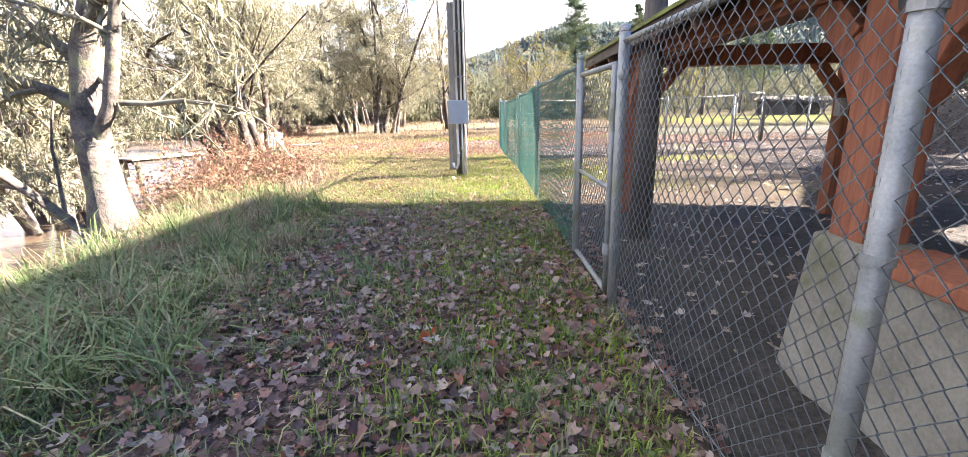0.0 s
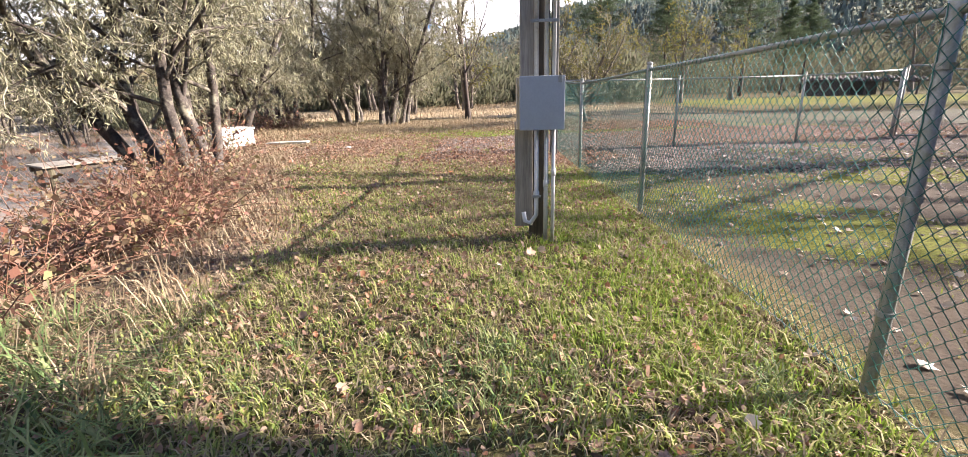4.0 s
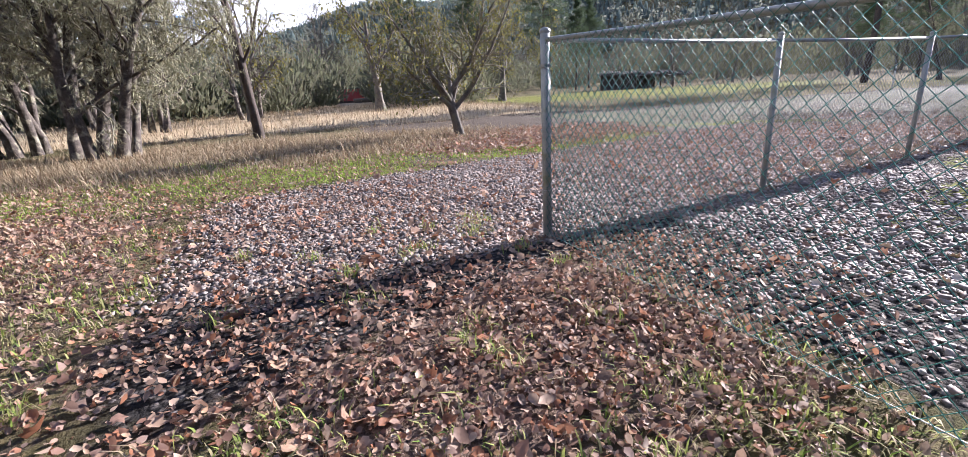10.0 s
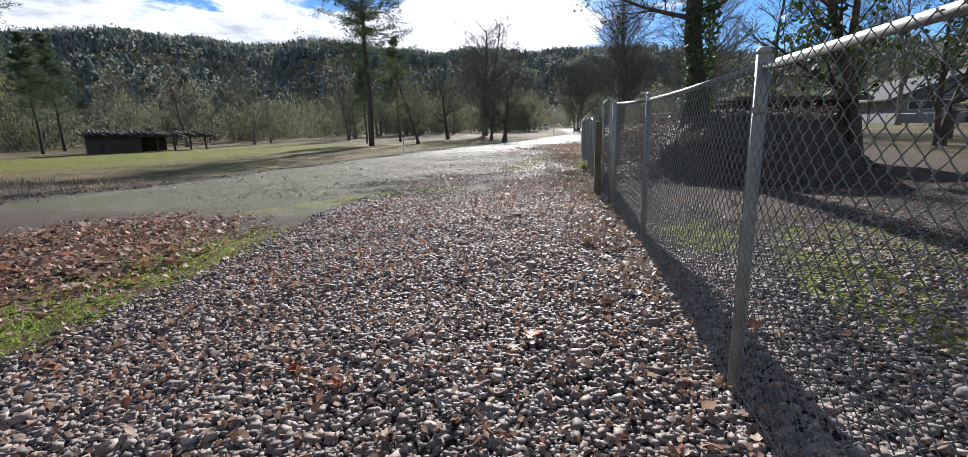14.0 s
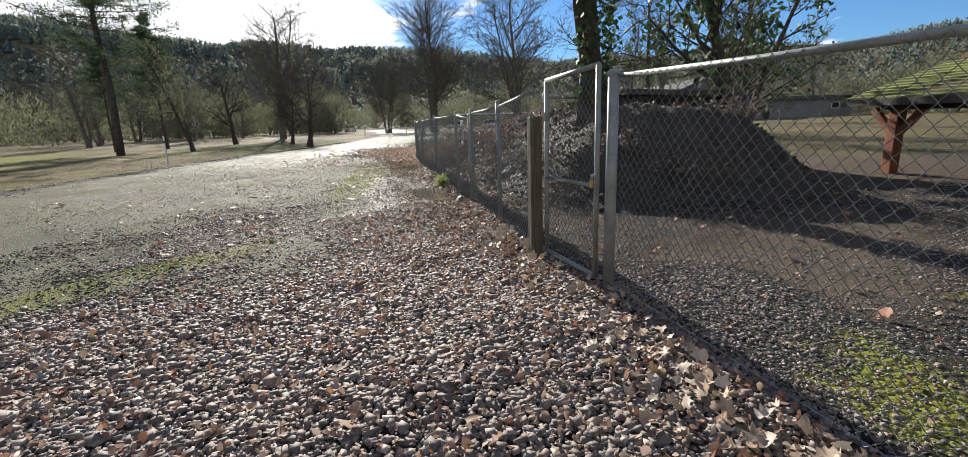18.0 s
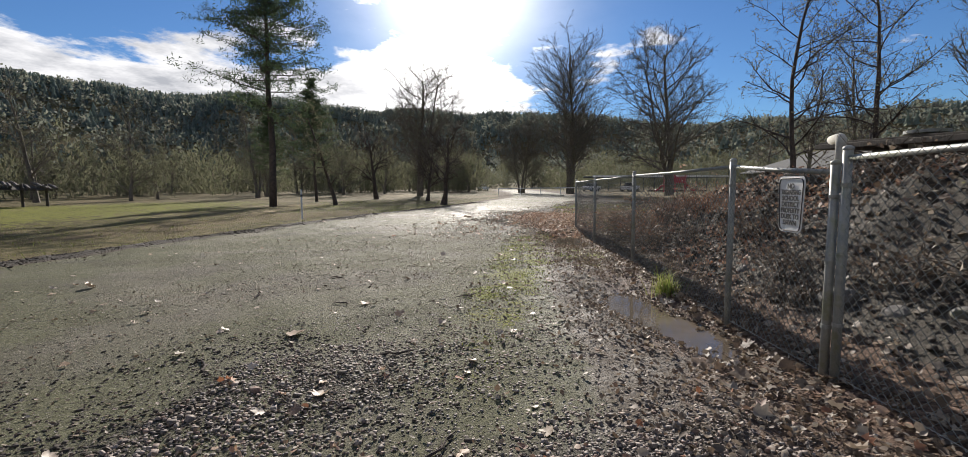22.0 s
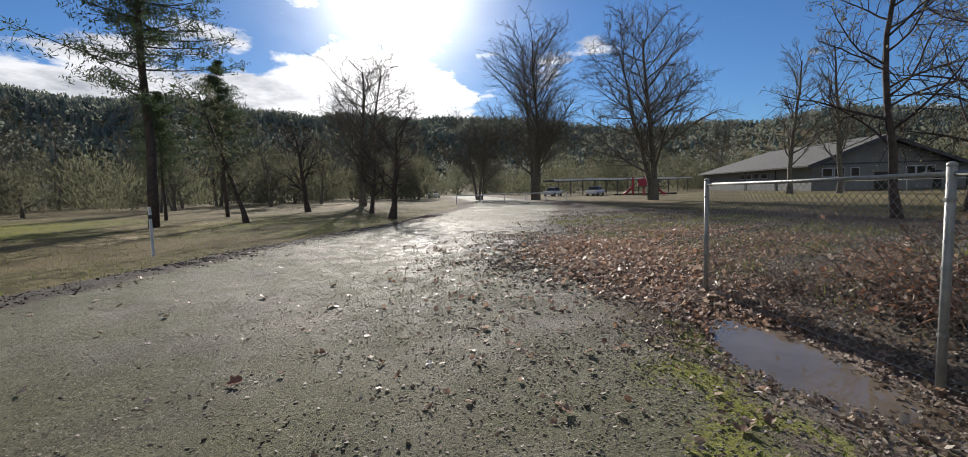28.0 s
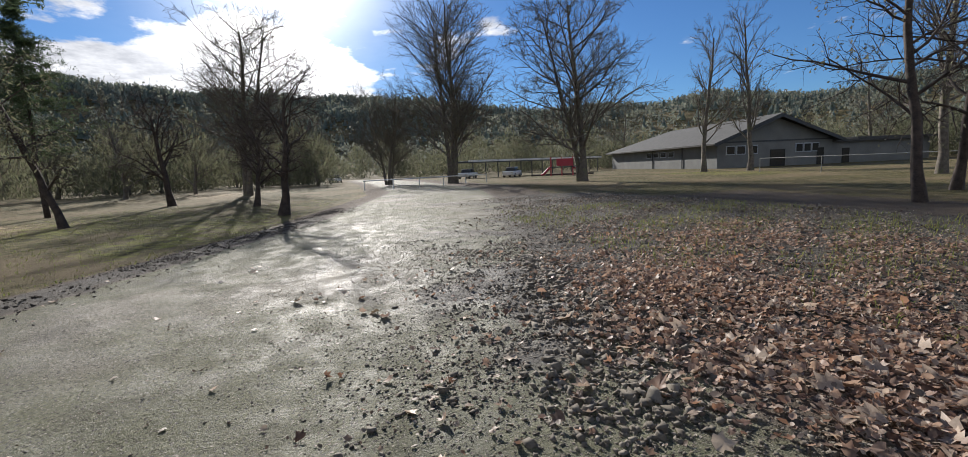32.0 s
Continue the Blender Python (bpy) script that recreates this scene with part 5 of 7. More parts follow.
# ---- school across the track ----
def school():
    # local x runs back along the side wall, local y along the gable front
    s = thing("school_building", "long grey school building with a wide gabled roof", "school", (80.9, -20.1, hz(80.9, -20.1)), -4.3)
    L, W, H, R = 38.0, 17.0, 3.6, 6.9
    part("wall", box((L, W, H), (L / 2, -W / 2, H / 2), 0.02), wall_grey, s, "grey painted siding wall")
    bm = bmesh.new()
    prism(bm, [(0, 0, H), (0, -W, H), (0, -W / 2, R - 0.25)], [(0.15, 0, H), (0.15, -W, H), (0.15, -W / 2, R - 0.25)])
    part("gable_wall", bm, wall_grey, s)
    o, t = 1.1, 0.22
    slope = (R - H) / (W / 2)
    for side in (0, 1):
        ye = o if side == 0 else -W - o
        q = [(-o, -W / 2, R), (L - 9.0, -W / 2, R), (L + o, ye, H - slope * o), (-o, ye, H - slope * o)]
        part("roof", prism(bmesh.new(), q, [(x, y, z + t) for x, y, z in q]), roof_grey, s, "low grey shingle roof")
        part("fascia", beam((-o - 0.05, -W / 2, R - 0.1), (-o - 0.05, ye, H - slope * o - 0.1), 0.1, 0.35), steel_dark, s)
    q = [(L - 9.0, -W / 2, R), (L + o, o, H - slope * o), (L + o, -W - o, H - slope * o)]
    part("roof", prism(bmesh.new(), q, [(x, y, z + t) for x, y, z in q]), roof_grey, s)

    def window(at, size, label=""):
        wn = part("window", box(tuple(d + (0.25 if d > 0.2 else 0.0) for d in size), at, 0.02), box_grey, s)
        part("pane", box(tuple(d if d > 0.2 else d + 0.06 for d in size), at, 0.01), glass_dark, wn)

    for k in range(4):
        window((12.5 + 2.6 * k, 0.02, 2.35), (1.7, 0.12, 0.7))
    for k in range(2):
        window((-0.02, -1.9 - 1.5 * k, 2.4), (0.12, 1.1, 1.0))
    window((-0.02, -5.3, 2.4), (0.12, 0.9, 1.0))
    for k in range(3):
        window((-0.02, -12.0 - 1.2 * k, 2.4), (0.12, 0.9, 1.0))
    part("door", box((0.14, 2.2, 2.3), (-0.02, -8.8, 1.15), 0.02), glass_dark, s)
    part("door", box((0.14, 1.0, 2.3), (-0.02, -15.2, 1.15), 0.02), glass_dark, s)
    for x in (9.0, 19.0):
        part("downpipe", rod([(x, 0.1, 0), (x, 0.1, H - 0.4)], 0.07, 8), steel_dark, s)
    part("belt_course", box((0.06, W, 0.2), (-0.03, -W / 2, H - 0.1), 0.01), steel_dark, s)
    part("side_wing", box((12.0, 14.0, 3.0), (7.0, -W - 7.0, 1.5), 0.02), wall_grey, s)
    part("side_roof", box((13.0, 15.0, 0.3), (7.0, -W - 7.0, 3.15), 0.02), roof_grey, s)
    part("side_door", box((0.14, 1.1, 2.1), (0.97, -W - 3.0, 1.05), 0.02), glass_dark, s)
    w2 = thing("school_annex", "low grey school annex with dark windows", "school", (84.0, -52.0, hz(84.0, -52.0)), 6)
    part("wall", box((14.0, 16.0, 3.4), (7.0, -1.0, 1.7), 0.02), wall_grey, w2)
    part("roof", box((15.6, 17.4, 0.3), (7.0, -1.0, 3.55), 0.02), roof_grey, w2)
    for k in range(4):
        pn = part("window", box((0.12, 1.8, 1.2), (-0.02, 4.5 - 3.2 * k, 1.9), 0.02), white_paint, w2)
        part("pane", box((0.18, 1.5, 0.95), (-0.02, 4.5 - 3.2 * k, 1.9), 0.01), glass_dark, pn)


school()
low = [(44.0, -13.0), (50.0, -12.0), (56.0, -11.0), (62.0, -10.5)]
fence_far = thing("chain_link_fence", "low far chain-link fence on the school lawn", "fence")
for i, (x, y) in enumerate(low):
    part("post", rod([(x, y, hz(x, y)), (x, y, hz(x, y) + 1.3)], 0.03, 8), galvanised, fence_far)
    if i:
        a = low[i - 1]
        part("top_rail", rod([(*a, hz(*a) + 1.28), (x, y, hz(x, y) + 1.28)], 0.025, 6), galvanised, fence_far)


def covered_walk():
    w = thing("covered_walkway", "long low covered walkway on thin posts by the playground", "canopy", (106.0, -2.0, hz(106, -2)), -62)
    part("roof", box((33.0, 3.4, 0.3), (0, 0, 2.6), 0.03), steel_dark, w)
    part("fascia", box((33.2, 0.1, 0.3), (0, -1.72, 2.72), 0.01), white_paint, w)
    for k in range(13):
        part("post", rod([(-15.6 + 2.6 * k, -1.5, 0), (-15.6 + 2.6 * k, -1.5, 2.5)], 0.09, 8), steel_dark, w)


covered_walk()


def playset():
    p = thing("play_structure", "red playground climber with slides and posts", "playground", (86.0, 0.3, hz(86, 0.3)), 70)
    for x in (-1.5, 0, 1.5):
        for y in (-0.8, 0.8):
            part("post", rod([(x, y, 0), (x, y, 2.6)], 0.08, 8), play_red, p)
    part("deck", box((3.2, 1.8, 0.12), (0, 0, 1.2), 0.02), steel_dark, p)
    for y in (-0.85, 0.85):
        part("panel", box((2.2, 0.08, 1.0), (-0.4, y, 1.85), 0.02), play_red, p)
    for sx in (-1, 1):
        part("slide", rod([(sx * 1.5, 0.3, 1.25), (sx * 1.9, 0.2, 0.95), (sx * 2.5, 0.0, 0.30), (sx * 2.9, -0.1, 0.2)], 0.16, 8), play_red, p, smooth=True)
    part("bridge", box((1.2, 0.8, 0.08), (-2.1, 0.6, 1.2), 0.02), steel_dark, p)
    part("border", box((9.0, 0.2, 0.25), (0, -3.0, 0.12), 0.03), dark_wood, p)


playset()


def vehicle(x, y, turn, label):
    c = thing("parked_car", label, "car", (x, y, hz(x, y)), turn, "cars parked by the school")
    bm = box((4.4, 1.75, 0.62), (0, 0, 0.62), 0.12)
    part("body", bm, car_white, c, smooth=True)
    cab = box((2.4, 1.55, 0.58), (-0.15, 0, 1.18), 0.14)
    for v in cab.verts:
        if v.co.z > 1.2:
            v.co.x *= 0.78
            v.co.y *= 0.88
    part("cabin", cab, glass_dark, c, smooth=True)
    part("roof_panel", box((1.75, 1.3, 0.05), (-0.15, 0, 1.48), 0.02), car_white, c)
    for sx in (-1.35, 1.35):
        for sy in (-0.8, 0.8):
            w = part("wheel", rod([(sx, sy - 0.1, 0.32), (sx, sy + 0.1, 0.32)], 0.32, 14), rubber, c, smooth=True)
            part("rim", rod([(sx, sy - 0.11, 0.32), (sx, sy + 0.11, 0.32)], 0.18, 10), galvanised, w)
    for sy in (-0.6, 0.6):
        part("headlight", box((0.06, 0.3, 0.14), (2.2, sy, 0.72), 0.02), white_paint, c)


vehicle(118.0, 35.0, 200, "small white car parked far down the track")
vehicle(97.0, 12.0, 150, "white car parked beside the covered walkway")
vehicle(92.0, 6.0, 150, "pale car parked beside the covered walkway")


# ---- board fence and barrier by the trees ----
br = thing("rail_barrier", "white pipe barrier rail beside the far trees", "barrier", (71.0, 19.5, hz(71, 19.5)), -58)
for k in range(6):
    part("post", rod([(-7.5 + 3 * k, 0, 0), (-7.5 + 3 * k, 0, 0.9)], 0.05, 8), white_paint, br)
part("rail", rod([(-7.6, 0, 0.85), (7.6, 0, 0.85)], 0.05, 8), white_paint, br)


# ---- trees near the path ----
LICHEN = spec(count=[14, 10, 9, 5], angle=[(30, 65), (30, 75), (30, 80), (30, 80)], lift=[0.04, 0.0, -0.05, -0.09, -0.12], ratio=[0.45, 0.5, 0.5, 0.55], crook=[0.11, 0.16, 0.19, 0.22, 0.2])
LICHEN["from"] = [0.14, 0.12, 0.1, 0.1]

make_tree("bank_tree", "leaning lichen-covered tree with drooping twigs on the river bank", 3,
          [((0, 0, -0.3), (-0.20, -0.02, 1.0), 8.5, 0.25), ((-0.25, 0.1, -0.2), (-0.45, -0.25, 0.9), 4.5, 0.07)], LICHEN, bark_pale,
          (-4.95, 6.15, hz(-4.95, 6.15)), lichen, 0.020, 30.0, (2, 3, 4), 90000, 1.5, long=6.5, twig_bark=twig_pale)
cluster = []
rngc = random.Random(8)
for k in range(7):
    a = k * 0.9
    off = (0.55 * math.cos(a), 0.5 * math.sin(a), -0.3)
    cluster.append((off, (off[0] * 0.32 + rngc.uniform(-0.1, 0.1), off[1] * 0.32 + rngc.uniform(-0.1, 0.1), 1.0), rngc.uniform(8, 11), rngc.uniform(0.09, 0.16)))
many = spec(count=[10, 9, 8, 4], angle=[(32, 72), (30, 75), (30, 80), (30, 80)], lift=[0.03, 0.0, -0.07, -0.12, -0.16], ratio=[0.42, 0.5, 0.5, 0.55], crook=[0.10, 0.16, 0.19, 0.22, 0.2])
many["from"] = [0.16, 0.12, 0.1, 0.1]
bank_b = make_tree("bank_tree", "clump of pale lichen-covered trunks leaning apart on the bank", 5, cluster, many, bark_bank, (-7.9, 14.9, hz(-7.9, 14.9)), lichen, 0.020, 30.0, (2, 3, 4), 105000, 1.3, long=6.5, twig_bark=twig_pale)
set_tree(bank_b, -11.5, 22.5, 0.95, 130, "multi-stemmed lichen-covered bank tree with tangled twigs")
set_tree(bank_b, -6.3, 26.9, 0.95, 215, "multi-stemmed mossy tree in the dry meadow")
set_tree(bank_b, -9.5, 30.5, 0.9, 20, "multi-stemmed mossy tree at the meadow edge")
set_tree(bank_b, -10.5, 11.0, 0.9, 60, "multi-stemmed lichen-covered tree at the water's edge")
thin = spec(count=[8, 6, 6, 3], angle=[(28, 60), (30, 75), (30, 80), (30, 80)], lift=[0.03, 0.0, -0.03, -0.06, -0.1], ratio=[0.40, 0.5, 0.55, 0.6], crook=[0.10, 0.16, 0.19, 0.22, 0.2])
thin["from"] = [0.16, 0.12, 0.1, 0.1]
bank_far = make_tree("bank_tree", "lichen-covered many-stemmed tree at the meadow edge", 15, cluster[:5], thin, bark_bank, (-8.2, 38.0, hz(-8.2, 38.0)), lichen, 0.05, 3.4, (2, 3, 4), 11000, 0.5, long=4.5, limbs=False)
for x, y, s, a in ((-13.0, 30.0, 1.05, 40), (-17.0, 37.0, 1.0, 300), (-12.5, 46.0, 1.05, 75), (-5.0, 47.0, 0.9, 10)):
    set_tree(bank_far, x, y, s, a, "multi-stemmed lichen-covered tree at the meadow edge")
for x, y, s, a in ((-33, 2, 1.1, 10), (-35, 11, 1.2, 70), (-34, 20, 1.0, 140), (-37, 29, 1.2, 200), (-41, 40, 1.1, 260), (-39, -6, 1.2, 320), (-46, 52, 1.2, 30), (-30, 62, 1.1, 95), (-42, 16, 1.3, 15), (-22, 55, 1.0, 170), (-31, 36, 0.9, 220), (-28, 46, 1.0, 130)):
    set_tree(bank_far, x, y, s, a, "lichen-covered tree on the far bank of the river")

upright = spec(count=[16, 7, 5, 4], angle=[(25, 50), (25, 50), (25, 55), (25, 60)], lift=[0.05, 0.09, 0.06, 0.03, 0.0])
make_tree("bare_tree", "slender bare tree standing in the dry meadow", 11, [((0, 0, -0.2), (0.03, 0, 1), 10.0, 0.13)], upright, bark_dark, (-3.05, 29.4, hz(-3.05, 29.4)))

apple_spec = spec(steps=[4, 9, 7, 5, 3], count=[8, 15, 11, 5], angle=[(18, 56), (30, 65), (28, 65), (25, 60)], lift=[0.0, 0.055, -0.01, -0.08, -0.16], ratio=[2.25, 0.42, 0.45, 0.5], short=[0.1, 0.35, 0.3, 0.2], thin=[0.62, 0.45, 0.5, 0.6], taper=[0.85, 0.2, 0.3, 0.4, 0.6], crook=[0.05, 0.13, 0.16, 0.18, 0.2])
apple_spec["least"] = 0.006
apple_spec["from"] = [0.6, 0.16, 0.1, 0.1]
make_tree("spreading_tree", "low spreading orchard tree with drooping olive twigs among fallen leaves", 21, [((0, 0, -0.2), (-0.20, 0.05, 1), 1.35, 0.12)], apple_spec, bark_grey,
                  (2.2, 24.9, hz(2.2, 24.9)), willow, 0.035, 9.0, (3, 4), 22000, 1.2, twig_bark=twig_pale, long=2.4)

weep_spec = spec(steps=[6, 7, 7, 6, 3], count=[8, 11, 9, 4], angle=[(25, 50), (30, 65), (30, 70), (25, 60)], lift=[0.02, 0.03, -0.10, -0.24, -0.24], ratio=[0.85, 0.45, 0.5, 0.5], thin=[0.5, 0.45, 0.5, 0.6])
weep = make_tree("weeping_tree", "broad weeping tree with yellow-olive hanging twigs", 27, [((0, 0, -0.2), (0, 0, 1), 6.0, 0.28)], weep_spec, bark_grey, (3.0, 45.0, hz(3, 45)), willow, 0.09, 4.0, (2, 3, 4), 16000, 1.2, long=2.4)
for x, y, s, a in ((-4.5, 43, 0.95, 40), (16.5, 57, 1.2, 120), (-12, 52, 1.0, 200), (24, 62, 1.0, 300), (11.5, 64, 1.1, 250)):
    set_tree(weep, x, y, s, a, "broad weeping tree with olive hanging twigs at the meadow edge")

# ---- trees about the track ----
oak_spec = spec(steps=[8, 7, 6, 4, 3], count=[24, 12, 9, 5], angle=[(34, 72), (30, 62), (28, 62), (25, 60)], lift=[0.06, 0.035, 0.02, 0.01, 0.0], ratio=[0.52, 0.52, 0.46, 0.42], crook=[0.05, 0.10, 0.14, 0.16, 0.18])
oak_spec["least"] = 0.016
oak_spec["from"] = [0.14, 0.2, 0.15, 0.1]
oak = make_tree("bare_oak", "wide bare oak with several stems standing by the track", 31, [((0, 0, -0.3), (-0.05, 0, 1), 15.5, 0.32), ((0.3, 0.1, -0.3), (0.20, 0.1, 1), 15.0, 0.24)], oak_spec, bark_grey, (62.4, 6.8, hz(62.4, 6.8)))
poplar_spec = spec(count=[34, 10, 7, 5], angle=[(30, 62), (24, 52), (22, 55), (25, 60)], lift=[0.05, 0.035, 0.03, 0.02, 0.0], ratio=[0.45, 0.48, 0.44, 0.5], short=[0.35, 0.3, 0.3, 0.2])
poplar_spec["least"] = 0.015
poplar_spec["from"] = [0.18, 0.15, 0.1, 0.1]
poplar = make_tree("bare_tree", "tall dense bare tree of fine upswept twigs by the barrier", 37, [((0, 0, -0.3), (-0.03, 0, 1), 18.5, 0.32), ((0.5, 0.2, -0.3), (0.08, 0.03, 1), 18.0, 0.28), ((-0.5, -0.2, -0.3), (-0.10, 0, 1), 16.0, 0.22)], poplar_spec, bark_grey, (75.5, 16.7, hz(75.5, 16.7)))
maple = make_tree("bare_tree", "bare upright tree on the school lawn", 41, [((0, 0, -0.3), (0, 0, 1), 15.0, 0.26)], spec(count=[24, 9, 7, 4], angle=[(28, 52), (25, 50), (25, 55), (25, 60)], lift=[0.05, 0.09, 0.05, 0.02, 0.0], ratio=[0.36, 0.46, 0.45, 0.5], least=0.013), bark_grey, (71.6, -11.5, hz(71.6, -11.5)))
set_tree(maple, 67.9, -14.4, 1.05, 100, "bare upright tree on the school lawn")
right_spec = spec(count=[24, 10, 9, 4], angle=[(45, 80), (35, 75), (35, 75), (30, 70)], lift=[0.03, 0.02, 0.0, 0.0, -0.05], ratio=[0.34, 0.5, 0.42, 0.45], crook=[0.10, 0.16, 0.2, 0.22, 0.2])
right_spec["least"] = 0.0065
right_spec["from"] = [0.20, 0.15, 0.1, 0.1]
gnarl = make_tree("bare_tree", "gnarled bare tree with mossy lower twigs in the muddy verge", 47, [((0, 0, -0.3), (0.12, 0, 1), 12.0, 0.14)], right_spec, bark_dark, (34.5, 7.8, hz(34.5, 7.8)), lichen, 0.06, 2.4, (3, 4), 6000, 0.6)
set_tree(gnarl, 37.0, 3.0, 1.08, 140, "gnarled bare tree behind the fence")
set_tree(gnarl, 30.5, 1.0, 1.0, 250, "gnarled bare tree behind the fence")
set_tree(maple, 46.0, -9.0, 0.95, 30, "bare upright tree near the school")
set_tree(oak, 74.5, 38.0, 1.05, 200, "pale bare twin-topped tree beside the far track")
set_tree(poplar, 84.0, 24.0, 0.6, 70, "small bare tree beside the far track")

bushy = spec(steps=[5, 6, 5, 4, 3], count=[12, 11, 9, 5], angle=[(30, 65), (30, 70), (30, 70), (30, 70)], ratio=[0.75, 0.5, 0.45, 0.5], crook=[0.1, 0.16, 0.2, 0.2, 0.2], lift=[0.02, 0.03, 0.0, 0.0, 0.0])
bushy["least"] = 0.010
bushy["from"] = [0.3, 0.15, 0.1, 0.1]
small = make_tree("small_tree", "dark small tree with a dense rounded crown beside the track", 53, [((0, 0, -0.2), (0.05, 0, 1), 5.6, 0.20)], bushy, bark_dark, (47.3, 28.3, hz(47.3, 28.3)))
set_tree(small, 56.0, 32.0, 0.9, 90, "dark dense small tree at the track edge")
set_tree(small, 63.0, 40.0, 1.25, 290, "dark dense small tree at the lawn edge")
make_tree("small_tree", "slender tree with olive lichen-hung twigs on the lawn", 59, [((0, 0, -0.2), (-0.10, 0, 1), 8.5, 0.15)], spec(count=[16, 8, 6, 3], angle=[(40, 75), (30, 70), (30, 75), (30, 75)], ratio=[0.30, 0.5, 0.5, 0.5], lift=[0.04, 0.0, -0.05, -0.10, -0.12], crook=[0.08, 0.15, 0.18, 0.2, 0.2]), bark_dark, (47.2, 37.6, hz(47.2, 37.6)), brush, 0.05, 7.0, (2, 3, 4), 9000, 0.7, long=3.5)


def make_pine(name, label, seed, h, r, crown_from, spread, clump, n_whorls, at, tufts=26, lean=0.02):
    rng = np.random.default_rng(seed)
    t = thing(name, label, "tree", at)
    pts = [(0.25 * lean * h * (k / 10) + 0.08 * math.sin(k * 1.3 + seed), 0.06 * math.cos(k * 1.7), h * k / 10 - (0.3 if k == 0 else 0)) for k in range(11)]
    trunk = rod(pts, [r * (1 - 0.93 * k / 10) for k in range(11)], 12)
    part("trunk", trunk, bark_dark, t, smooth=True)
    tw = Twigs(seed)
    P = []
    for k in range(n_whorls):
        u = crown_from + (1 - crown_from) * (k + rng.random() * 0.6) / n_whorls
        z = u * h
        j = min(int(u * 10), 9)
        base = Vector(pts[j]).lerp(Vector(pts[j + 1]), u * 10 - j)
        v = (u - crown_from) / (1 - crown_from)
        reach = spread * (0.55 + 0.55 * math.sin(math.pi * min(1, v * 0.9 + 0.15))) * (1 - 0.75 * v ** 1.5)
        for b in range(4):
            if rng.random() < (0.15 if v > 0.22 else 0.6):
                continue
            a = rng.uniform(0, 2 * math.pi)
            ln = reach * rng.uniform(0.5, 1.15)
            line, q, d = [base.copy()], base.copy(), Vector((math.cos(a), math.sin(a), rng.uniform(-0.1, 0.25)))
            for s in range(5):
                d = (d + Vector((rng.normal() * 0.13, rng.normal() * 0.13, 0.05))).normalized()
                q = q + d * ln / 5
                line.append(q.copy())
            tw.lines.append((1, line, [0.045 * (1 - 0.16 * i) for i in range(6)]))
            for i in range(1, 6):
                for m in range(3):
                    e = line[i] + Vector((rng.normal() * 0.28 * clump, rng.normal() * 0.28 * clump, rng.normal() * 0.12 * clump)) * (ln / 2.5)
                    tw.lines.append((3, [line[i].copy(), line[i].lerp(e, 0.5) + Vector((0, 0, 0.04)), e], [0.014, 0.01, 0.006]))
                    P.append(np.array(tuple(e)) + rng.normal(size=(tufts, 3)) * np.array([0.20, 0.20, 0.11]) * clump)
    v, f = tw.mesh("branches", (1, 3), [8, 4, 4, 3, 3], bark_dark)
    hang("branch_work", mesh_from("branch_work", v, f, bark_dark), t)
    v, f = flakes(np.concatenate(P), 0.05 * clump, rng, -0.3, 5.0)
    hang("needles", mesh_from("needles", v, f, needles), t)
    return t


pine = make_pine("pine_tree", "tall open-crowned pine with a bare lower trunk on the lawn", 61, 23.0, 0.30, 0.28, 5.7, 1.10, 34, (44.9, 41.8, hz(44.9, 41.8)), 25)
for x, y, s, a, lab in ((33.0, 80.0, 1.05, 80, "tall pine beyond the lawn"), (13.0, 86.0, 0.95, 200, "tall pine beyond the meadow"), (24.0, 88.0, 0.8, 10, "pine beyond the meadow"), (56.0, 44.0, 0.55, 150, "young pine at the lawn edge"), (41.0, 84.0, 0.6, 30, "young pine beyond the log shelter"), (48.8, 92.5, 0.68, 260, "broad green pine beyond the log shelter"), (53.0, 47.0, 0.42, 60, "young green pine behind the tall pine")):
    set_tree(pine, x, y, s, a, lab)
ivy_spec = spec(count=[14, 8, 6, 4], angle=[(40, 75), (30, 65), (30, 70), (30, 70)], lift=[0.04, 0.03, 0.0, -0.02, -0.05], ratio=[0.40, 0.5, 0.5, 0.5])
ivy = make_tree("ivy_tree", "thick dark trunk wrapped in ivy behind the fence", 67, [((0, 0, -0.3), (0.02, 0, 1), 11.0, 0.24), ((0, 0.1, 2.5), (0.22, 1, 0.22), 3.0, 0.06), ((0.1, 0, 3.1), (0.9, 0.75, 0.2), 3.4, 0.06)], ivy_spec, bark_dark, (14.1, 15.3, hz(14.1, 15.3)), evergreen, 0.05, 0.5, (3, 4), 900, 0.5)
rng = np.random.default_rng(5)
k = 2000
zz, aa, rr = rng.uniform(0.3, 5.2, k), rng.uniform(0, 6.28, k), 0.22 + np.abs(rng.normal(size=k)) * 0.10
v, f = flakes(np.stack([rr * np.cos(aa), rr * np.sin(aa), zz], 1), 0.085, rng, 0.5, 1.1)
hang("ivy", mesh_from("ivy", v, f, evergreen), ivy, "dark glossy ivy leaves")
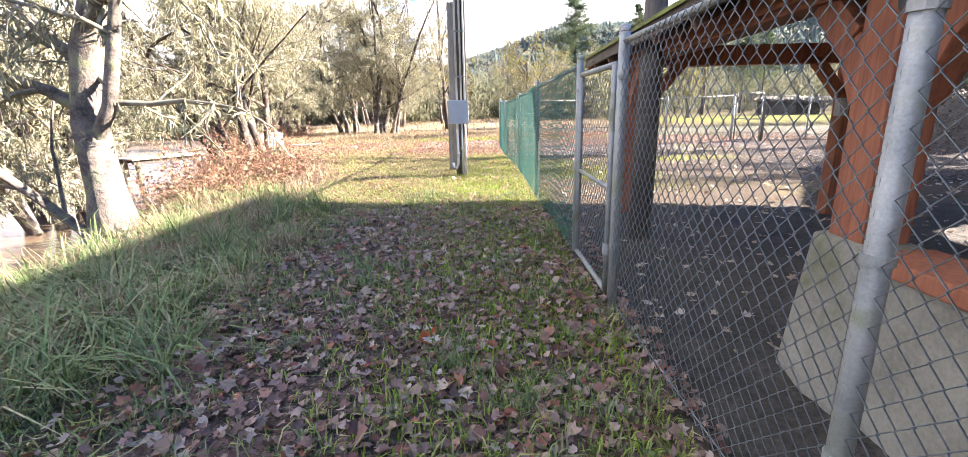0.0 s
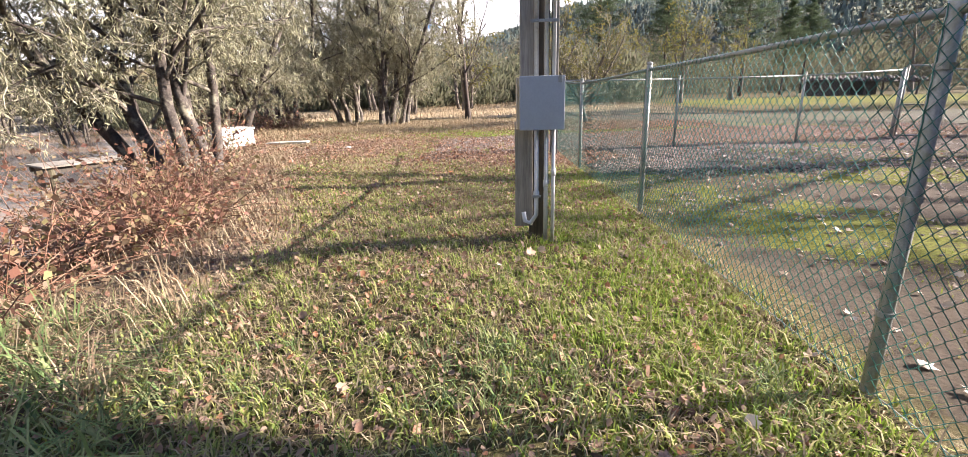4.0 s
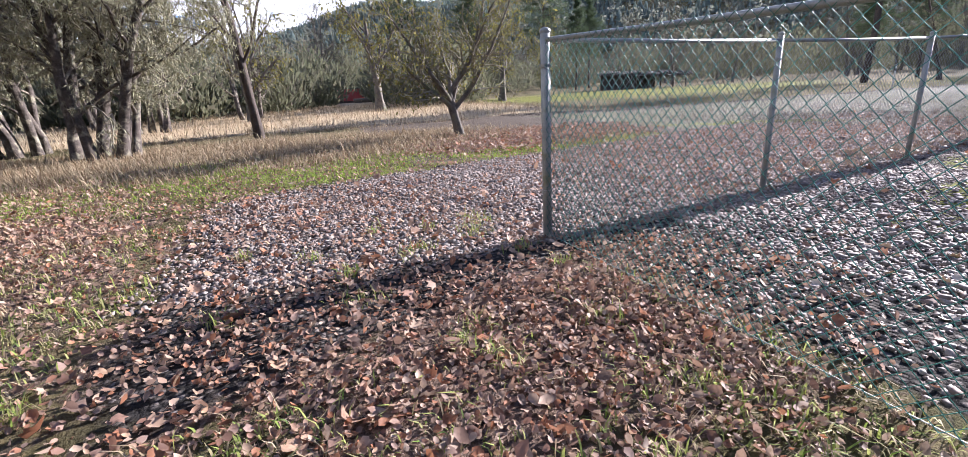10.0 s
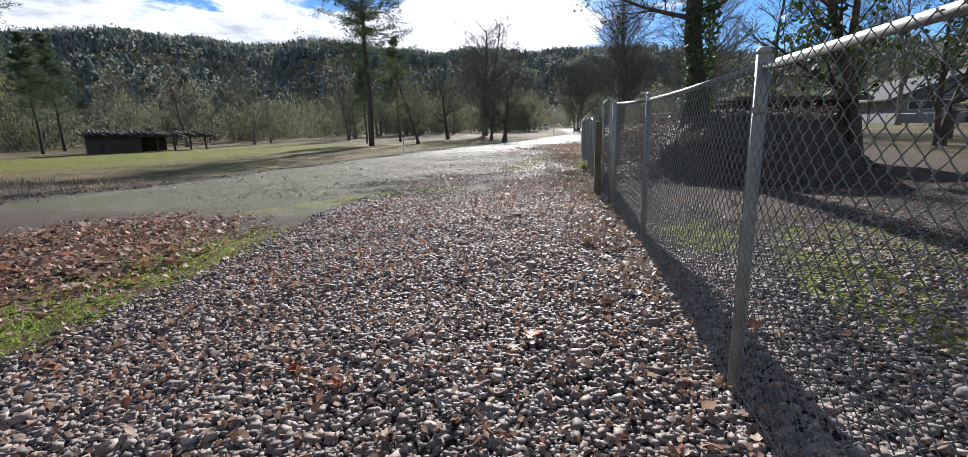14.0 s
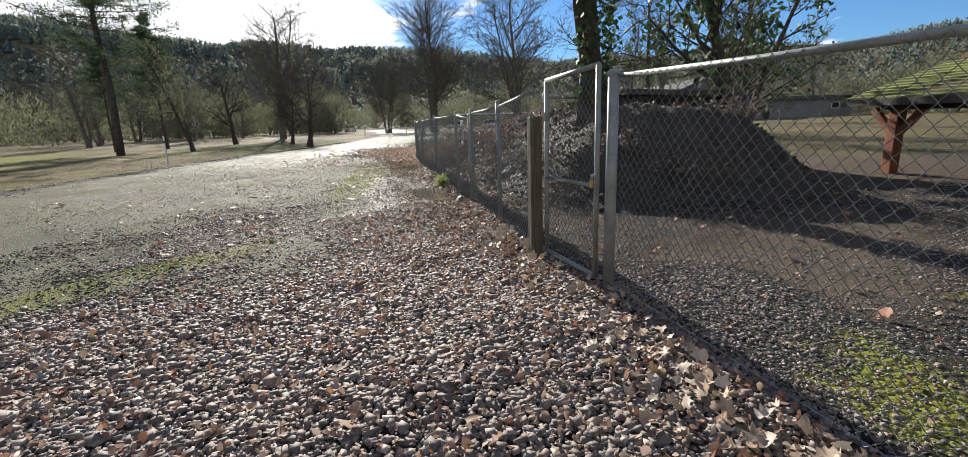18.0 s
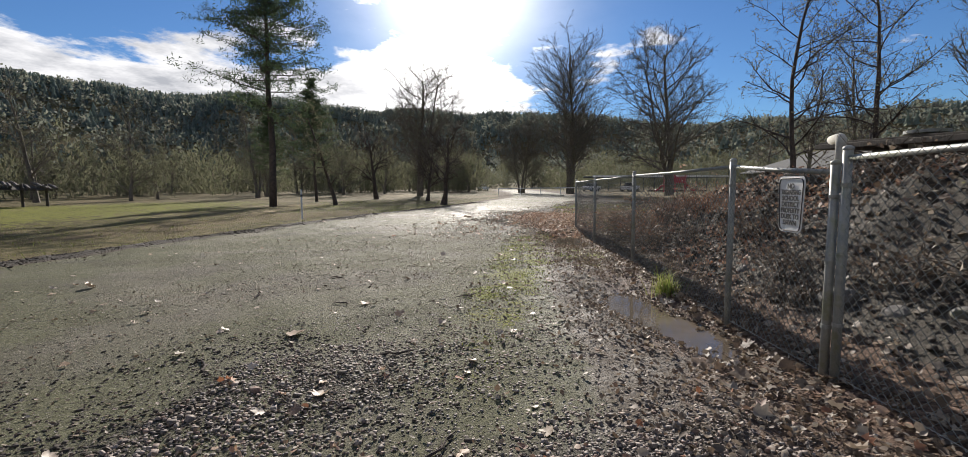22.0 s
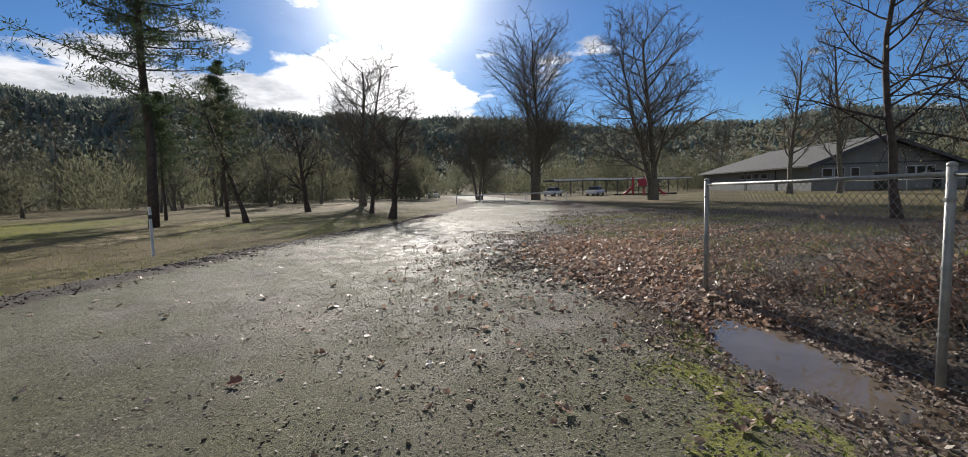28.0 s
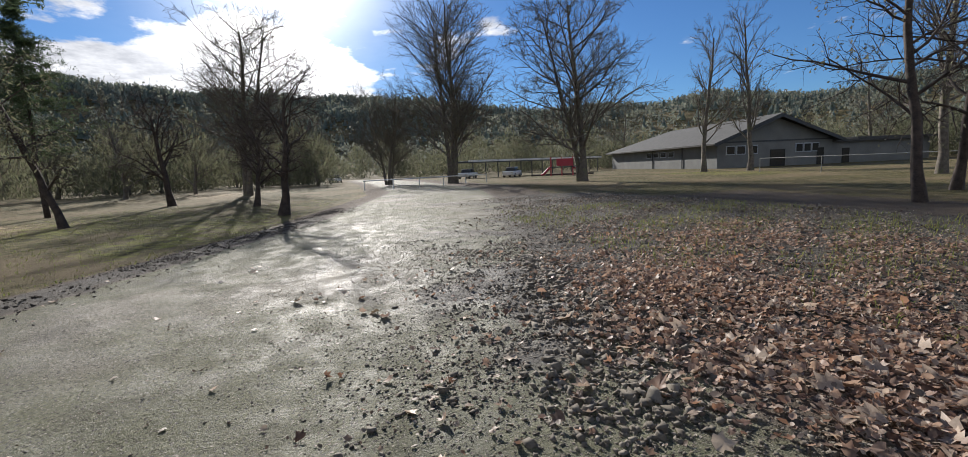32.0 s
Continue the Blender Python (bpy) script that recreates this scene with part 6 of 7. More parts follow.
broad = make_tree("evergreen_tree", "broad-leaved evergreen with shining leaves beyond the mound", 71, [((0, 0, -0.3), (0.05, 0, 1), 7.0, 0.18), ((0.2, 0, -0.3), (0.25, 0.1, 1), 6.0, 0.13)], spec(count=[11, 8, 6, 3]), bark_dark, (16.3, 10.75, hz(16.3, 10.75)), evergreen, 0.11, 5.0, (3, 4), 9000, 0.4)
set_tree(broad, 24.5, 4.5, 1.0, 120, "broad-leaved evergreen beyond the mound")


# ---- valley woods and forested hills ----
def hill_places(rng, count, r0, r1):
    x, y = rng.uniform(-350, 640, count * 6), rng.uniform(-420, 640, count * 6)
    r = np.hypot(x - 20, y - 20)
    a = np.degrees(np.arctan2(y - 20, x - 20))
    keep = (r > r0) & (r < r1) & (a > -85) & (a < 125)
    return x[keep][:count], y[keep][:count]


def hill_forest(count):
    """Ragged conifers, two jagged tiers each."""
    rng = np.random.default_rng(77)
    x, y = hill_places(rng, count, 225, 460)
    patchy = (wobble(x, y, 0.035, 1.0) + rng.normal(size=len(x)) * 0.5 + (np.hypot(x - 20, y - 20) - 320) / 90.0) > -0.2
    patchy &= (rng.random(len(x)) < 0.45) | (np.degrees(np.arctan2(y - 20, x - 20)) > 2)
    x, y = x[patchy], y[patchy]
    n = len(x)
    z = height(x, y)
    h = rng.uniform(3.0, 7.0, n)
    w = h * rng.uniform(0.28, 0.42, n)
    verts, faces, base = [], [], 0
    for t0, t1, k in ((0.05, 0.7, 1.0), (0.42, 1.0, 0.62)):
        ang = rng.uniform(0, 6.28, n)
        ring = []
        for j in range(6):
            rad = w * k * rng.uniform(0.55, 1.15, n)
            ring.append(np.stack([x + rad * np.cos(ang + j * 1.047), y + rad * np.sin(ang + j * 1.047), z + h * (t0 + rng.uniform(-0.05, 0.05, n))], 1))
        tip = np.stack([x, y, z + h * t1], 1)
        verts.append(np.stack(ring + [tip], 1).reshape(-1, 3))
        i = base + 7 * np.arange(n)[:, None]
        for j in range(6):
            faces.append(np.concatenate([i + j, i + (j + 1) % 6, i + 6], 1))
        base += 7 * n
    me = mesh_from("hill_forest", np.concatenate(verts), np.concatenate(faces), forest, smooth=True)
    tagged(new("hill_forest", me), "conifer forest covering the hills beyond the valley, paled for haze", "forest", kind="stuff")


def hill_woods(count):
    """Leafless broadleaved crowns on the slopes: ragged domes of twigs."""
    rng = np.random.default_rng(79)
    x, y = hill_places(rng, count, 165, 430)
    n = len(x)
    z = height(x, y)
    h, w = rng.uniform(4, 8, n), rng.uniform(1.8, 3.6, n)
    m = 16
    i = np.repeat(np.arange(n), m)
    a, u, t = rng.uniform(0, 6.28, n * m), rng.random(n * m) ** 0.5, rng.random(n * m)
    rad = w[i] * u * np.sqrt(np.clip(1 - (t - 0.35) ** 2 / 0.45, 0.05, 1))
    p = np.stack([x[i] + rad * np.cos(a), y[i] + rad * np.sin(a), z[i] + h[i] * (0.15 + 0.75 * t)], 1)
    v, f = flakes(p, 1.0, rng, -0.6, 1.5)
    me = mesh_from("hill_woods", v, f, hazed_brown)
    tagged(new("hill_woods", me), "leafless brown broadleaved woods on the lower slopes, paled for haze", "forest", kind="stuff")


hill_forest(27000)
hill_woods(6500)


def valley_scrub():
    """Tangled leafless scrub at the foot of the hills, as many thin upswept twigs."""
    rng = np.random.default_rng(78)
    cx, cy, cr, ch = [], [], [], []
    for k in range(460):
        a = radians(rng.uniform(-75, 118))
        r = rng.uniform(78, 170)
        x, y = 20 + r * math.cos(a), 20 + r * math.sin(a)
        if abs(y - road_mid(x)) < 9 and x < 150:
            continue
        if 60 < x < 125 and -55 < y < 16:
            continue
        if 30 < x < 55 and 60 < y < 78:
            continue
        cx.append(x), cy.append(y), cr.append(rng.uniform(3.0, 5.5)), ch.append(rng.uniform(6, 13))
    for k in range(150):
        x, y = rng.uniform(-48, 13), rng.uniform(50, 78)
        if x < bank_x(y) - 30 or abs(x + 0.5 - (y - 8) * 0.064) < 3.2:
            continue
        cx.append(x), cy.append(y), cr.append(rng.uniform(2.2, 4.2)), ch.append(rng.uniform(2.5, 6.5))
    for k in range(70):
        y = rng.uniform(-25, 60)
        cx.append(float(bank_x(y)) - rng.uniform(27, 40)), cy.append(y), cr.append(rng.uniform(2.5, 4.5)), ch.append(rng.uniform(5.0, 10.0))
    cx, cy, cr, ch = map(np.array, (cx, cy, cr, ch))
    m = 640
    n = len(cx) * m
    i = np.repeat(np.arange(len(cx)), m)
    a, u = rng.uniform(0, 6.28, n), rng.random(n) ** 0.5
    t = rng.random(n)
    rad = cr[i] * u * np.sqrt(np.clip(1 - ((t - 0.45) / 0.57) ** 2, 0.02, 1)) * (1 + 0.22 * np.sin(3 * a + cx[i]) * np.sin(5 * t + cy[i]))
    x, y = cx[i] + rad * np.cos(a), cy[i] + rad * np.sin(a)
    z = height(x, y) + ch[i] * t * (1 - 0.35 * u)
    d = np.stack([np.cos(a) * 0.5 * u, np.sin(a) * 0.5 * u, np.full(n, 0.9)], 1) + rng.normal(size=(n, 3)) * 0.35
    d /= np.linalg.norm(d, axis=1)[:, None]
    s = np.cross(d, rng.normal(size=(n, 3)))
    s /= np.linalg.norm(s, axis=1)[:, None]
    ln = rng.uniform(0.3, 1.0, (n, 1))
    wd = rng.uniform(0.02, 0.05, (n, 1))
    p = np.stack([x, y, z], 1)
    v = np.stack([p - s * wd, p + s * wd, p + d * ln * 0.6 + s * wd * 0.8 + rng.normal(size=(n, 3)) * 0.12, p + d * ln], 1).reshape(-1, 3)
    k = 4 * np.arange(n)[:, None]
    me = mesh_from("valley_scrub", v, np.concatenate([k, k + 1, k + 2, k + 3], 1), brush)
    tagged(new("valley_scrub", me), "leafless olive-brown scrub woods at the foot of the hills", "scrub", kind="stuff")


valley_scrub()
far_spec = spec(count=[14, 7, 5, 2], lift=[0.05, 0.05, 0.03, 0.0, 0.0], least=0.02)
far_a = make_tree("bare_tree", "bare winter tree at the foot of the hills", 83, [((0, 0, -0.3), (0, 0, 1), 11.0, 0.24), ((0.2, 0, -0.3), (0.3, 0.1, 1), 8.0, 0.14)], far_spec, bark_grey, (70.0, 60.0, hz(70, 60)), brush, 0.05, 4.0, (3, 4), 5000, 0.2, long=5.0, limbs=False)
far_b = make_tree("bare_tree", "rounded olive winter tree at the foot of the hills", 85, [((0, 0, -0.3), (0, 0, 1), 5.0, 0.22)], spec(count=[9, 8, 6, 3], ratio=[0.95, 0.5, 0.5, 0.5], lift=[0.03, 0.03, -0.06, -0.15, -0.2]), bark_grey, (60.0, 70.0, hz(60, 70)), brush, 0.065, 8.0, (2, 3, 4), 10000, 0.5, long=4.5, limbs=False)
rngt = random.Random(12)
for k in range(130):
    a = radians(rngt.uniform(-60, 115))
    r = rngt.uniform(66, 140)
    x, y = 20 + r * math.cos(a), 20 + r * math.sin(a)
    if abs(y - float(road_mid(x))) < 8 or (58 < x < 130 and -60 < y < 20) or (25 < x < 55 and 55 < y < 78) or (-2 < x < 12 and 60 < y < 85):
        continue
    src = rngt.choice((far_a, far_b, far_b))
    set_tree(src, x, y, rngt.uniform(0.85, 1.2) * (1.0 + 0.3 * (r > 100)), rngt.uniform(0, 360), "bare winter tree at the foot of the hills", 0.2)


# ---- loose cover on the ground: pebbles, leaves, grass, canes, clods ----
def sample(rng, n, x0, x1, y0, y1, weight):
    """Places in a box, thinned by a weight between 0 and 1."""
    out = []
    have = 0
    while have < n:
        x, y = rng.uniform(x0, x1, n * 2), rng.uniform(y0, y1, n * 2)
        k = rng.random(n * 2) < weight(x, y)
        out.append(np.stack([x[k], y[k]], 1))
        have += k.sum()
        if len(out) > 40:
            break
    return np.concatenate(out)[:n]


ICO = bmesh.new()
bmesh.ops.create_icosphere(ICO, subdivisions=1, radius=1.0)
ICO_V = np.array([tuple(v.co) for v in ICO.verts])
ICO_F = np.array([[v.index for v in f.verts] for f in ICO.faces])
ICO.free()


CUBE_V = np.array([(x, y, z) for x in (-0.62, 0.62) for y in (-0.62, 0.62) for z in (-0.62, 0.62)])
CUBE_F = np.array([(0, 1, 3, 2), (4, 6, 7, 5), (0, 4, 5, 1), (2, 3, 7, 6), (1, 5, 7, 3)])


def turned(rng, n, tilt):
    """Random rotation matrices: any heading, and a lean of about tilt."""
    a, b, c = rng.uniform(0, 6.283, n), rng.normal(size=n) * tilt, rng.normal(size=n) * tilt
    ca, sa, cb, sb, cc, sc = np.cos(a), np.sin(a), np.cos(b), np.sin(b), np.cos(c), np.sin(c)
    z, o = np.zeros(n), np.ones(n)
    Rz = np.stack([ca, -sa, z, sa, ca, z, z, z, o], 1).reshape(-1, 3, 3)
    Rx = np.stack([o, z, z, z, cb, -sb, z, sb, cb], 1).reshape(-1, 3, 3)
    Ry = np.stack([cc, z, sc, z, o, z, -sc, z, cc], 1).reshape(-1, 3, 3)
    return Rz @ Rx @ Ry


def stones(xy, size, rng, flat=0.55, sink=0.3, lumpy=0.14, fine=False):
    n = len(xy)
    V, F = (ICO_V, ICO_F) if fine else (CUBE_V, CUBE_F)
    s = size * np.exp(rng.normal(size=n) * 0.32)
    shape = np.stack([s * rng.uniform(0.9, 1.5, n), s * rng.uniform(0.7, 1.05, n), s * flat * rng.uniform(0.75, 1.2, n)], 1)
    v = V[None] * shape[:, None, :] * (1 + rng.normal(size=(n, len(V), 1)) * lumpy)
    v = np.einsum("nij,nkj->nki", turned(rng, n, 0.22), v)
    z = height(xy[:, 0], xy[:, 1]) + shape[:, 2] * (1 - 2 * sink)
    v += np.stack([xy[:, 0], xy[:, 1], z], 1)[:, None, :]
    f = (F[None] + (len(V) * np.arange(n))[:, None, None]).reshape(-1, F.shape[1])
    return v.reshape(-1, 3), f


# outline of a lobed leaf, stem at the origin
LOBES = [(0.0, 0.0), (0.22, 0.05), (0.48, 0.22), (0.34, 0.34), (0.52, 0.62), (0.24, 0.62), (0.0, 1.0), (-0.24, 0.62), (-0.52, 0.62), (-0.34, 0.34), (-0.48, 0.22), (-0.22, 0.05)]


OVAL = [(0.0, 0.0), (0.34, 0.25), (0.30, 0.65), (0.0, 1.0), (-0.30, 0.65), (-0.34, 0.25)]


def leaves(xy, size, rng, lift=0.012, tilt=0.3, curl=0.5, edge=LOBES):
    n, L = len(xy), len(edge)
    o = np.array([(x, y - 0.45, 0.0) for x, y in edge] + [(0, 0.0, -0.03)])
    s = size * np.exp(rng.normal(size=n) * 0.28)
    v = np.repeat(o[None], n, 0) * s[:, None, None]
    v[:, :, 0] *= rng.uniform(0.75, 1.1, (n, 1))
    c = rng.uniform(-0.4, 1.0, (n, 1)) * curl
    v[:, :, 2] += (c * (o[None, :, 0] ** 2 * 2.2 + o[None, :, 1] ** 2 * rng.uniform(0, 1.4, (n, 1))) + rng.normal(size=(n, L + 1)) * 0.05) * s[:, None]
    v = np.einsum("nij,nkj->nki", turned(rng, n, tilt), v)
    low = np.minimum(v[:, :, 2].min(1), 0)
    z = height(xy[:, 0], xy[:, 1]) + lift * rng.uniform(0.2, 1.6, n) - low * 0.8
    v += np.stack([xy[:, 0], xy[:, 1], z], 1)[:, None, :]
    tri = np.array([(i, (i + 1) % L, L) for i in range(L)])
    f = (tri[None] + ((L + 1) * np.arange(n))[:, None, None]).reshape(-1, 3)
    return v.reshape(-1, 3), f


def grass(xy, tall, rng, wide=0.004, bend=0.5, clump=0.0):
    n = len(xy)
    h = tall * np.exp(rng.normal(size=n) * 0.35)
    a = rng.uniform(0, 6.283, n)
    d = np.stack([np.cos(a), np.sin(a), np.zeros(n)], 1)
    s = np.stack([-np.sin(a), np.cos(a), np.zeros(n)], 1) * (wide * rng.uniform(0.6, 1.4, n))[:, None]
    p = np.stack([xy[:, 0], xy[:, 1], height(xy[:, 0], xy[:, 1]) - 0.005], 1)
    k = bend * rng.uniform(0.2, 1.3, n)
    up = np.array([0, 0, 1.0])
    m = p + d * (h * k * 0.35)[:, None] + up * (h * 0.62)[:, None]
    t = p + d * (h * k)[:, None] + up * (h * (1 - 0.28 * k))[:, None]
    v = np.stack([p - s, p + s, m + s * 0.8, m - s * 0.8, t], 1).reshape(-1, 3)
    i = 5 * np.arange(n)[:, None]
    f = np.concatenate([np.concatenate([i, i + 1, i + 2], 1), np.concatenate([i, i + 2, i + 3], 1), np.concatenate([i + 3, i + 2, i + 4], 1)])
    return v, f


def stuff(name, label, category, data, mat, smooth=False):
    return tagged(new(name, mesh_from(name, *data, mat, smooth=smooth)), label, category, kind="stuff")


rng = np.random.default_rng(101)


def gravel_w(x, y):
    z = zones(x, y)
    return np.clip(z["gravel"] * 1.3 - 0.25 - 0.5 * z["moss"], 0, 1) * (y > fence_y(x) - 0.1)


xy = sample(rng, 112000, -3.6, 13.4, 13.6, 22.0, lambda x, y: gravel_w(x, y) * (0.62 + 0.38 * S((x - 6.5) / 2.5)))
stuff("river_pebbles", "loose bed of rounded grey river pebbles beside the fence", "gravel", stones(xy, 0.0160 * (1 - 0.34 * S((xy[:, 0] - 8.0) / 3.0)), rng, 0.62), pebble, True)
xy = sample(rng, 18000, 0.4, 12.5, 8.5, 17.4, lambda x, y: np.clip(zones(x, y)["gravel"] * 1.3 - 0.3, 0, 1) * (y < fence_y(x) - 0.05) * S((y - 8.5) / 3.0))
xy = np.concatenate([xy, sample(rng, 16000, 1.5, 9.0, 13.4, 17.2, lambda x, y: (y < fence_y(x) - 0.05) * np.clip(zones(x, y)["gravel"] * 1.5 - 0.25, 0.15, 1) * np.clip(1 - 1.5 * zones(x, y)["moss"], 0.05, 1))])
stuff("yard_gravel", "thinner gravel inside the fenced yard", "gravel", stones(xy, 0.0165 * (1 - 0.45 * S((xy[:, 0] - 4.0) / 3.0)), rng), pebble, True)
xy = sample(rng, 24000, 8.0, 32.0, 18.4, 27.0, lambda x, y: 0.9 * S((y - fence_y(x) - 0.6) / 0.6) * (0.12 + 0.88 * S((fence_y(x) + 5.0 - y) / 2.5)) * S((32 - x) / 8.0) * np.clip(0.45 + 0.8 * wobble(x, y, 0.8, 2.0), 0.08, 1))
stuff("road_stones", "small stones and crumbs pressed into the track", "gravel", stones(xy, 0.0062, rng, 0.4, 0.42), clod_mud)
xy = sample(rng, 10000, 9.6, 15.0, 18.2, 24.0, lambda x, y: S((y - fence_y(x) - 0.4) / 0.5) * S((x - 9.8) / 1.5) * S((15.0 - x) / 2.5) * S((fence_y(x) + 5.0 - y) / 2.0) * np.clip(0.6 + 0.7 * wobble(x, y, 1.1, 4.0), 0.05, 1))
stuff("road_stones", "coarser dark grit where the pebbles thin out", "gravel", stones(xy, 0.0080, rng, 0.45, 0.4), pebble)
xy = sample(rng, 15000, 22.0, 44.0, 9.0, 24.5, lambda x, y: np.clip(zones(x, y)["mud"] * 0.9, 0, 1) * S((x - 24.0) / 4.0) * S((road_mid(x) - 1.6 - y + 0.8 * wobble(x, y, 1.1, 3.0)) / 1.8) * np.clip(0.35 + 0.9 * wobble(x, y, 1.4, 6.0), 0.03, 1))
stuff("mud_clods", "dark churned clods of mud beside the track", "mud", stones(xy, 0.0155, rng, 0.6, 0.32, 0.45), clod_mud)
xy = sample(rng, 9000, 10.8, 24.0, 10.5, 18.6, lambda x, y: S(mound(x, y) / 0.1))
stuff("mound_clods", "rough dark lumps of soil and litter over the mound", "soil", stones(xy, 0.024, rng, 0.7, 0.35, 0.45), soil_clod)
xy = sample(rng, 7000, 18.0, 38.0, 19.5, 27.0, lambda x, y: S((road_mid(x) - 0.2 - y) / 2.2) * S((y - fence_y(x) - 1.4) / 0.8) * S((x - 18) / 3.0) * S((38 - x) / 10.0) * np.clip(0.4 + 0.9 * wobble(x, y, 1.0, 9.0), 0.05, 1))
stuff("road_crumbs", "crumbs of mud and grit over the wet track", "mud", stones(xy, 0.0068, rng, 0.5, 0.35, 0.35), clod_mud)
xy = sample(rng, 6500, 8.5, 36.0, 18.6, 27.5, lambda x, y: S((road_mid(x) + 1.2 - y) / 4.0) * S((y - fence_y(x) - 0.7) / 0.6) * np.clip(0.30 + 0.9 * wobble(x, y, 1.2, 5.0) + 0.5 * wobble(x, y, 3.4, 2.0), 0.03, 1))
stuff("dark_crumbs", "dark crumbs of mud and rotted leaf pressed into the track", "mud", stones(xy, 0.0078, rng, 0.40, 0.30, 0.45), soil_clod)
xy = sample(rng, 15000, 8.5, 34.0, 18.4, 26.5, lambda x, y: S((road_mid(x) + 1.5 - y) / 4.5) * S((y - fence_y(x) - 0.3) / 0.5) * np.clip(0.35 + 0.8 * wobble(x, y, 1.0, 8.0), 0.04, 1))
stuff("leaf_bits", "dull leaf scraps trodden into the track", "leaves", leaves(xy, 0.024, rng, 0.006, 0.35, 0.8, OVAL), scrap)
xy = sample(rng, 9000, 24.0, 46.0, 9.0, 21.5, lambda x, y: np.clip(zones(x, y)["mud"] * 1.2 - 0.2, 0, 1) * np.clip(0.5 + 0.8 * wobble(x, y, 0.9, 2.0), 0.08, 1))
stuff("leaf_bits", "pale and dark leaf scraps over the churned mud", "leaves", leaves(xy, 0.055, rng, 0.02, 0.45, 0.9, OVAL), scrap)
xy = sample(rng, 9000, 6.0, 46.0, 24.0, 34.5, lambda x, y: np.exp(-((y - road_mid(x) - 4.1) / 0.7) ** 2) * np.clip(0.5 + 0.8 * wobble(x, y, 0.8, 3.0), 0.1, 1))
stuff("mud_clods", "dark crumbled verge along the far edge of the track", "mud", stones(xy, 0.015, rng, 0.6, 0.28, 0.45), soil_clod)
# churned ruts where a vehicle turned
u = rng.random(1700)
side = np.where(rng.random(1700) < 0.5, -0.16, 0.16)
xy = np.stack([25.6 + 5.6 * u, 21.35 - 0.85 * u + side + rng.normal(size=1700) * (0.30 - 0.23 * u)], 1)
stuff("rut_clods", "ridges of wet mud along wheel ruts", "mud", stones(xy, 0.023, rng, 0.7, 0.3, 0.4), clod_mud)


def litter_w(x, y):
    return np.clip(zones(x, y)["litter"] * 1.25 - 0.2, 0, 1)


for n, x0, x1, y0, y1, size, mat, lab in (
        (13000, -3.2, 1.2, -1.0, 7.8, 0.048, damp_leaf, "brown and purple fallen leaves on the shaded path"),
        (2300, -6.0, 1.6, 12.6, 20.5, 0.062, fallen, "drift of red-brown fallen leaves on the pebbles"),
        (5200, -1.5, 7.5, 20.8, 26.8, 0.07, fallen, "dark fallen leaves under the spreading tree"),
        (5200, 11.5, 24.0, 10.0, 18.6, 0.07, scrap, "thick fallen leaves covering the mound"),
        (9000, 22.8, 36.0, 12.5, 22.4, 0.062, tan_leaf, "heap of curled brown leaves beside the track"),
        (1500, -10.5, -2.5, 3.0, 16.0, 0.07, fallen, "fallen leaves on the river bank")):
    xy = sample(rng, n, x0, x1, y0, y1, litter_w)
    stuff("fallen_leaves", lab, "leaves", leaves(xy, size, rng, 0.02 if n > 3000 else 0.008, 0.35, 0.6), mat)
xy = sample(rng, 5000, 15.0, 26.0, 14.0, 18.7, lambda x, y: S(mound(x, y) / 0.1) * S((x - 15.0) / 2.0) * np.clip(0.5 + 0.7 * wobble(x, y, 1.2, 3.0), 0.1, 1))
stuff("fallen_leaves", "red-brown leaves over the bank behind the fence", "leaves", leaves(xy, 0.055, rng, 0.03, 0.5, 0.9), fallen)
xy = sample(rng, 17000, -5.0, 1.0, 4.5, 15.0, lambda x, y: (0.45 + 0.3 * wobble(x, y, 1.2, 4.0) + 0.25 * S((y - 9) / 4.0)) * np.clip(1 - zones(x, y)["gravel"], 0.08, 1) * (x > bank_x(y)) * (x < 1.15 - 0.055 * y))
stuff("leaf_bits", "small brown leaf scraps through the short grass", "leaves", leaves(xy, 0.035, rng, 0.02, 0.5, 0.9, OVAL), fallen)
xy = sample(rng, 12000, -3.4, 12.0, 15.0, 21.5, lambda x, y: gravel_w(x, y) * (0.3 + 0.7 * S((x - 0.5) / 2.0)))
stuff("leaf_bits", "small brown leaf scraps between the pebbles", "leaves", leaves(xy, 0.034, rng, 0.035, 0.6, 0.9, OVAL), fallen)
xy = sample(rng, 900, -3.0, 13.0, 12.0, 22.0, lambda x, y: 0.25 + 0.75 * S((fence_y(x) + 1.0 - y) / 0.8) * (y > fence_y(x)))
stuff("fallen_leaves", "scattered brown leaves blown against the fence", "leaves", leaves(xy, 0.06, rng, 0.02, 0.4, 0.7), fallen)
xy = sample(rng, 20000, 10.5, 25.5, 17.6, 20.8, lambda x, y: 0.06 + 0.94 * S((fence_y(x) + 1.9 - y) / 1.2) * np.clip(0.6 + 0.6 * wobble(x, y, 1.6, 8.0), 0.1, 1))
stuff("leaf_bits", "brown leaf scraps strewn between the fence and the track", "leaves", leaves(xy, 0.036, rng, 0.02, 0.5, 1.1, OVAL), scrap)
xy = sample(rng, 520, 9.0, 32.0, 18.2, 28.0, lambda x, y: 0.35 + 0.65 * S((fence_y(x) + 3.5 - y) / 2.0))
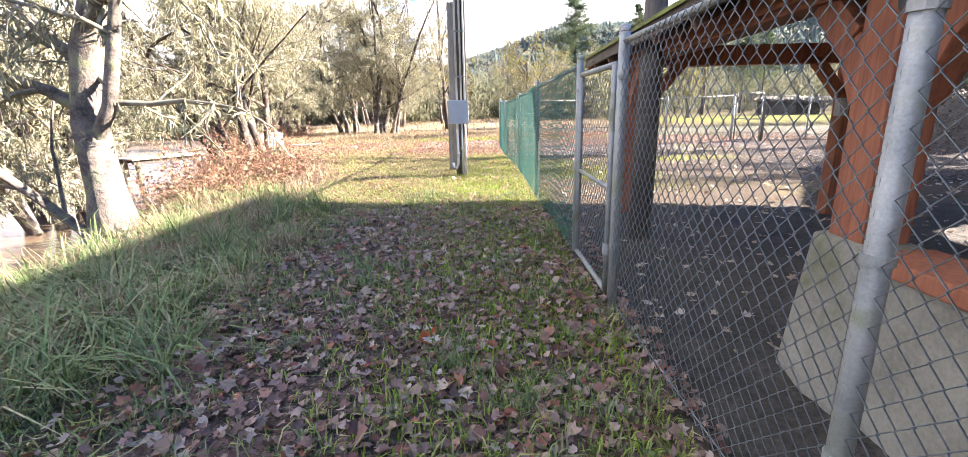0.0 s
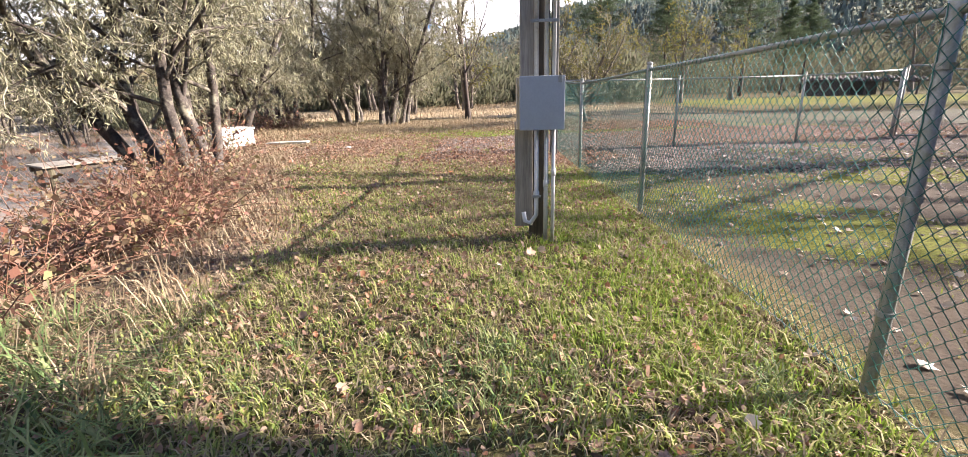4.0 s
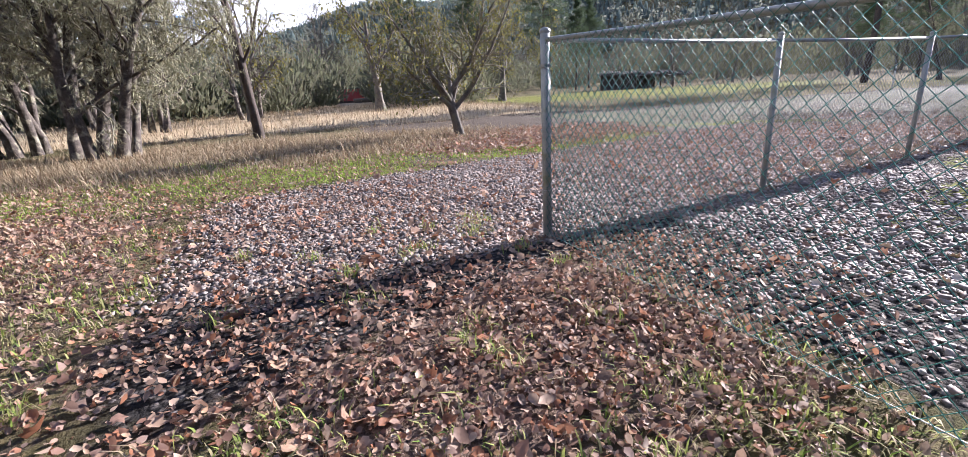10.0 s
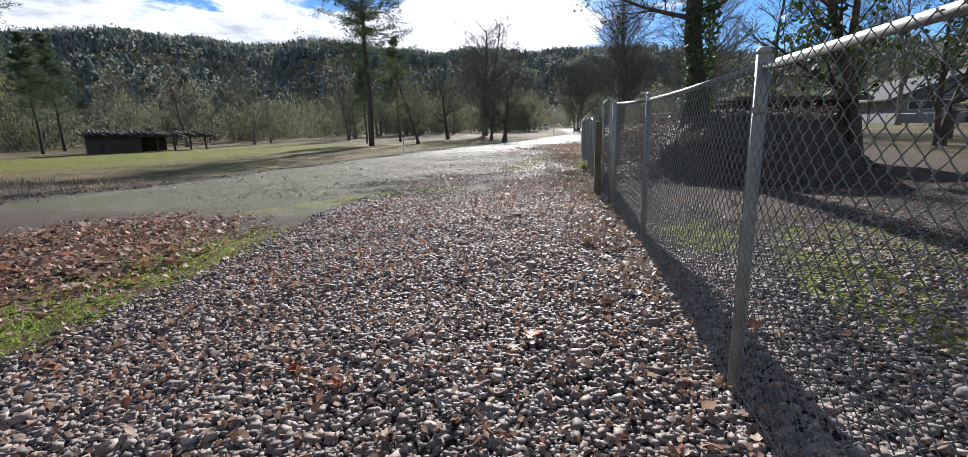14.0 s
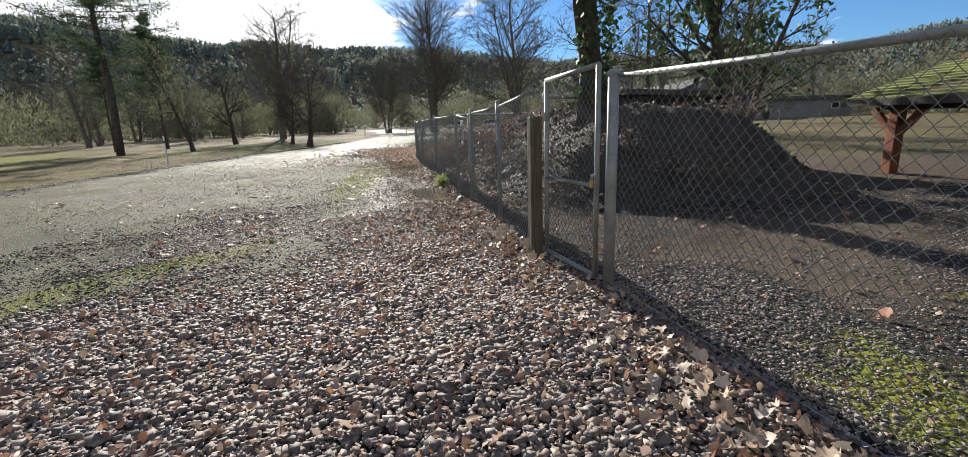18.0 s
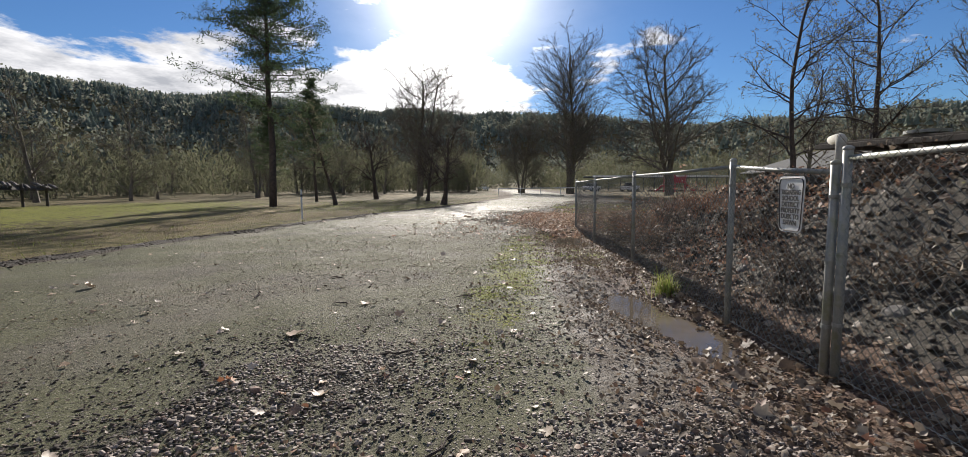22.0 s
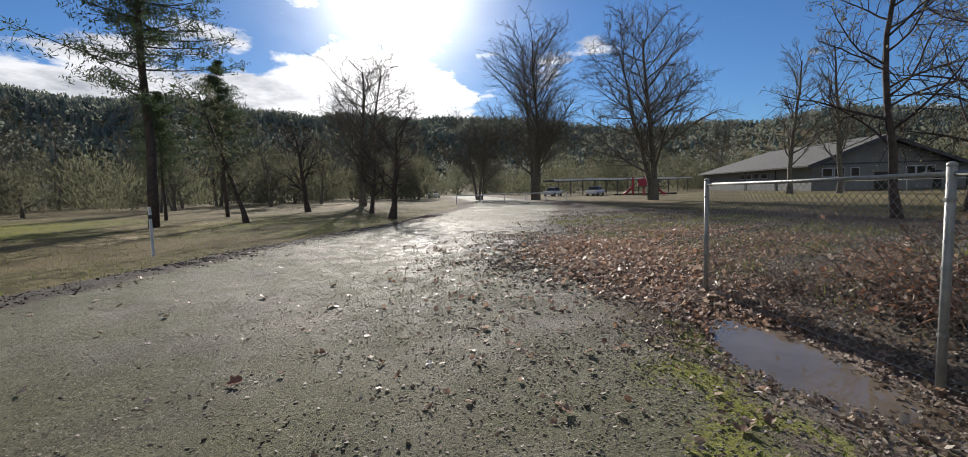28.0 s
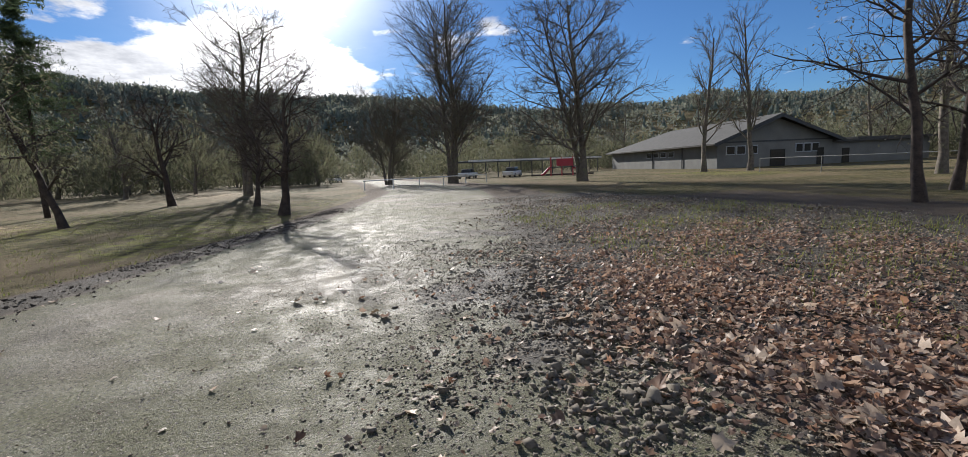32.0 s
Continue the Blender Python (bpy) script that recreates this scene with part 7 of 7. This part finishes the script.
stuff("pale_leaves", "pale dry leaves scattered over the track", "leaves", leaves(xy, 0.07, rng, 0.01, 0.22, 0.5), pale_leaf)
xy = sample(rng, 120, -3.2, 1.2, 0.0, 12.0, lambda x, y: 0.8 + 0 * x)
stuff("pale_leaves", "pale dry leaves lying in the grass", "leaves", leaves(xy, 0.075, rng, 0.02, 0.3, 0.5), pale_leaf)
xy = sample(rng, 1700, 0.6, 8.0, -1.0, 15.5, lambda x, y: 0.5 * (y < fence_y(x)) * (x > 1.2))
stuff("fallen_leaves", "pale and brown leaves scattered in the yard", "leaves", leaves(xy, 0.06, rng, 0.01, 0.3, 0.5), pale_leaf)


xy = sample(rng, 15000, -6.0, 1.6, 12.0, 20.5, lambda x, y: litter_w(x, y) * (1 - 0.5 * S((y - 15.2) / 1.2)))
stuff("leaf_bits", "deep drift of curled brown leaves over the pebbles", "leaves", leaves(xy, 0.036, rng, 0.03, 0.55, 1.3, OVAL), fallen)
xy = sample(rng, 9000, 22.6, 36.0, 12.5, 22.8, litter_w)
stuff("leaf_bits", "curled tan leaf scraps of the heap", "leaves", leaves(xy, 0.05, rng, 0.04, 0.5, 1.2, OVAL), tan_leaf)


xy = sample(rng, 1500, 20.5, 33.0, 16.5, 24.0, lambda x, y: blob(x, y, 26.5, 20.0, 4.5, 2.4, 0.9) * np.clip(0.5 + 0.7 * wobble(x, y, 1.3, 2.0), 0.1, 1))
stuff("fallen_leaves", "single curled leaves strewn about the heap and the wet track", "leaves", leaves(xy, 0.058, rng, 0.012, 0.4, 0.9), tan_leaf)
xy = sample(rng, 5000, 23.0, 34.0, 18.0, 24.5, lambda x, y: S((y - 19.6 + 0.5 * wobble(x, y, 1.0, 3.0)) / 0.8) * S((23.0 + 0.7 * wobble(x, y, 0.8, 5.0) - y) / 1.6) * S((x - 23.5) / 2.0) * np.clip(0.35 + wobble(x, y, 1.5, 6.0), 0.04, 1))
stuff("mud_clods", "dark trodden clods between the leaf heap and the track", "mud", stones(xy, 0.013, rng, 0.6, 0.30, 0.45), clod_mud)


xy = sample(rng, 5500, -12.0, -4.0, 14.5, 23.0, lambda x, y: S((x - bank_x(y) + 1.8) / 1.0) * np.clip(0.55 + 0.6 * wobble(x, y, 0.9, 4.0), 0.1, 1))
stuff("leaf_bits", "brown leaves strewn over the bank about the vault", "leaves", leaves(xy, 0.05, rng, 0.02, 0.5, 0.9, OVAL), fallen)
xy = sample(rng, 14000, -12.0, -3.5, 14.5, 22.5, lambda x, y: S((x - bank_x(y) + 1.8) / 1.0) * np.clip(0.5 + 0.7 * wobble(x, y, 1.1, 7.0), 0.1, 1))
stuff("dry_grass", "bleached short grass over the bank about the vault", "grass", grass(xy, 0.06, rng, 0.005, 1.4), straw)


def turf_w(x, y):
    z = zones(x, y)
    return np.clip(z["grass"] * (1 - 0.95 * z["litter"]) * (0.65 + 0.5 * wobble(x, y, 2.2, 7.0)) - z["gravel"], 0, 1) * (x < 1.1 - 0.045 * y + 0.2)


xy = sample(rng, 66000, -5.5, 1.1, -0.5, 18.5, lambda x, y: turf_w(x, y) * (1 - 0.35 * S((y - 7.0) / 5.0)) * np.clip(0.45 + 1.1 * wobble(x, y, 15.0, 2.0) + 0.6 * wobble(x, y, 6.0, 1.0), 0.04, 1))
stuff("short_grass", "short winter grass of the path with bare patches", "grass", grass(xy, 0.052, rng, 0.0044, 1.1), blades)
xy = sample(rng, 52000, -5.5, 1.0, 4.5, 18.5, lambda x, y: turf_w(x, y) * np.clip(0.4 + 0.5 * wobble(x, y, 1.1, 2.5) + 0.7 * wobble(x, y, 9.0, 5.0), 0.03, 1))
stuff("dry_grass", "dead straw blades through the short grass", "grass", grass(xy, 0.05, rng, 0.0034, 1.5), straw)
xy = sample(rng, 24000, -1.8, 1.2, 0.3, 14.0, lambda x, y: S((13.8 - y) / 1.2) * S((x - fence_x(8.0) + 1.5 + 0.05 * y) / 1.2) * (0.5 + 0.5 * wobble(x, y, 3.0, 9.0)) * (x < 1.15 - 0.055 * y))
stuff("verge_grass", "brighter longer grass along the fence foot", "grass", grass(xy, 0.05, rng, 0.004, 0.9), bright_blades)
xy = sample(rng, 5500, 0.3, 4.2, 7.4, 13.2, lambda x, y: (x > 1.0 - 0.05 * y) * np.clip(0.35 + 0.9 * wobble(x, y, 1.1, 6.0), 0.03, 1) * S((4.2 - x) / 2.0))
stuff("yard_grass", "thin green grass inside the fence", "grass", grass(xy, 0.035, rng, 0.0042, 1.0), lawn_blades)
xy = sample(rng, 11000, -6.8, -1.6, 0.0, 17.0, lambda x, y: S((bank_x(y) + 0.9 - x) / 0.8) * S((x - bank_x(y) + 1.6) / 0.8) * (0.5 + 0.5 * wobble(x, y, 1.6, 3.0)))
stuff("long_grass", "long bleached grass leaning along the bank edge", "grass", grass(xy, 0.15, rng, 0.004, 1.3), straw)
xy = sample(rng, 45000, -13.0, 4.5, 20.0, 31.5, lambda x, y: zones(x, y)["dry"] * (0.6 + 0.5 * wobble(x, y, 0.8, 2.0)))
stuff("meadow_grass", "tall dry straw-coloured grass in the meadow", "grass", grass(xy, 0.15, rng, 0.006, 1.2), straw)
xy = sample(rng, 16000, -16.0, 12.0, 31.0, 62.0, lambda x, y: 0.9 * (x > bank_x(y)))
stuff("meadow_grass", "tall dry grass of the far meadow", "grass", grass(xy, 0.26, rng, 0.009, 1.2), straw)
xy = sample(rng, 20000, -7.0, 6.0, 19.2, 24.5, lambda x, y: np.clip(1 - 1.4 * zones(x, y)["gravel"] - 0.9 * zones(x, y)["litter"], 0, 1) * np.clip(0.5 + 0.6 * wobble(x, y, 1.3, 4.0), 0.08, 1))
stuff("short_grass", "short yellow-green turf between the pebbles and the meadow", "grass", grass(xy, 0.045, rng, 0.005, 1.1), bright_blades)
xy = sample(rng, 5000, -7.0, 6.0, 19.0, 24.0, lambda x, y: np.clip(0.75 - zones(x, y)["gravel"], 0, 1))
stuff("leaf_bits", "brown leaves strewn over the turf beside the pebbles", "leaves", leaves(xy, 0.045, rng, 0.025, 0.5, 0.9, OVAL), fallen)
xy = sample(rng, 10000, 2.0, 24.0, 18.3, 22.6, lambda x, y: np.clip(zones(x, y)["moss"] * 1.6 - 0.35, 0, 1) * np.clip(0.4 + 1.0 * wobble(x, y, 2.4, 4.0), 0.03, 1))
stuff("mossy_turf", "short yellow-green mossy turf at the track edge", "grass", grass(xy, 0.016, rng, 0.005, 0.7), mossy_blades)
xy = sample(rng, 9000, 8.6, 13.6, 19.6, 23.6, lambda x, y: blob(x, y, 11.0, 21.8, 2.5, 1.5, 0.7) * np.clip(0.4 + 0.9 * wobble(x, y, 1.3, 8.0), 0.04, 1))
stuff("road_stones", "dense dark grit at the edge of the track", "gravel", stones(xy, 0.0095, rng, 0.5, 0.4), soil_clod)
xy = sample(rng, 15000, 18.0, 60.0, 27.0, 42.0, lambda x, y: np.clip(zones(x, y)["grass"] - zones(x, y)["road"], 0, 1) * 0.8)
stuff("lawn_grass", "rough winter lawn across the track", "grass", grass(xy, 0.045, rng, 0.008, 1.0), lawn_blades)


xy = sample(rng, 420, 4.0, 10.5, 16.9, 18.6, lambda x, y: S((fence_y(x) + 0.75 - y) / 0.4) * (y > fence_y(x) + 0.05) * (0.5 + 0.5 * wobble(x, y, 1.5, 1.0)))
stuff("pale_leaves", "pale and tan leaves caught along the fence foot", "leaves", leaves(xy, 0.065, rng, 0.035, 0.5, 0.9), pale_leaf)


def tufts(n, x0, x1, y0, y1, weight):
    c = sample(rng, n, x0, x1, y0, y1, weight)
    return np.repeat(c, 40, 0) + rng.normal(size=(len(c) * 40, 2)) * np.repeat(rng.uniform(0.03, 0.09, len(c)), 40)[:, None]


def bank_w(x, y):
    return S((bank_x(y) + 1.5 - x) / 0.8) * S((x - bank_x(y) + 1.5) / 0.8)


stuff("long_grass", "rank green clumps of grass arching over the shaded bank edge", "grass", grass(np.concatenate([tufts(90, -5.5, -1.0, -0.8, 8.0, bank_w), tufts(90, -3.6, -1.2, -0.8, 5.0, bank_w)]), 0.27, rng, 0.005, 1.9), green_blades)
stuff("long_grass", "dead straw stems through the bank clumps", "grass", grass(tufts(45, -4.5, -1.2, -0.8, 8.0, bank_w), 0.28, rng, 0.004, 1.8), straw)
xy = sample(rng, 7000, -5.5, -1.0, -0.8, 8.0, lambda x, y: bank_w(x, y) * np.clip(0.4 + 0.8 * wobble(x, y, 2.3, 5.0), 0.03, 1))
stuff("short_grass", "short green grass between the bank clumps", "grass", grass(xy, 0.085, rng, 0.0045, 1.2), green_blades)
stuff("grass_tufts", "small green grass tufts among the fallen leaves", "grass", grass(tufts(330, -3.0, 1.0, -0.5, 7.5, lambda x, y: np.clip(0.45 + 0.7 * wobble(x, y, 1.6, 3.0), 0.05, 1)), 0.075, rng, 0.0035, 1.0), green_blades)
stuff("grass_tufts", "grass tufts coming through the leaf drift", "grass", grass(tufts(46, -4.0, 0.6, 12.5, 17.5, lambda x, y: 0.6 + 0 * x), 0.07, rng, 0.0035, 0.9), blades)
xy = sample(rng, 9000, 19.0, 40.0, 11.0, 19.6, lambda x, y: np.clip(0.35 + 0.8 * wobble(x, y, 0.9, 3.0), 0.03, 1) * S((fence_y(x) - 0.1 - y) / 0.5) * S((x - 19.0) / 3.0))
stuff("rough_grass", "thin rough grass and weeds in the muddy ground behind the fence", "grass", grass(xy, 0.10, rng, 0.005, 1.1), lawn_blades)
# a few large leaves, pebbles and sticks that lie singly
def single_leaf(x, y, size, mat, label, seed):
    r = np.random.default_rng(seed)
    v, f = leaves(np.array([[x, y]]), size, r, 0.02, 0.2, 0.6)
    c = v.mean(0)
    t = new("leaf", mesh_from("leaf", v - c, f, mat))
    t.location = c
    return tagged(t, label, "leaf", "single bright leaves")


for k, (x, y, s, m, lab) in enumerate(((5.07, 19.95, 0.13, orange_leaf, "bright orange leaf on the pebbles"), (-1.88, 13.47, 0.13, orange_leaf, "bright orange leaf in the grass"), (2.71, 18.95, 0.10, orange_leaf, "orange leaf on the pebbles"),
                                      (2.60, 18.62, 0.10, orange_leaf, "orange leaf on the pebbles"), (4.09, 17.29, 0.13, orange_leaf, "orange leaf on the pebbles"), (13.59, 21.96, 0.11, pale_leaf, "large pale leaf on the track"),
                                      (13.5, 20.86, 0.10, pale_leaf, "large pale leaf on the track"), (14.2, 21.2, 0.12, pale_leaf, "large pale leaf on the track"), (-0.1, 2.6, 0.13, orange_leaf, "red-orange leaf on the path"),
                                      (24.5, 21.7, 0.13, pale_leaf, "large pale leaf by the track"), (21.3, 23.7, 0.12, fallen, "dark curled leaf on the track"), (3.37, 17.73, 0.12, orange_leaf, "orange leaf by the fence"))):
    single_leaf(x, y, s, m, lab, 300 + k)


def stick(x, y, length, turn, seed):
    r = random.Random(seed)
    t = thing("stick", "short dark broken stick lying on the track", "stick", (x, y, hz(x, y)), turn, "sticks on the track")
    pts = [(length * (k / 4 - 0.5), r.uniform(-0.03, 0.03), 0.012 + r.uniform(0, 0.008)) for k in range(5)]
    part("branch", rod(pts, [0.007, 0.008, 0.007, 0.006, 0.003], 6), bark_dark, t)
    part("twig", rod([pts[2], (pts[2][0] + 0.07, pts[2][1] + 0.05, 0.018)], 0.003, 5), bark_dark, t)


for k, (x, y, l, a) in enumerate(((12.9, 22.3, 0.34, 40), (13.8, 21.4, 0.22, 10), (14.6, 22.0, 0.2, 75), (13.2, 20.9, 0.25, 120), (14.9, 23.2, 0.3, 15), (16.0, 22.7, 0.2, 60), (12.0, 20.3, 0.35, -20), (15.1, 20.7, 0.3, 140), (22.6, 22.0, 0.2, 30))):
    stick(x, y, l, a, k)

# big curled leaves of the heap and rounded pebbles near the walker, each by itself
leaf_meshes, r5 = [], np.random.default_rng(55)
for k in range(8):
    v, f = leaves(np.array([[0.0, 0.0]]), 0.085, r5, 0.0, 0.25, 1.2)
    leaf_meshes.append(mesh_from("leaf", v - np.array([0, 0, v[:, 2].min()]), f, tan_leaf if k % 4 else pale_leaf))
ground = bpy.data.objects["ground"]
xy = sample(r5, 260, 23.2, 27.5, 18.6, 21.6, litter_w)
for k, (x, y) in enumerate(xy):
    o = new("leaf", leaf_meshes[k % 8])
    o.parent = ground
    o.matrix_basis = Matrix.Translation((x, y, hz(x, y) + 0.012)) @ Matrix.Rotation(r5.uniform(0, 6.28), 4, "Z") @ Matrix.Scale(float(r5.uniform(0.8, 1.5)), 4)
stone_meshes = []
for k in range(8):
    v, f = stones(np.array([[0.0, 0.0]]), 0.028, r5, fine=True)
    stone_meshes.append(mesh_from("pebble", v - v.mean(0), f, pebble, smooth=True))
xy = sample(r5, 260, -1.6, 7.0, 15.8, 19.6, gravel_w)
for k, (x, y) in enumerate(xy):
    o = new("pebble", stone_meshes[k % 8])
    o.parent = ground
    o.matrix_basis = Matrix.Translation((x, y, hz(x, y) + 0.018)) @ Matrix.Rotation(r5.uniform(0, 6.28), 4, "Z") @ Matrix.Scale(float(r5.uniform(0.7, 1.3)), 4)


# ---- brambles and brush ----
def bramble(seed, n, reach, tall, mat_cane, mat_leaf, leafy):
    r = np.random.default_rng(seed)
    tw = Twigs(seed)
    for k in range(n):
        a = r.uniform(0, 6.28)
        q = Vector((r.normal() * reach * 0.3, r.normal() * reach * 0.3, -0.05))
        d = Vector((math.cos(a) * 0.6, math.sin(a) * 0.6, 1.0)).normalized()
        line = [q.copy()]
        ln = tall * r.uniform(0.5, 1.4)
        for s in range(6):
            d = (d + Vector((r.normal() * 0.2, r.normal() * 0.2, -0.22))).normalized()
            q = q + d * ln / 6
            q.z = max(q.z, 0.01)
            line.append(q.copy())
        tw.lines.append((3, line, [0.006, 0.006, 0.005, 0.005, 0.004, 0.003, 0.002]))
    b = thing("bramble_bush", "tangled red-brown bramble canes with curled dead leaves", "bush", group="brambles of the bank")
    v, f = tw.mesh("canes", (3,), [3] * 5, mat_cane)
    hang("cane_tangle", mesh_from("cane_tangle", v, f, mat_cane), b)
    v, f = flakes(along([p for _, p, _ in tw.lines], leafy, r, 0.03), 0.042, r, 0.5, 1.5)
    hang("foliage", mesh_from("foliage", v, f, mat_leaf), b)
    return b


def put(ob, x, y, s, turn, first=False):
    m = Matrix.Translation((x, y, hz(x, y) - 0.03)) @ Matrix.Rotation(radians(turn), 4, "Z") @ Matrix.Scale(s, 4)
    if first:
        ob.matrix_basis = m
        return ob
    c = copy_thing(ob, m)
    c.matrix_basis = m
    return c


br_a = put(bramble(7, 150, 0.9, 1.1, twig_red, bank_leaf, 8.0), -5.0, 9.0, 1.15, 0, True)
for x, y, s, a in ((-4.4, 7.6, 0.9, 80), (-4.5, 9.9, 1.0, 170), (-5.4, 11.0, 1.1, 290), (-5.9, 10.3, 1.1, 50), (-6.3, 11.8, 1.15, 120), (-6.9, 13.2, 1.2, 200), (-5.2, 8.0, 0.8, 260), (-7.6, 12.4, 1.3, 310), (-8.4, 15.9, 1.2, 20), (-9.2, 17.8, 1.3, 80), (-7.3, 10.2, 1.1, 150), (-10.5, 19.6, 1.4, 240), (-6.4, 9.0, 1.0, 15), (-12.5, 23.5, 1.5, 130), (-11.2, 25.6, 1.4, 10)):
    put(br_a, x, y, s, a)
br_b = put(bramble(9, 80, 0.8, 0.8, twig_dull, scrap, 5.0), 21.8, 17.6, 1.0, 0, True)
br_b["label"] = "low tangle of bare stems and dead leaves on the mound"
for x, y, s, a in ((20.0, 17.0, 1.0, 50), (18.6, 17.2, 0.8, 120), (17.0, 16.6, 0.9, 200), (15.6, 16.9, 0.7, 260), (23.0, 17.3, 1.1, 310), (22.4, 16.4, 1.2, 20), (16.4, 15.2, 1.0, 80), (12.2, 16.6, 0.7, 10), (11.9, 14.6, 0.8, 70), (13.0, 13.2, 0.9, 33), (13.4, 16.4, 0.9, 15), (14.4, 16.6, 0.8, 190), (14.9, 17.2, 0.6, 75), (19.3, 17.6, 0.9, 100), (12.6, 15.4, 0.9, 340), (20.8, 17.9, 0.8, 220), (24.0, 17.9, 0.9, 15)):
    put(br_b, x, y, s, a)
br_c = put(bramble(11, 70, 0.9, 0.9, twig_red, fallen, 5.0), 21.2, 16.8, 1.0, 0, True)
br_c["label"] = "red-brown bramble canes with dead leaves on the bank"
for x, y, s, a in ((20.4, 17.6, 0.9, 60), (22.2, 17.5, 1.0, 130), (19.6, 16.6, 1.0, 200), (23.4, 16.6, 0.9, 280), (18.2, 16.5, 0.8, 30)):
    put(br_c, x, y, s, a)
tuft = thing("grass_tuft", "bright green grass tuft at the foot of the fence", "grass", (15.9, 18.28, hz(15.9, 18.28)))
r6 = np.random.default_rng(66)
p = r6.normal(size=(260, 2)) * 0.07
v, f = grass(p, 0.22, r6, 0.004, 0.7)
v[:, 2] -= hz(0, 0)
hang("blade_clump", mesh_from("blade_clump", v, f, blades), tuft)

# broken rocks in the mound
mound_rock = rough_surface("dark_damp_rock", (0.07, 0.065, 0.06), (0.19, 0.18, 0.165), 4.0, 40.0, 0.85, 0.0, 0.6, (0.12, 0.12, 0.07))
for k, (x, y, s) in enumerate(((14.6, 17.0, 0.17), (15.0, 17.2, 0.12), (14.0, 16.9, 0.13), (16.2, 17.2, 0.12), (13.6, 16.7, 0.11))):
    rk = thing("rock", "grey broken rock in the leafy mound", "rock", (x, y, hz(x, y) - 0.05), 40 * k, "rocks in the mound")
    bm = bmesh.new()
    bmesh.ops.create_icosphere(bm, subdivisions=2, radius=s)
    for vv in bm.verts:
        vv.co *= 1 + 0.35 * noise.noise(vv.co * 6 + Vector((k, 0, 0)))
        vv.co.z *= 0.65
    part("stone", bm, mound_rock, rk)
